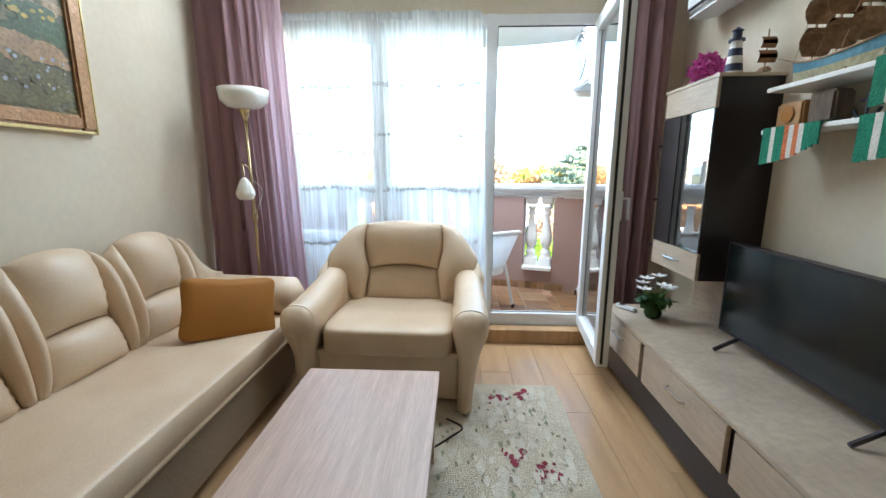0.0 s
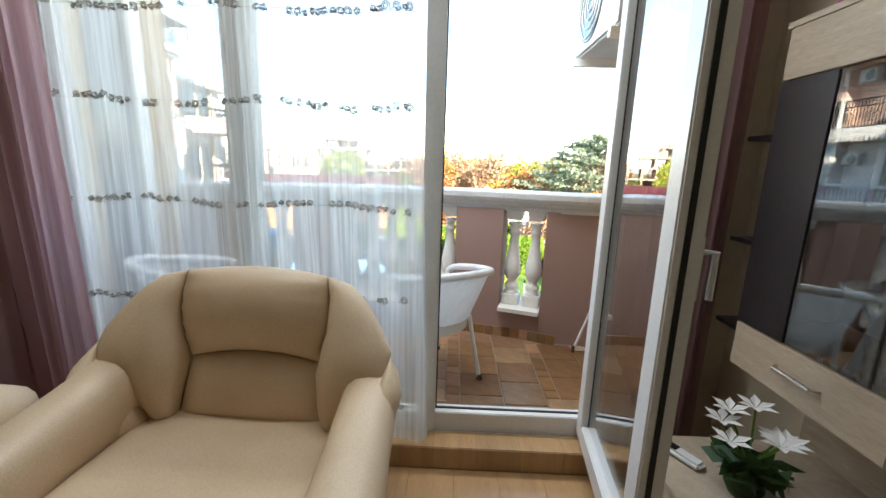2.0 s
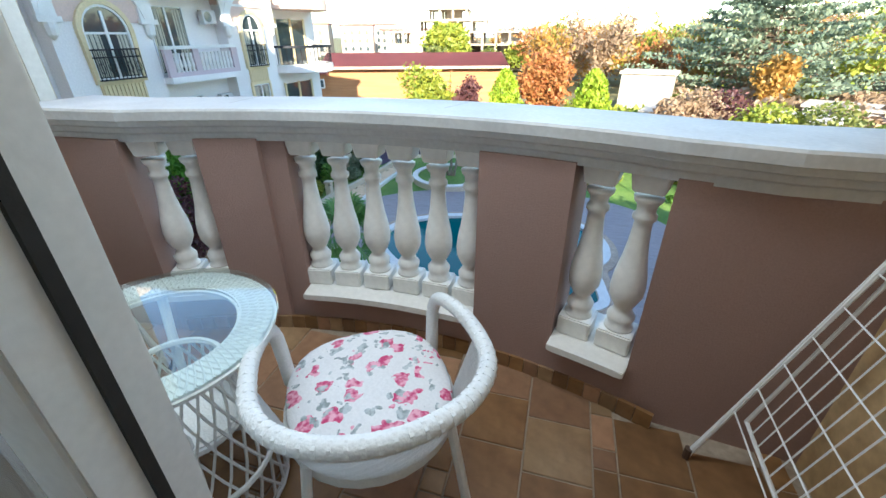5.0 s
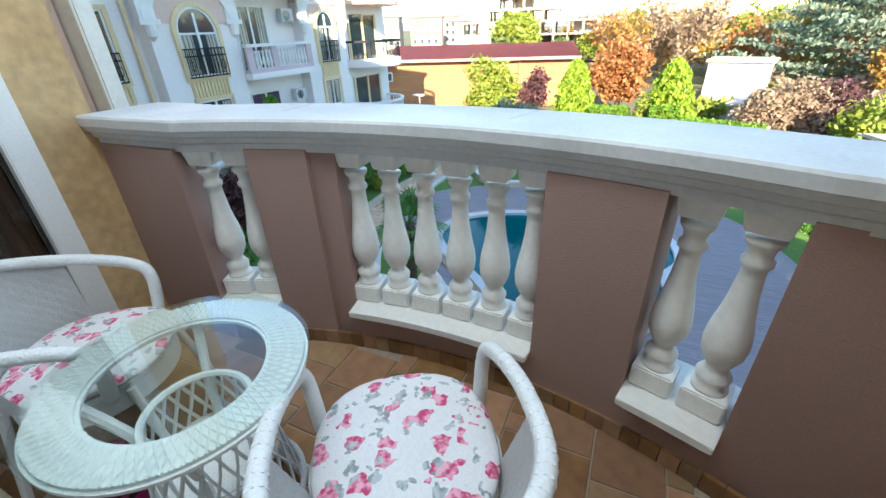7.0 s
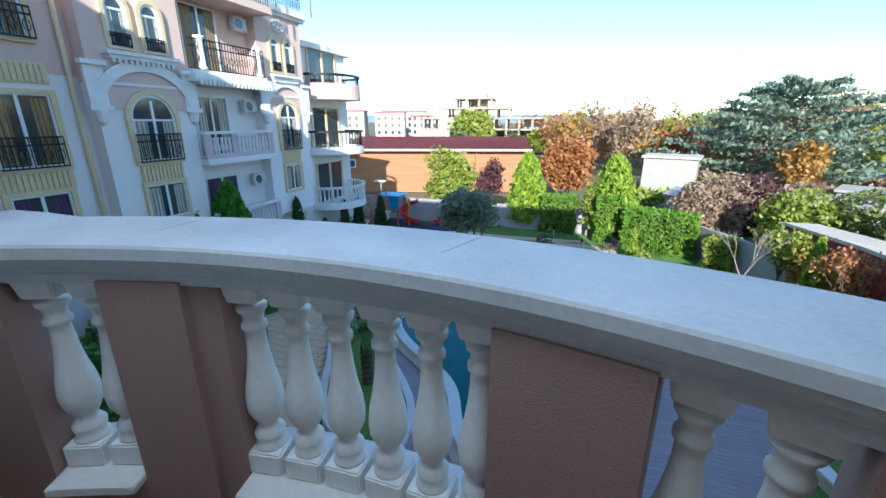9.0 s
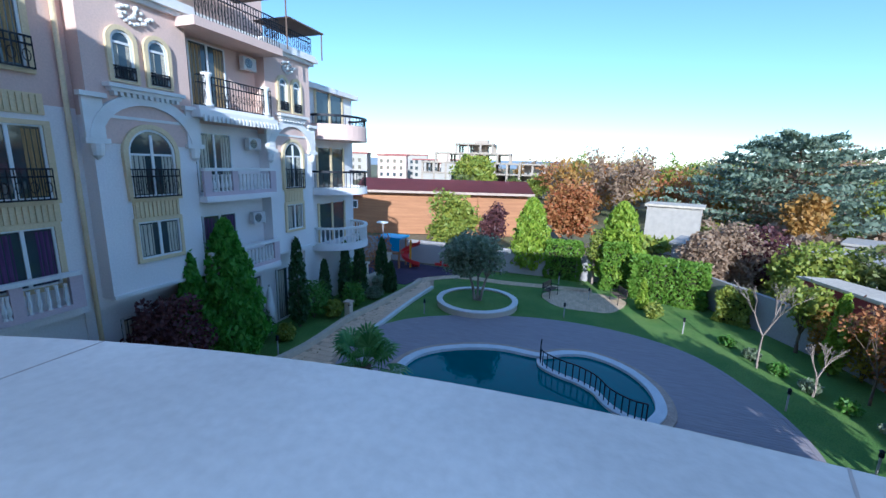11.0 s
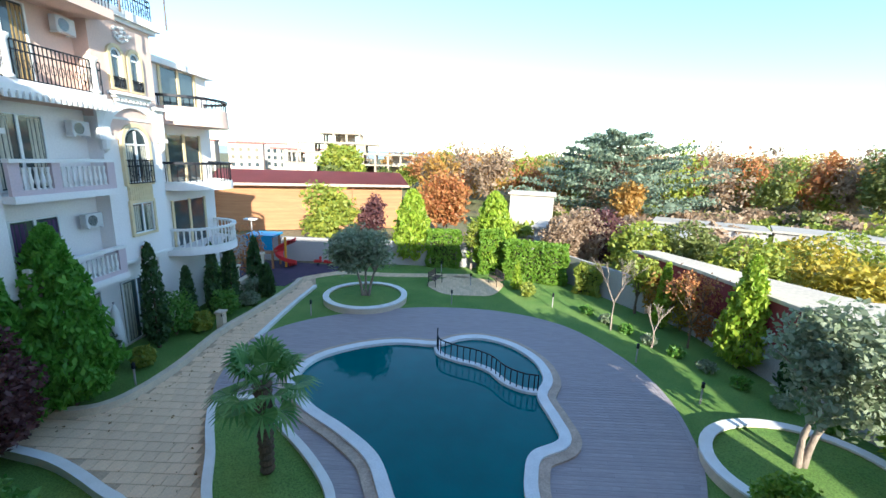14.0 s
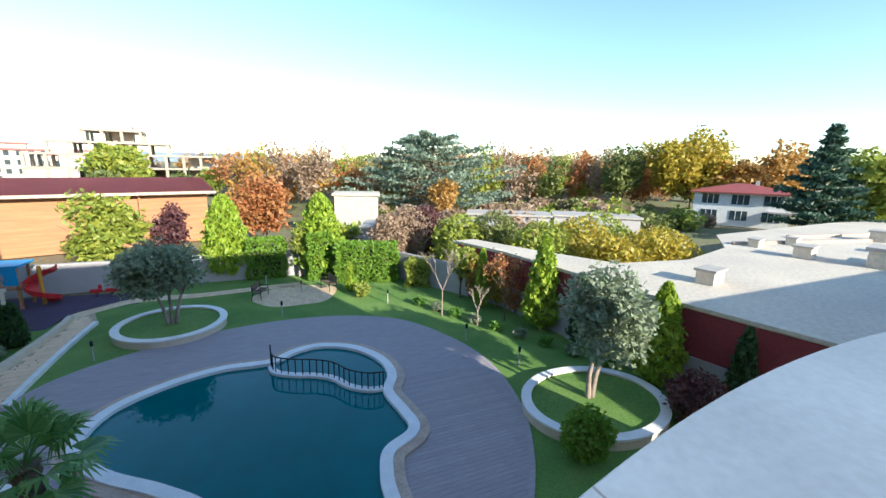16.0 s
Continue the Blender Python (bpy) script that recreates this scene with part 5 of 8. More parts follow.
for x, y, m in ((9.6, 24.2, L_ORANGE), (10.1, 22.8, L_YELLOW), (10.5, 21.6, L_RED)):
    bush(x, y, 0.8, 2.6, m, 1500, "orange and yellow climbing shrub on the wall", name="climbing_shrub")
for i in range(9):
    bush(6.2 + 0.55 * i, 24.6 - 1.15 * i, 0.35, 0.45, L_OLIVE if i % 2 else L_GREEN, 350, "low flowering shrub in the lawn edge", name="low_shrub")
for x, y, r, h, m in ((17.0, 21.6, 2.3, 3.7, L_YELLOW), (20.5, 22.0, 2.6, 3.9, L_YELLOW), (23.6, 23.6, 2.5, 3.7, L_YELLOW), (18.5, 26.0, 2.8, 4.2, L_YELLOW), (14.2, 25.0, 1.9, 4.3, L_LIME), (14.0, 30.0, 2.4, 4.3, L_MOSS), (11.5, 30.5, 2.0, 4.2, L_LIME), (22.5, 28.5, 2.8, 4.2, L_LIME), (9.0, 35.5, 2.0, 4.4, L_BROWN), (11.0, 36.5, 2.2, 4.2, L_PURPLE), (7.3, 34.6, 1.6, 3.8, L_BROWN)):
    bush(x, y, r, h, m, 3600, "wild autumn shrub beyond the wall", size=0.17, name="autumn_shrub")
cedar(21.0, 60.0, 11.8, 13.0, taper=0.74, power=1.9)
broadleaf(18.5, 50, 6.0, (2.2, 2.0, 2.4), L_ORANGE, 2600, "orange autumn tree before the cedar", "autumn_tree", 0.25, None, 0.25)
cedar(53.5, 28.5, 12.6, 5.2, L_SPRUCE, "spruce_tree", "tall dark blue-green spruce beyond the flat roof", 0.97, 1.0, 30)
broadleaf(60, 26.5, 10.6, (5, 4.5, 4.6), L_LIME, 5000, "large yellow-green tree beyond the flat roof", "autumn_tree", 0.2, None, 0.4)
broadleaf(67.0, 53.0, 13.4, (9.5, 7.0, 6.2), L_YELLOW, 12000, "large golden autumn tree", "autumn_tree", 0.2, None, 0.42)
broadleaf(75.0, 45.0, 13.0, (8.5, 6.0, 5.8), L_ORANGE, 10000, "large orange autumn tree", "autumn_tree", 0.2, None, 0.42)
broadleaf(57.5, 60.0, 11.5, (4.0, 4.0, 4.6), L_MOSS, 4500, "large green tree among autumn trees", "green_tree", 0.2, None, 0.4)
broadleaf(-24.6, 92, 9.6, (5.4, 4.5, 4.6), L_LIME, 4500, "yellow tree before the unfinished building", "autumn_tree", 0.2, None, 0.6)

# woods in the distance, and hedgerow scrub in front of them
woods = {"L_RED": [], "L_ORANGE": [], "L_LIME": [], "L_GREEN": [], "L_BROWN": []}
wrnd = random.Random(21)
for i in range(330):
    q = wrnd.random()
    y = 62 + 75 * q
    x = wrnd.uniform(-18 - 0.1 * y, 100)
    if x < 0.1 * y - 12 and y > 90 and x > -60 and wrnd.random() < 0.6:
        continue
    h = wrnd.uniform(7.5, 10.5) + (1.2 if x > 25 else 0.0)
    r = wrnd.uniform(2.6, 4.6)
    key = wrnd.choice(list(woods))
    if -0.42 * (y - 4) < x + 1.3 < -0.08 * (y - 4) and y < 118:   # open ground before the unfinished building
        if i % 4:
            continue
        h = min(h, 6.0)
    if key == "L_GREEN" and i % 2:
        key = "L_BROWN"
    woods[key].append(crown_balls(820, (x, y, GZ + h * 0.55), (r, r, h * 0.5), 6))
for i in range(110):
    y = wrnd.uniform(38, 62)
    x = wrnd.uniform(2 + (y - 38) * 0.2, 55)
    if 5 < x < 12 and 40 < y < 50:
        continue
    h = wrnd.uniform(1.6, 3.4)
    woods[wrnd.choice(["L_BROWN", "L_LIME", "L_GREEN", "L_BROWN"])].append(crown_balls(480, (x, y, GZ + h * 0.45), (h * 0.9, h * 0.9, h * 0.55), 5))
for key, m, lab in (("L_RED", L_RED, "rust red"), ("L_ORANGE", L_ORANGE, "orange"), ("L_LIME", L_LIME, "yellow-green"), ("L_GREEN", L_MOSS, "green"), ("L_BROWN", L_BROWN, "brown")):
    tagged(leaves("woods", np.concatenate(woods[key]), 0.36, m), lab + " autumn woods and scrub in the distance", "woods", kind="stuff")

# ---- garden things ----
fence = thing("pool_fence", "low dark railing between the large and the small pool", "fence")
FL = curve_points([(-1.5, 19.75), (-1.35, 19.2), (-0.7, 18.75), (0.0, 18.45), (0.55, 18.0), (0.95, 17.3), (1.5, 16.85), (2.0, 16.75)], 6)
part("base", band(bmesh.new(), FL, 0.13, GZ - 0.02, GZ + 0.14), COPING, fence, "white curved divider")
part("rail", tube(bmesh.new(), [(p.x, p.y, GZ + 0.72) for p in FL], 0.025, seg=6), IRON, fence)
for p in FL[::2]:
    part("post", tube(bmesh.new(), [(p.x, p.y, GZ + 0.13), (p.x, p.y, GZ + 0.72)], 0.022, seg=6), IRON, fence)
part("end_post", tube(bmesh.new(), [(-1.5, 19.8, GZ), (-1.5, 19.8, GZ + 0.8), (-1.5, 19.95, GZ + 0.88)], 0.026, seg=6), IRON, fence)


def garden_lamp(x, y):
    t = thing("garden_lamp", "small bollard lamp on the lawn", "lamp", "bollard lamps", at=(x, y, GZ))
    part("post", tube(bmesh.new(), [(0, 0, -0.02), (0, 0, 0.6)], 0.03, seg=8), GREYWALL, t)
    part("head", lathe(bmesh.new(), [(0.05, 0.6), (0.06, 0.62), (0.05, 0.75), (0.07, 0.77), (0.02, 0.82)], 10), IRON, t)


for x, y in ((-7.75, 22.85), (-11.0, 20.9), (-0.9, 25.3), (4.6, 25.4), (-1.6, 31.6), (6.5, 19.4), (7.4, 16.6), (-11.4, 16.3), (0.3, 28.8)):
    garden_lamp(x, y)


def bench(x, y, turn):
    t = thing("park_bench", "dark iron and wood garden bench", "bench", "benches on the patio", at=(x, y, GZ + 0.02), turn=turn)
    for i in range(3):
        part("seat_slat", boxes((-0.6, 0.6, -0.2 + i * 0.15, -0.08 + i * 0.15, 0.42, 0.45)), BARK, t)
        part("back_slat", boxes((-0.6, 0.6, 0.24, 0.27, 0.52 + i * 0.13, 0.62 + i * 0.13)), BARK, t)
    for s in (-0.55, 0.55):
        part("side", tube(bmesh.new(), [(s, -0.22, 0), (s, -0.22, 0.62), (s, 0.22, 0.64), (s, 0.26, 0.9), (s, 0.22, 0.4), (s, 0.3, 0)], 0.025, seg=6), IRON, t)


bench(-1.9, 28.7, 70)
bench(1.9, 29.1, -70)
pillar = tagged(part("path_pillar", boxes((-11.25, -10.95, 20.85, 21.15, GZ, GZ + 0.75), (-11.3, -10.9, 20.8, 21.2, GZ + 0.75, GZ + 0.82)), KERB), "pale stone pillar beside the path", "pillar", kind="structure")
terr = thing("terrace_wall", "stone terrace wall with pillars and iron railing", "wall", kind="structure")
part("wall", boxes((-12.9, -12.6, 25.0, 28.5, GZ, GZ + 0.7)), KERB, terr)
for y in (25.0, 28.0):
    part("pillar", boxes((-12.95, -12.5, y, y + 0.45, GZ, GZ + 1.6), (-13.02, -12.43, y - 0.06, y + 0.51, GZ + 1.6, GZ + 1.72)), KERB, terr)

blue, redp, yellow = (mat(n, c, 0.4, 0.08, 2, 20, 0.02) for n, c in (("blue_plastic", (0.02, 0.28, 0.55)), ("red_plastic", (0.6, 0.03, 0.03)), ("yellow_plastic", (0.75, 0.35, 0.03))))
play = thing("playground_tower", "wooden playground tower with a blue roof and a red spiral slide", "playground", at=(-13.6, 31.4, GZ))
for x in (-1.0, 0.6):
    for y in (-0.6, 0.6):
        part("post", boxes((x - 0.06, x + 0.06, y - 0.06, y + 0.06, 0, 2.3)), TIMBER, play)
part("platform", boxes((-1.06, 0.66, -0.66, 0.66, 1.05, 1.15)), TIMBER, play)
part("panel", boxes((-1.06, 0.66, -0.72, -0.66, 1.3, 2.2)), blue, play, "blue panel")
part("roof", slab(bmesh.new(), [(-1.2, -0.8), (0.8, -0.8), (0.8, 0.8), (-1.2, 0.8)], 2.2, 2.32), blue, play, "blue plastic roof")
bm = bmesh.new()
for i in range(19):
    a0, a1 = i * 0.36, (i + 1) * 0.36
    z0, z1 = 1.9 - i * 0.095, 1.9 - (i + 1) * 0.095
    c = (1.25, 0.0)
    q = [bm.verts.new((c[0] + r * math.cos(a), c[1] + r * math.sin(a), z)) for r, a, z in ((0.15, a0, z0), (0.7, a0, z0), (0.7, a1, z1), (0.15, a1, z1))]
    w = [bm.verts.new((c[0] + 0.72 * math.cos(a), c[1] + 0.72 * math.sin(a), z)) for a, z in ((a0, z0 + 0.25), (a1, z1 + 0.25))]
    bm.faces.new(q)
    bm.faces.new((q[1], q[2], w[1], w[0]))
bmesh.ops.remove_doubles(bm, verts=bm.verts[:], dist=0.002)
bmesh.ops.solidify(bm, geom=bm.faces[:], thickness=0.04)
part("slide", bm, redp, play, "red spiral slide")
part("slide_post", tube(bmesh.new(), [(1.25, 0, 0), (1.25, 0, 2.1)], 0.08, seg=10), yellow, play)
part("ladder", boxes((-1.5, -1.42, -0.5, -0.42, 0, 1.2), (-1.5, -1.42, 0.0, 0.08, 0, 1.2), (-1.5, -1.42, -0.42, 0.0, 0.3, 0.36), (-1.5, -1.42, -0.42, 0.0, 0.7, 0.76)), TIMBER, play)
for x in (-10.3, -9.6):
    t = thing("spring_rider", "red playground spring rider", "toy", "spring riders", at=(x, 31.9, GZ + 0.02))
    part("seat", boxes((-0.28, 0.28, -0.1, 0.1, 0.25, 0.45), (0.12, 0.26, -0.1, 0.1, 0.45, 0.7)), redp, t, bevel=0.04)
    part("spring", tube(bmesh.new(), [(0.08 * math.cos(a), 0.08 * math.sin(a), a * 0.012) for a in np.linspace(0, 22, 50)], 0.012, seg=4), IRON, t)
t = thing("street_lamp", "tall grey lamp post with a flat head", "street lamp", at=(-14.0, 30.2, GZ))
part("pole", tube(bmesh.new(), [(0, 0, 0), (0, 0, 3.4)], 0.06, 0.04), GREYWALL, t)
part("head", boxes((-0.45, 0.35, -0.2, 0.2, 3.4, 3.5)), UPVC, t, bevel=0.03)
t = thing("patio_umbrella", "closed white sun umbrella", "umbrella", at=(-13.15, 17.9, GZ))
part("canopy", lathe(bmesh.new(), [(0.26, 0.6), (0.2, 1.2), (0.12, 1.9), (0.02, 2.2)], 10), WHITE, t, smooth=True)
part("pole", tube(bmesh.new(), [(0, 0, 0), (0, 0, 2.25)], 0.03), GREYWALL, t)
rnd = random.Random(4)
for i in range(8):
    x, y = ((25.9, 16.6), (15.6, 15.0), (26.8, 19.6), (27.2, 13.8), (33, 15), (38, 18), (30, 19.2), (29.0, 12.0))[i]
    s = (0.55, 0.5, 0.4, 0.8, 0.5, 0.6, 0.4, 0.9)[i]
    b = thing("roof_vent", "small masonry vent block on the flat roof", "vent", "vents on the flat roof", at=(x, y, -3.18), turn=12)
    part("body", boxes((-s, s, -s * 0.7, s * 0.7, 0, s * 1.1)), FLATROOF, b)
    part("cap", boxes((-s * 1.15, s * 1.15, -s * 0.85, s * 0.85, s * 1.1, s * 1.3)), FARWHITE, b)
for a, b in (((26, 20.5), (60, 13.5)), ((33, 21), (66, 15.5))):
    tagged(part("roof_ridge", band(bmesh.new(), [a, b], 0.12, -3.2, -3.0), TERRACE), "low brown upstand across the flat roof", "roof", kind="structure")

# ---- balcony floor and things ----
TILES = [mat("terracotta_tile", c, 0.35, 0.16, 5, 18, 0.12, tint=t2, rand=0.25) for c, t2 in (((0.25, 0.135, 0.06), (0.18, 0.09, 0.04)), ((0.36, 0.235, 0.13), (0.27, 0.16, 0.085)), ((0.29, 0.155, 0.09), (0.33, 0.19, 0.11)), ((0.21, 0.11, 0.045), (0.28, 0.15, 0.06)))]
GROUT = mat("grout", (0.38, 0.31, 0.24), 0.9, 0.15)
bfloor = tagged(part("balcony_floor", slab(bmesh.new(), SLABS, FZ - 0.012, FZ - 0.003), GROUT), "terracotta tiled balcony floor", "floor", kind="structure")


def inside(x, y):
    return 3.17 < y and WB < x < 1.3 and (math.hypot(x - BX, y - BY) < RI - 0.01 if abs(x - BX) < 1.05 else y < 4.05)


tile_mesh = {}


def tile(w, d, m):
    key = (w, d, m)
    if key not in tile_mesh:
        bm = boxes((0.003, w - 0.003, 0.003, d - 0.003, -0.006, 0.004))
        bmesh.ops.bevel(bm, geom=[e for e in bm.edges if all(v.co.z > 0 for v in e.verts)], offset=0.003, segments=1, affect="EDGES")
        me = bpy.data.meshes.new("tile")
        bm.to_mesh(me)
        bm.free()
        me.materials.append(TILES[m])
        tile_mesh[key] = me
    return tile_mesh[key]


trnd = random.Random(2)
x = -2.02 - 0.11
col = 0
while x < 1.3:
    w = (0.24, 0.24, 0.085)[col % 3]
    y = 3.17 - (0.12 if col % 3 == 1 else 0.04)
    r = 0
    while y < 4.4:
        d = 0.24 if w > 0.2 else (0.085, 0.155)[r % 2]
        if inside(x + w / 2, y + d / 2) or inside(x + w / 2, y + 0.05):
            ob = new("tile", tile(w, d, trnd.randrange(4)))
            ob.location = (x, y, FZ)
            ob.parent = bfloor
        y += d
        r += 1
    x += w
    col += 1
skirt = tagged(new("skirting"), "dark brown tile skirting along the parapet", "skirting", kind="structure")
for k in range(34):
    a = -24.5 + k * 1.45
    p = arc(BX, BY, RI - 0.012, a, a + 1.38, 2)
    q = arc(BX, BY, RI + 0.004, a + 1.38, a, 2)
    ob = part("tile", slab(bmesh.new(), p + q, FZ, FZ + 0.075), TILES[(k * 7) % 4], skirt)

WICKER = mat("white_wicker", (0.76, 0.76, 0.75), 0.45, 0.05, 12, 140, 0.22, stretch=(1, 1, 1))
STEEL = mat("white_tube", (0.80, 0.80, 0.80), 0.3, 0.04, 4, 60, 0.02)
BROWNFOOT = mat("brown_foot", (0.10, 0.06, 0.04), 0.6)


def flowered():
    m = mat("flowered_cloth", (0.76, 0.74, 0.74), 0.9, 0.05, 6, 120, 0.15)
    n, link = m.node_tree.nodes, m.node_tree.links.new
    b = n["Principled BSDF"]
    src = b.inputs["Base Color"].links[0].from_socket
    co = n.new("ShaderNodeTexCoord")
    for sc, lim, c1, c2 in ((15.0, 0.36, (0.55, 0.06, 0.16, 1), (0.80, 0.40, 0.50, 1)), (23.0, 0.33, (0.27, 0.30, 0.30, 1), (0.50, 0.53, 0.54, 1))):
        vo, no, less, mr, mx, petal = n.new("ShaderNodeTexVoronoi"), n.new("ShaderNodeTexNoise"), n.new("ShaderNodeMath"), n.new("ShaderNodeMapRange"), n.new("ShaderNodeMix"), n.new("ShaderNodeMix")
        warp = n.new("ShaderNodeVectorMath")
        warp.operation = "MULTIPLY_ADD"
        link(co.outputs["Object"], no.inputs["Vector"])
        no.inputs["Scale"].default_value = 26
        link(no.outputs["Color"], warp.inputs[0])
        warp.inputs[1].default_value = (0.075, 0.075, 0.075)
        link(co.outputs["Object"], warp.inputs[2])
        vo.inputs["Scale"].default_value = sc
        link(warp.outputs["Vector"], vo.inputs["Vector"])
        less.operation = "LESS_THAN"
        less.inputs[1].default_value = lim
        link(vo.outputs["Distance"], less.inputs[0])
        n2 = n.new("ShaderNodeTexNoise")
        n2.inputs["Scale"].default_value = 55
        link(co.outputs["Object"], n2.inputs["Vector"])
        mr.inputs["From Min"].default_value, mr.inputs["From Max"].default_value = 0.4, 0.6
        link(n2.outputs["Fac"], mr.inputs["Value"])
        petal.data_type = mx.data_type = "RGBA"
        petal.inputs["A"].default_value, petal.inputs["B"].default_value = c1, c2
        link(mr.outputs["Result"], petal.inputs["Factor"])
        link(less.outputs["Value"], mx.inputs["Factor"])
        link(src, mx.inputs["A"])
        link(petal.outputs["Result"], mx.inputs["B"])
        src = mx.outputs["Result"]
    link(src, b.inputs["Base Color"])
    return m


FLOWERED = flowered()


def puff(bm, c, s, e=0.55, nu=28, nv=14):
    """A stuffed shape: a rounded block that swells in the middle."""
    f = lambda v: math.copysign(abs(v) ** e, v)
    grid = []
    for j in range(1, nv):
        p = -math.pi / 2 + math.pi * j / nv
        grid.append([bm.verts.new((c[0] + s[0] * f(math.cos(p)) * f(math.cos(2 * math.pi * i / nu)), c[1] + s[1] * f(math.cos(p)) * f(math.sin(2 * math.pi * i / nu)), c[2] + s[2] * f(math.sin(p)))) for i in range(nu)])
    lo, hi = bm.verts.new((c[0], c[1], c[2] - s[2])), bm.verts.new((c[0], c[1], c[2] + s[2]))
    for a, b in zip(grid, grid[1:]):
        for i in range(nu):
            bm.faces.new((a[i], a[(i + 1) % nu], b[(i + 1) % nu], b[i]))
    for i in range(nu):
        bm.faces.new((lo, grid[0][(i + 1) % nu], grid[0][i]))
        bm.faces.new((hi, grid[-1][i], grid[-1][(i + 1) % nu]))
    return bm


def wicker_chair(at, turn):
    """Faces +y in its own space: barrel back, arms sloping to the front."""
    t = thing("wicker_chair", "white wicker balcony armchair with a round flowered cushion", "chair", "wicker chairs", at=at, turn=turn)
    rimline = curve_points([(-0.225, 0.13, 0.40), (-0.24, 0.15, 0.56), (-0.255, 0.10, 0.62), (-0.275, -0.06, 0.655), (-0.25, -0.25, 0.685), (-0.15, -0.375, 0.715), (0.0, -0.42, 0.725), (0.15, -0.375, 0.715), (0.25, -0.25, 0.685), (0.275, -0.06, 0.655), (0.255, 0.10, 0.62), (0.24, 0.15, 0.56), (0.225, 0.13, 0.40)], 6)
    part("rim", tube(bmesh.new(), rimline, 0.021, seg=10), WICKER, t, smooth=True)
    bm = bmesh.new()
    for i, p in enumerate(rimline[14:-14]):
        tube(bm, [p + (rimline[i + 15] - p).normalized() * s for s in (-0.004, 0.004)], 0.0222, seg=8)
    tagged(part("wrap", bm, WICKER, t, "wound cane on the back rim"), kind="stuff")
    bm = bmesh.new()
    back = rimline[20:-20]
    rows = []
    for j in range(13):
        k = j / 12
        rows.append([bm.verts.new((p.x * (0.80 + 0.2 * k), p.y * (0.62 + 0.38 * k), 0.40 + (p.z - 0.40) * k + 0.004 * ((i + j) % 2))) for i, p in enumerate(back)])
    for a, b in zip(rows, rows[1:]):
        for i in range(len(a) - 1):
            bm.faces.new((a[i], a[i + 1], b[i + 1], b[i]))
    bmesh.ops.solidify(bm, geom=bm.faces[:], thickness=0.012)
    part("backrest", bm, WICKER, t, "woven barrel backrest")
    o = [(0.235 * math.cos(a), 0.225 * math.sin(a) + 0.0) for a in np.linspace(0, 2 * math.pi, 28)[:-1]]
    part("seat", slab(bmesh.new(), o, 0.385, 0.41), WICKER, t, "woven seat")
    part("apron", band(bmesh.new(), o, 0.012, 0.33, 0.40, True), WICKER, t)
    part("cushion", puff(bmesh.new(), (0, 0.01, 0.435), (0.235, 0.235, 0.030), 0.8), FLOWERED, t, "white cushion with pink roses", smooth=True)
    for sx, sy in ((-1, 1), (1, 1), (-1, -1), (1, -1)):
        leg = part("leg", tube(bmesh.new(), [(0.19 * sx, 0.17 * sy, 0.40), (0.235 * sx, 0.235 * sy, 0.02)], 0.014, seg=8), STEEL, t)
        part("foot", lathe(bmesh.new(), [(0.016, 0.0), (0.017, 0.02), (0.015, 0.035)], 8, (0.237 * sx, 0.237 * sy, 0.002)), BROWNFOOT, leg, "brown plastic foot")
    return t


wicker_chair((-0.085, 3.605, FZ + 0.005), 34)
wicker_chair((-1.25, 3.50, FZ + 0.005), -50)

tab = thing("wicker_table", "round white wicker table with a glass top", "table", at=(-0.60, 3.435, FZ + 0.005))
TR, TZ = 0.292, 0.66
ring_line = [((TR + 0.205) / 2 * math.cos(q), (TR + 0.205) / 2 * math.sin(q)) for q in np.linspace(0, 2 * math.pi, 49)[:-1]]
bm = band(bmesh.new(), ring_line, (TR - 0.205) / 2 + 0.008, TZ - 0.024, TZ, True)
part("rim", bm, WICKER, tab, "woven rim of the table top", bevel=0.008)
bm = bmesh.new()
for k in range(90):
    a = 2 * math.pi * k / 90
    for s in (-1, 1):
        tube(bm, [((0.21 + (TR - 0.21) * q) * math.cos(a + s * 0.12 * q), (0.21 + (TR - 0.21) * q) * math.sin(a + s * 0.12 * q), TZ + 0.001) for q in (0.0, 0.5, 1.0)], 0.003, seg=4)
tagged(part("weave", bm, WICKER, tab), kind="stuff")
g = part("glass_top", lathe(bmesh.new(), [(0.0, 0), (TR + 0.012, 0), (TR + 0.016, 0.003), (TR + 0.012, 0.007), (0.0, 0.007)], 48, (0, 0, TZ + 0.005)), glass_mat("greenish_glass", (0.93, 0.98, 0.96)), tab, "clear glass top")
g.visible_shadow = False
for k in range(4):
    a = radians(45 + 90 * k)
    part("leg", tube(bmesh.new(), curve_points([(0.23 * math.cos(a), 0.23 * math.sin(a), TZ - 0.02), (0.13 * math.cos(a), 0.13 * math.sin(a), 0.38), (0.25 * math.cos(a), 0.25 * math.sin(a), 0.0)], 5), 0.014, seg=8), STEEL, tab)
bm = bmesh.new()
for z, r in ((0.52, 0.13), (0.34, 0.155), (0.16, 0.20), (0.02, 0.22)):
    tube(bm, [(r * math.cos(a), r * math.sin(a), z) for a in np.linspace(0, 2 * math.pi, 25)[:-1]], 0.010, seg=6, closed=True)
for k in range(22):
    a = 2 * math.pi * k / 22
    for s in (-1, 1):
        tube(bm, [((0.13 + 0.09 * q) * math.cos(a + s * 1.1 * q), (0.13 + 0.09 * q) * math.sin(a + s * 1.1 * q), 0.52 - 0.50 * q) for q in (0, 0.2, 0.4, 0.6, 0.8, 1)], 0.005, seg=4)
part("lattice_base", bm, WICKER, tab, "openwork wicker base")
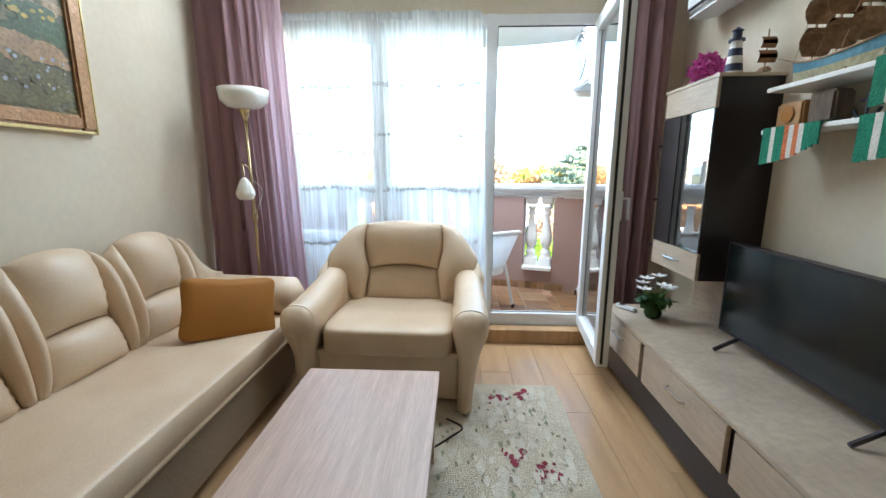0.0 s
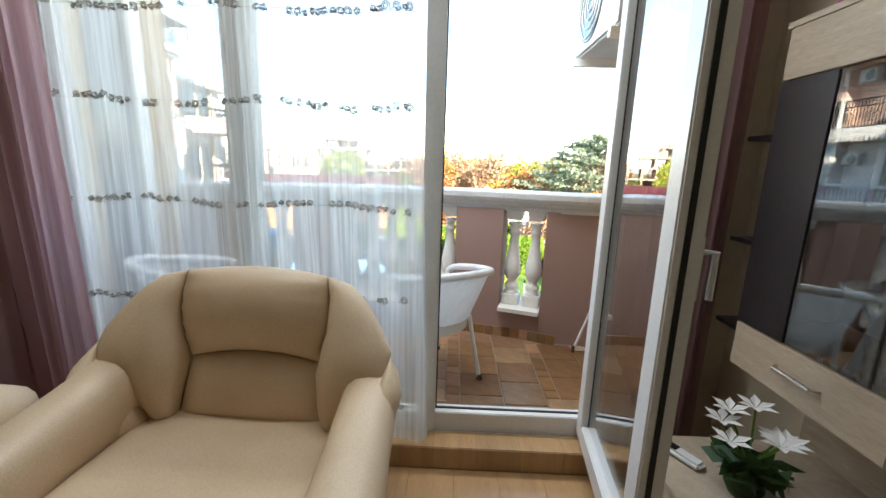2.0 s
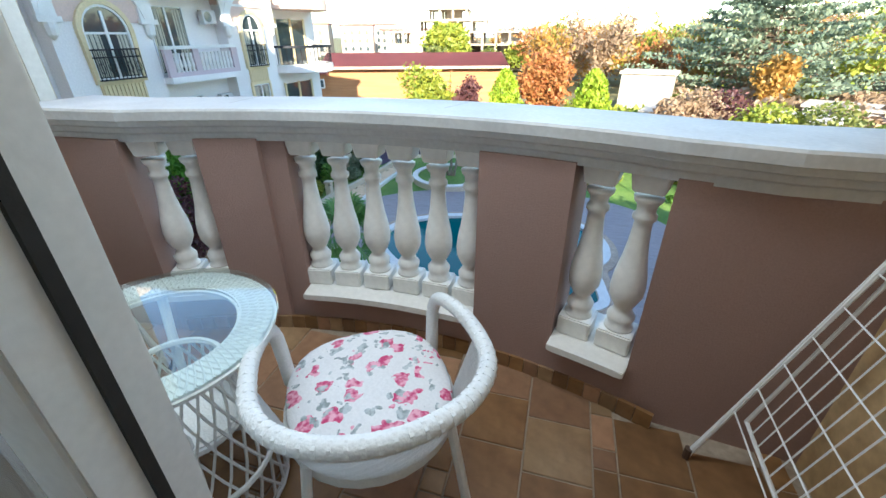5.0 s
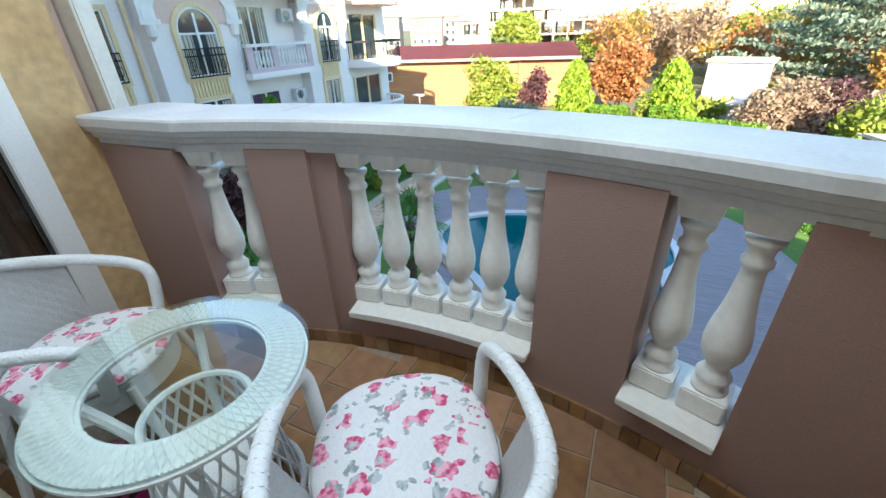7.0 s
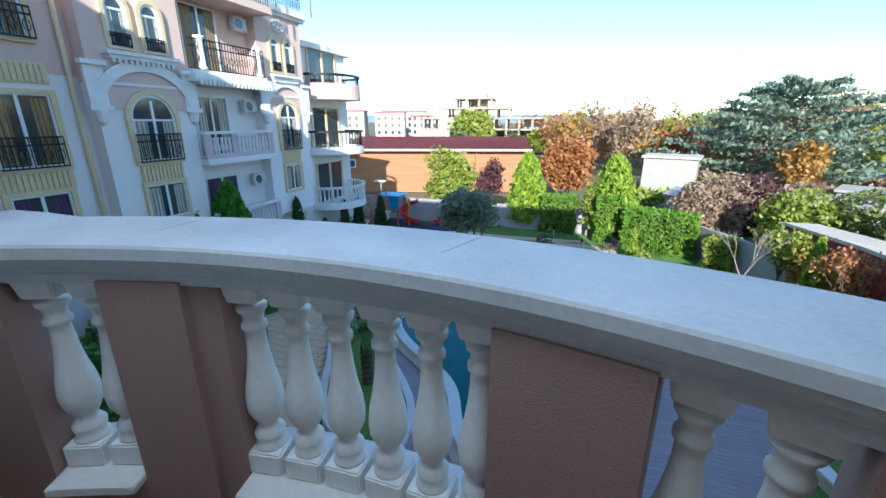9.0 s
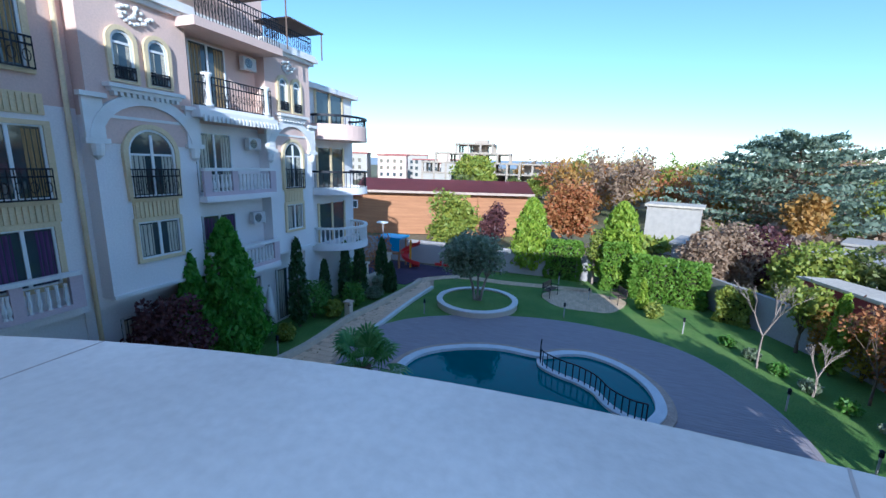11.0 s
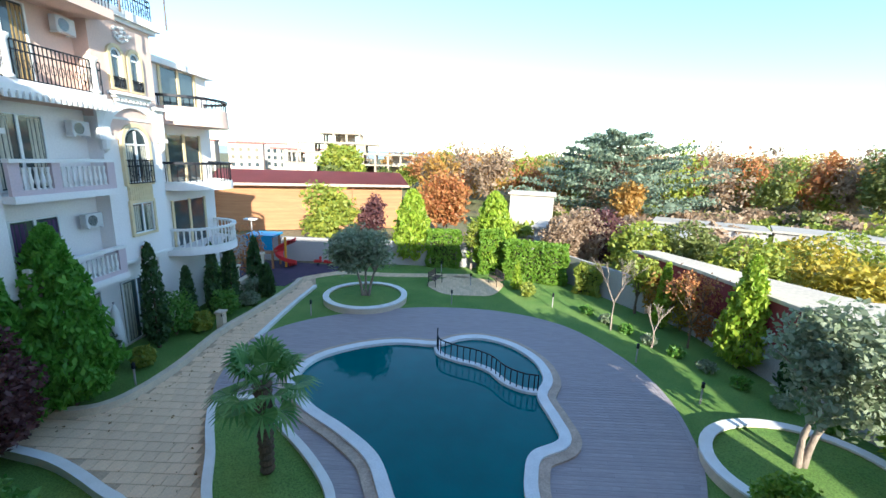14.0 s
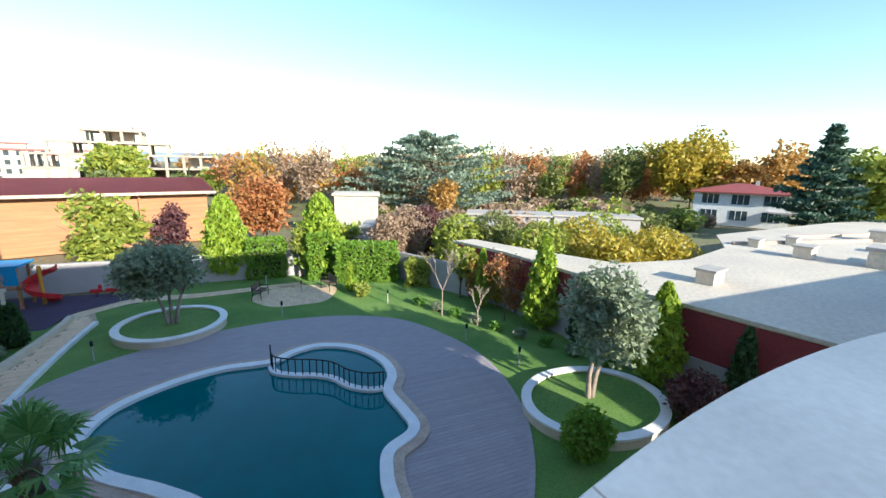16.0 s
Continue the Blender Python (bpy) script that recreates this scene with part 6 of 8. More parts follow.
part("shelf", lathe(bmesh.new(), [(0.0, 0.34), (0.15, 0.34), (0.15, 0.352), (0.0, 0.352)], 24), WICKER, tab)

POTM = mat("magenta_pot", (0.36, 0.01, 0.12), 0.35, 0.1)
POTSOIL = mat("potting_soil", (0.04, 0.028, 0.02), 0.95, 0.4, 30, 80, 0.8)
for i, (x, y, r) in enumerate(((-0.70, 3.285, 0.085), (-0.93, 3.30, 0.08))):
    t = thing("flower_pot", "magenta plastic flower pot with dark soil" if i == 0 else "magenta flower pot with wilted dark red flowers", "flower pot", "pots on the balcony", at=(x, y, FZ + 0.005))
    part("pot", lathe(bmesh.new(), [(r * 0.7, 0), (r * 0.95, 0.14), (r * 1.08, 0.15), (r * 1.08, 0.175), (r * 0.96, 0.175), (r * 0.9, 0.14)], 24), POTM, t, smooth=False)
    part("soil", lathe(bmesh.new(), [(0.0, 0.155), (r * 0.5, 0.152), (r * 0.93, 0.145)], 18), POTSOIL, t)
    if i:
        leaves("bouquet", ball(160, (0, 0, 0.24), (0.09, 0.09, 0.07), 0.2), 0.03, leaf_mat("wilted_flowers", (0.16, 0.01, 0.05), (0.30, 0.03, 0.10)), t)
        leaves("foliage", ball(60, (0.0, 0.05, 0.22), (0.07, 0.07, 0.06), 0.2), 0.03, L_LIME, t)
t = thing("potted_yucca", "small spiky green pot plant by the window", "plant", at=(-0.28, 3.24, FZ + 0.005))
part("pot", lathe(bmesh.new(), [(0.05, 0), (0.07, 0.12), (0.06, 0.12), (0.055, 0.1)], 16), POTM, t)
bm = bmesh.new()
for k in range(34):
    a, e = k * 2.4, 0.2 + (k % 7) * 0.18
    d = Vector((math.cos(a) * math.cos(e), math.sin(a) * math.cos(e), math.sin(e)))
    s = d.cross(Vector((0, 0, 1))).normalized() * 0.008
    v = [bm.verts.new(Vector((0, 0, 0.11)) + q) for q in (-s * 0.4, d * 0.09 - s, d * 0.19 + Vector((0, 0, -0.015)), d * 0.09 + s)]
    bm.faces.new(v)
part("leaf_rosette", bm, L_DARK, t)

rack = thing("drying_rack", "folded white wire clothes rack leaning on the wall", "clothes rack", at=(0, 0, 0))
ra, rb, rc, rd = Vector((0.93, 3.98, FZ + 0.01)), Vector((1.24, 4.0, 1.02)), Vector((1.24, 3.50, 1.02)), Vector((0.90, 3.48, FZ + 0.01))
part("frame", tube(bmesh.new(), [ra, rb, rc, rd], 0.010, seg=8), STEEL, rack)
ja, jb = ra.lerp(rb, 0.22) + Vector((0.06, 0, 0)), ra.lerp(rb, 0.95) + Vector((0.03, 0, 0))
jc, jd = rd.lerp(rc, 0.95) + Vector((0.03, 0, 0)), rd.lerp(rc, 0.22) + Vector((0.06, 0, 0))
part("frame", tube(bmesh.new(), [ja, jb, jc, jd], 0.008, seg=8, closed=True), STEEL, rack)
for k in range(1, 10):
    part("wire", tube(bmesh.new(), [ja.lerp(jd, k / 10), jb.lerp(jc, k / 10)], 0.003, seg=4), STEEL, rack)
for k in range(1, 7):
    part("wire", tube(bmesh.new(), [ra.lerp(rb, 0.15 + k / 9), rd.lerp(rc, 0.15 + k / 9)], 0.003, seg=4), STEEL, rack)
for p in (ra, rd):
    part("foot", lathe(bmesh.new(), [(0.012, 0), (0.013, 0.05)], 8, (p.x, p.y, p.z - 0.008)), BROWNFOOT, rack)
outdoor_unit((1.0, 3.98, 2.05), -90)

# paving of the garden path: one piece after another, the nearest ones first
PATHT = mat("sandstone_tile", (0.82, 0.60, 0.39), 0.8, 0.10, 1.5, 25, 0.12, tint=(0.72, 0.50, 0.31), rand=0.06)


def on_path(x, y):
    odd = False
    for (ax, ay), (bx, by) in zip(PATHO, PATHO[1:] + PATHO[:1]):
        if (ay > y) != (by > y) and x < ax + (y - ay) / (by - ay) * (bx - ax):
            odd = not odd
    return odd


PT = 0.36
bm = bmesh.new()
slab(bm, [(0.008, 0.02), (0.02, 0.008), (PT - 0.02, 0.008), (PT - 0.008, 0.02), (PT - 0.008, PT - 0.02), (PT - 0.02, PT - 0.008), (0.02, PT - 0.008), (0.008, PT - 0.02)], -0.02, 0.012)
path_tile = bpy.data.meshes.new("tile")
bm.to_mesh(path_tile)
bm.free()
path_tile.materials.append(PATHT)
spots = []
for j in range(68):
    for i in range(28):
        x, y = -14.2 + PT * (i + 0.5 * (j % 2)), 5.0 + PT * j
        if all(on_path(x + p, y + q) for p, q in ((0.02, 0.02), (PT - 0.02, 0.02), (PT - 0.02, PT - 0.02), (0.02, PT - 0.02))):
            spots.append((x, y))
spots.sort(key=lambda p: (p[0] + 1.2) ** 2 + (p[1] - 4.2) ** 2)
for x, y in spots[:300]:
    ob = new("tile", path_tile)
    ob.location = (x, y, GZ + 0.018)
    ob.parent = path_ob
verts, faces = [], []
for x, y in spots[300:]:
    n0 = len(verts)
    verts += [(x + v.co.x, y + v.co.y, GZ + 0.018 + v.co.z) for v in path_tile.vertices]
    faces += [[n0 + q for q in p.vertices] for p in path_tile.polygons]
if verts:
    tagged(raw("far_tiles", verts, faces, PATHT, path_ob), kind="stuff")
lr = random.Random(21)
fallen = []
while len(fallen) < 130:
    x, y = lr.uniform(-12.5, -5.5), lr.uniform(9, 24)
    if on_path(x, y) and (lr.random() < 0.35 or not on_path(x - 0.9, y + 0.2)):
        fallen.append((x, y, GZ + 0.038))
tagged(leaves("fallen_leaves", fallen, 0.07, leaf_mat("fallen_leaf", (0.22, 0.11, 0.04), (0.34, 0.19, 0.07)), None, 0.0, 1.3), "brown fallen leaves scattered on the paved path", "leaves", kind="stuff")

# ---- living room ----
LEATHER = mat("cream_leather", (0.73, 0.575, 0.40), 0.42, 0.08, 3.0, 220, 0.05, tint=(0.64, 0.475, 0.31), coat=0.08)
TAUPE = mat("taupe_fabric", (0.30, 0.22, 0.14), 0.8, 0.1, 3, 120, 0.2)
RUSTC = mat("rust_leather", (0.40, 0.17, 0.035), 0.6, 0.08, 4, 200, 0.04, spec=0.2)
TABLEW = mat("pale_oak_board", (0.58, 0.42, 0.33), 0.4, 0.10, 2.0, 14, 0.04, stretch=(14, 1, 1), tint=(0.48, 0.34, 0.26))
PALEWOOD = mat("pale_wood_front", (0.56, 0.45, 0.33), 0.45, 0.10, 3, 20, 0.04, stretch=(2, 2, 14), tint=(0.47, 0.37, 0.27))
BLACKB = mat("black_brown_board", (0.018, 0.012, 0.014), 0.35, 0.2, 5, 40, 0.05)
CHROME = mat("brushed_steel", (0.6, 0.58, 0.55), 0.25, 0.05, 8, 100, 0.02, metal=1.0)
BRASS = mat("pale_brass", (0.62, 0.50, 0.30), 0.25, 0.05, 8, 100, 0.02, metal=1.0)
SHADE = mat("opal_glass", (0.85, 0.82, 0.74), 0.25, 0.03, 4, 40, 0.0)


def chubby(name, c, s, parent, e=0.5, material=None, turn=None, label=""):
    ob = part(name, puff(bmesh.new(), (0, 0, 0), s, e), material or LEATHER, parent, label, smooth=True)
    ob.matrix_basis = pose(*c, *(turn or (0, 0, 0)))
    return ob


def pillow(name, f, parent, front, back=0.05, p=6.0, pleat=(), n=18, label=""):
    """A stuffed leather panel on the patch f(s, t): it swells by front and back and meets its neighbours in sunk seams. pleat: sides with gathered folds."""
    bm = bmesh.new()
    grids = ([], [])
    for i in range(n + 1):
        for g in grids:
            g.append([])
        for j in range(n + 1):
            s, t = (1 - math.cos(math.pi * i / n)) / 2, (1 - math.cos(math.pi * j / n)) / 2
            c = Vector(f(s, t))
            e = 1e-3
            du, dv = Vector(f(min(s + e, 1), t)) - Vector(f(max(s - e, 0), t)), Vector(f(s, min(t + e, 1))) - Vector(f(s, max(t - e, 0)))
            nrm = du.cross(dv).normalized()
            h = ((1 - abs(2 * s - 1) ** p) * (1 - abs(2 * t - 1) ** p)) ** 0.45 * (0.72 + 0.28 * (1 - (2 * s - 1) ** 2) ** 0.5 * (1 - (2 * t - 1) ** 2) ** 0.5)
            fold = sum(0.006 * math.sin((t if side in "LR" else s) * 34 + 3 * s) * math.exp(-{"L": s, "R": 1 - s, "B": t, "T": 1 - t}[side] / 0.16) * min(1, 6 * h) for side in pleat)
            rim = i in (0, n) or j in (0, n)
            a = bm.verts.new(c + nrm * (front * h + fold))
            grids[0][-1].append(a)
            grids[1][-1].append(a if rim else bm.verts.new(c - nrm * back * h))
    for i in range(n):
        for j in range(n):
            bm.faces.new((grids[0][i][j], grids[0][i + 1][j], grids[0][i + 1][j + 1], grids[0][i][j + 1]))
            bm.faces.new((grids[1][i][j], grids[1][i][j + 1], grids[1][i + 1][j + 1], grids[1][i + 1][j]))
    return part(name, bm, LEATHER, parent, label, smooth=True)


def scroll_arm(parent, x, y0, y1, z, out):
    """An armrest with a broad rolled top on a tapered foot; it runs from its front y0 to y1 and rises backwards."""
    half = [(0.03, 0.040), (0.16, 0.042), (0.27, 0.048), (0.34, 0.058), (0.395, 0.074), (0.44, 0.088), (0.485, 0.095), (0.525, 0.090), (0.555, 0.074), (0.575, 0.046), (0.582, 0.0)]
    sec = [(w, q) for q, w in half] + [(-w, q) for q, w in half[-2::-1]]
    bm = bmesh.new()
    rows = []
    for k, inset in ((-0.075, 0.2), (-0.07, 0.42), (-0.058, 0.64), (-0.04, 0.82), (-0.018, 0.94), (0.005, 0.99), (0.03, 1.0), (0.15, 1.0), (0.35, 0.97), (0.6, 0.93), (0.85, 0.9), (1.0, 0.88)):
        y = y0 + (y1 - y0) * max(k, 0) + min(k, 0)
        lift = 0.11 * max(k, 0) ** 1.3
        rows.append([bm.verts.new((x + out * (0.03 * (1 - max(k, 0)) * min(1, q * 2)) + w * inset, y - (0.045 * math.sin(min(1, max(0, (q - 0.25) / 0.3)) * math.pi / 2) if k < 0.1 else 0), (q if inset >= 0.9 or q < 0.3 else 0.47 + (q - 0.47) * inset) + lift * min(1, q * 2) + (z - 0.475))) for w, q in sec])
    m = len(sec)
    for a, b in zip(rows, rows[1:]):
        for j in range(m):
            bm.faces.new((a[j], a[(j + 1) % m], b[(j + 1) % m], b[j]))
    bm.faces.new(rows[0][::-1])
    bm.faces.new(rows[-1])
    a = part("armrest", bm, LEATHER, parent, smooth=True)
    line = [v for v in sec if v[1] > 0.05]
    part("piping", tube(bmesh.new(), [(x + out * 0.03 * min(1, q * 2) + w * 0.95, y0 - 0.004 - 0.045 * math.sin(min(1, max(0, (q - 0.25) / 0.3)) * math.pi / 2), q + (z - 0.475) + (0.002 if q > 0.5 else 0)) for w, q in line], 0.003, seg=6), LEATHER, a)
    return a


# armchair; it faces -y
ac = thing("armchair", "cream leather armchair with rolled arms and a worn seat", "armchair", at=(-0.63, 1.98, 0), turn=-2)
part("base", boxes((-0.40, 0.40, 0.02, 0.78, 0.03, 0.30)), LEATHER, ac, bevel=0.02)
part("front_band", boxes((-0.385, 0.385, -0.005, 0.03, 0.275, 0.315)), LEATHER, ac, bevel=0.01)
chubby("seat_cushion", (0, 0.30, 0.37), (0.365, 0.345, 0.085), ac, 0.28)


def chair_back(u, v):
    """The armchair's back: u across from -1 to 1, v up from the seat to the rolled top."""
    a = abs(u)
    crest = 0.945 - 0.09 * a * a - 0.20 * max(0, a - 0.60) ** 1.6 / 0.4 ** 1.6
    return (0.52 * u - 0.06 * u * (1 - v), 0.575 - 0.26 * a ** 3 * (1 - 0.35 * v) + 0.07 * v, 0.40 + (crest - 0.40) * v)


def chair_seam(v):
    """How far out the seam beside the middle cushions runs, at the height v."""
    return 0.47 * (1.24 - 0.24 * v / 0.44) if v < 0.44 else 0.47 * (1 + 0.10 * math.sin(math.pi * (v - 0.44) / 0.56))


pillow("headrest", lambda s, t: chair_back((2 * s - 1) * chair_seam(0.44 + 0.56 * t), 0.44 + 0.56 * t + 0.03 * (1 - t) * math.sin(math.pi * s)), ac, 0.105, 0.09, 2.8, pleat="LR")
pillow("lumbar_cushion", lambda s, t: chair_back((2 * s - 1) * chair_seam(0.44 * t), 0.44 * t + 0.03 * t * math.sin(math.pi * s)), ac, 0.09, 0.05, 3.0)
for sd in (-1, 1):
    def wing(s, t, sd=sd):
        s = s if sd > 0 else 1 - s
        inner, outer = chair_seam(t), 0.66 + 0.27 * min(1, t / 0.75) ** 0.8
        return chair_back(sd * (inner + (outer - inner) * s), t)

    def bolster(s, t, sd=sd):
        s = s if sd > 0 else 1 - s
        inner = 0.66 + 0.27 * min(1, t / 0.75) ** 0.8
        x, y, z = chair_back(sd * (inner + (1.0 - inner) * s), t * 0.97)
        return (x + sd * 0.01 * s, y - 0.07 * s * (1 - 0.6 * t), z - 0.03 * s * t)
    pillow("wing", wing, ac, 0.09, 0.09, 2.4, pleat="L" if sd > 0 else "R")
    pillow("bolster", bolster, ac, 0.065, 0.05, 2.4)
    scroll_arm(ac, 0.42 * sd, -0.02, 0.56, 0.475, sd)
part("back_panel", boxes((-0.36, 0.36, 0.66, 0.76, 0.05, 0.70)), LEATHER, ac, bevel=0.03)

# sofa along the west wall; it faces +x
so = thing("sofa", "long cream leather sofa with tufted back cushions", "sofa", at=(0, 0, 0))
part("base", boxes((-2.02, -1.24, -1.2, 2.24, 0.04, 0.30)), TAUPE, so, "taupe fabric sofa base", bevel=0.015)
part("seat_edge", boxes((-1.98, -1.215, -1.2, 2.24, 0.29, 0.325)), LEATHER, so, bevel=0.012)
chubby("seat_cushion", (-1.60, 0.50, 0.375), (0.385, 1.73, 0.062), so, 0.16)


def sofa_back(y, v, c):
    """The sofa's back: y along the wall, v up; c: the middle of the module, whose crest stands highest."""
    d = abs(y - c)
    crest = 0.95 - 1.1 * d * d
    return (-1.80 - 0.10 * v + 0.4 * d * d * (1 - v), y, 0.42 + (crest - 0.42) * v)


for c in (-0.92, -0.44, 0.04, 0.52, 1.0, 1.48, 1.96):
    pillow("head_cushion", lambda s, t, c=c: sofa_back(c - 0.165 + 0.33 * s, 0.40 + 0.60 * t, c), so, 0.105, 0.08, 2.6, pleat="LR")
    pillow("lumbar_cushion", lambda s, t, c=c: sofa_back(c + (-0.165 + 0.33 * s) * (1.2 - 0.2 * t), 0.40 * t, c), so, 0.09, 0.05, 2.8, pleat="LRB")
    for sd in (-1, 1):
        def crescent(s, t, c=c, sd=sd):
            inner = 0.165 * (1.2 - 0.2 * min(1, t / 0.40))
            k = s if sd > 0 else 1 - s
            return sofa_back(c + sd * (inner + (0.24 - inner) * k), t * (1 - 0.04 * k), c)
        pillow("side_cushion", crescent, so, 0.085, 0.08, 2.4, pleat="B")


def sofa_end(s, t):
    crest = 0.885 - 0.24 * s * s * (3 - 2 * s)
    return (-1.83 - 0.06 * t + 0.16 * s * s, 2.20 + 0.18 * s, 0.42 + (crest - 0.42) * t)


pillow("end_cushion", sofa_end, so, 0.08, 0.08)
bm = bmesh.new()
rows = []
for i in range(15):
    k = i / 14
    rr = 0.125 * (1 - 0.6 * max(0, (k - 0.94) / 0.06) ** 2) * (0.9 + 0.1 * k)
    rows.append([bm.verts.new((-1.98 + 0.78 * k, 2.30 + rr * 1.05 * math.cos(2 * math.pi * j / 18), 0.545 - 0.03 * k + rr * 0.92 * math.sin(2 * math.pi * j / 18))) for j in range(18)])
for a, b in zip(rows, rows[1:]):
    for j in range(18):
        bm.faces.new((a[j], a[(j + 1) % 18], b[(j + 1) % 18], b[j]))
bm.faces.new(rows[0])
bm.faces.new(rows[-1][::-1])
part("armrest", bm, LEATHER, so, smooth=True)
part("side_panel", boxes((-2.0, -1.24, 2.24, 2.36, 0.04, 0.48)), LEATHER, so, bevel=0.02)
cu = tagged(part("cushion", puff(bmesh.new(), (0, 0, 0), (0.21, 0.05, 0.15), 0.22), RUSTC, None, smooth=True), "rust brown leather cushion leaning on the sofa", "cushion")
for v in cu.data.vertices:
    k = (abs(v.co.x) / 0.21) * (abs(v.co.z) / 0.15)
    v.co.y *= 1 - 0.75 * max(abs(v.co.x) / 0.21, abs(v.co.z) / 0.15) ** 3
    v.co.x *= 1 + 0.08 * k
    v.co.z *= 1 + 0.08 * k
cu.matrix_basis = pose(-1.43, 1.92, 0.565, -24, 7, 34)

# coffee table
ct = thing("coffee_table", "low rectangular coffee table with a pale oak top", "table", at=(0, 0, 0))
part("tabletop", boxes((-0.90, -0.325, 0.45, 1.605, 0.375, 0.405)), TABLEW, ct, bevel=0.003)
for x, y in ((-0.88, 0.47), (-0.88, 1.52), (-0.405, 0.47), (-0.405, 1.52)):
    part("leg", boxes((x, x + 0.06, y, y + 0.06, 0.0, 0.375)), PALEWOOD, ct, bevel=0.003)
part("apron", boxes((-0.36, -0.345, 0.53, 1.52, 0.28, 0.375), (-0.865, -0.85, 0.53, 1.52, 0.28, 0.375), (-0.82, -0.405, 1.545, 1.56, 0.28, 0.375)), BLACKB, ct)
part("shelf", boxes((-0.85, -0.36, 0.53, 1.545, 0.12, 0.138)), PALEWOOD, ct)

# rug
RUGM = mat("cream_rug", (0.68, 0.59, 0.44), 0.95, 0.15, 9, 160, 0.8, tint=(0.60, 0.51, 0.37))
rug = thing("rug", "cream floral rug with worn relief pattern", "rug")
part("pile", boxes((-1.0, 0.33, -0.3, 2.22, 0.0, 0.010)), RUGM, rug, bevel=0.004)
rnd = random.Random(9)
RUGC = [mat("rug_brown", (0.36, 0.29, 0.19), 0.95, 0.3, 20, 150, 0.5), mat("rug_white", (0.66, 0.59, 0.46), 0.95, 0.1, 20, 150, 0.5), mat("rug_red", (0.30, 0.04, 0.06), 0.95, 0.3, 40, 150, 0.5), mat("rug_green", (0.34, 0.34, 0.21), 0.95, 0.3, 20, 150, 0.5)]
for ci, cnt, rad in ((1, 300, 0.035), (0, 120, 0.016), (3, 90, 0.016), (2, 60, 0.016)):
    bm = bmesh.new()
    for k in range(cnt):
        cx, cy = rnd.uniform(-0.35, 0.28), rnd.uniform(0.0, 2.16)
        if ci == 2:
            cx, cy = ((0.02, 1.58), (0.15, 1.5), (-0.02, 2.05), (0.12, 2.1), (0.2, 1.15))[k % 5]
            cx, cy = cx + rnd.uniform(-0.05, 0.05), cy + rnd.uniform(-0.05, 0.05)
        a, rr, z = rnd.uniform(0, 6.3), rad * rnd.uniform(0.5, 1.3), 0.0115 + 0.0006 * ci + 0.0000065 * k
        m = 7
        vs = [bm.verts.new((cx + rr * (1 + 0.2 * math.sin(j * 2 + a)) * math.cos(a + j * 6.283 / m) * (0.5 if ci != 2 else 1), cy + rr * (1 + 0.4 * math.cos(j * 3)) * math.sin(a + j * 6.283 / m), z)) for j in range(m)]
        bm.faces.new(vs)
    tagged(part("pattern", bm, RUGC[ci], rug), kind="stuff")

# floor lamp
fl = thing("floor_lamp", "pale brass floor lamp with a white bowl and a reading arm", "floor lamp", at=(-1.605, 2.60, 0))
part("base", lathe(bmesh.new(), [(0.13, 0), (0.13, 0.015), (0.03, 0.03)], 28), BRASS, fl)
part("pole", tube(bmesh.new(), [(0, 0, 0.02), (0.0, 0, 0.9), (-0.01, 0, 1.62)], 0.011, seg=10), BRASS, fl, smooth=True)
part("socket", lathe(bmesh.new(), [(0.012, 1.58), (0.03, 1.63), (0.05, 1.66)], 16, (-0.01, 0, 0)), BRASS, fl)
part("shade", lathe(bmesh.new(), [(0.03, 1.645), (0.10, 1.66), (0.14, 1.695), (0.152, 1.765), (0.145, 1.765), (0.132, 1.70), (0.09, 1.67), (0.02, 1.655)], 32, (-0.01, 0, 0)), SHADE, fl, "white opal bowl shade", smooth=True)
arm = part("reading_arm", tube(bmesh.new(), curve_points([(0, 0, 1.15), (0.01, -0.03, 1.26), (0.0, -0.10, 1.31), (0.03, -0.16, 1.29), (0.045, -0.18, 1.22)], 5), 0.007, seg=8), BRASS, fl, smooth=True)
part("small_shade", lathe(bmesh.new(), [(0.010, 0.0), (0.022, -0.015), (0.042, -0.05), (0.055, -0.085), (0.056, -0.105), (0.044, -0.13), (0.034, -0.136), (0.046, -0.105)], 20, (0.045, -0.18, 1.225)), SHADE, arm, "white glass reading shade", smooth=True)
part("switch", lathe(bmesh.new(), [(0.015, 0.93), (0.02, 0.95), (0.02, 0.99), (0.015, 1.01)], 12), BRASS, fl)
part("cable", tube(bmesh.new(), curve_points([(0.012, 0, 1.0), (0.05, 0.0, 1.08), (0.06, 0, 1.15), (0.01, 0, 1.2)], 4), 0.003, seg=5), UPVC, fl)

# drapes
DRAPE = sheer_mat("mauve_drape", (0.52, 0.35, 0.36), 1.14)
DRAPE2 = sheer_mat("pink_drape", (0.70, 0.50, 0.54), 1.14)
SHEER = sheer_mat("white_sheer", (0.86, 0.88, 0.88), 0.62)


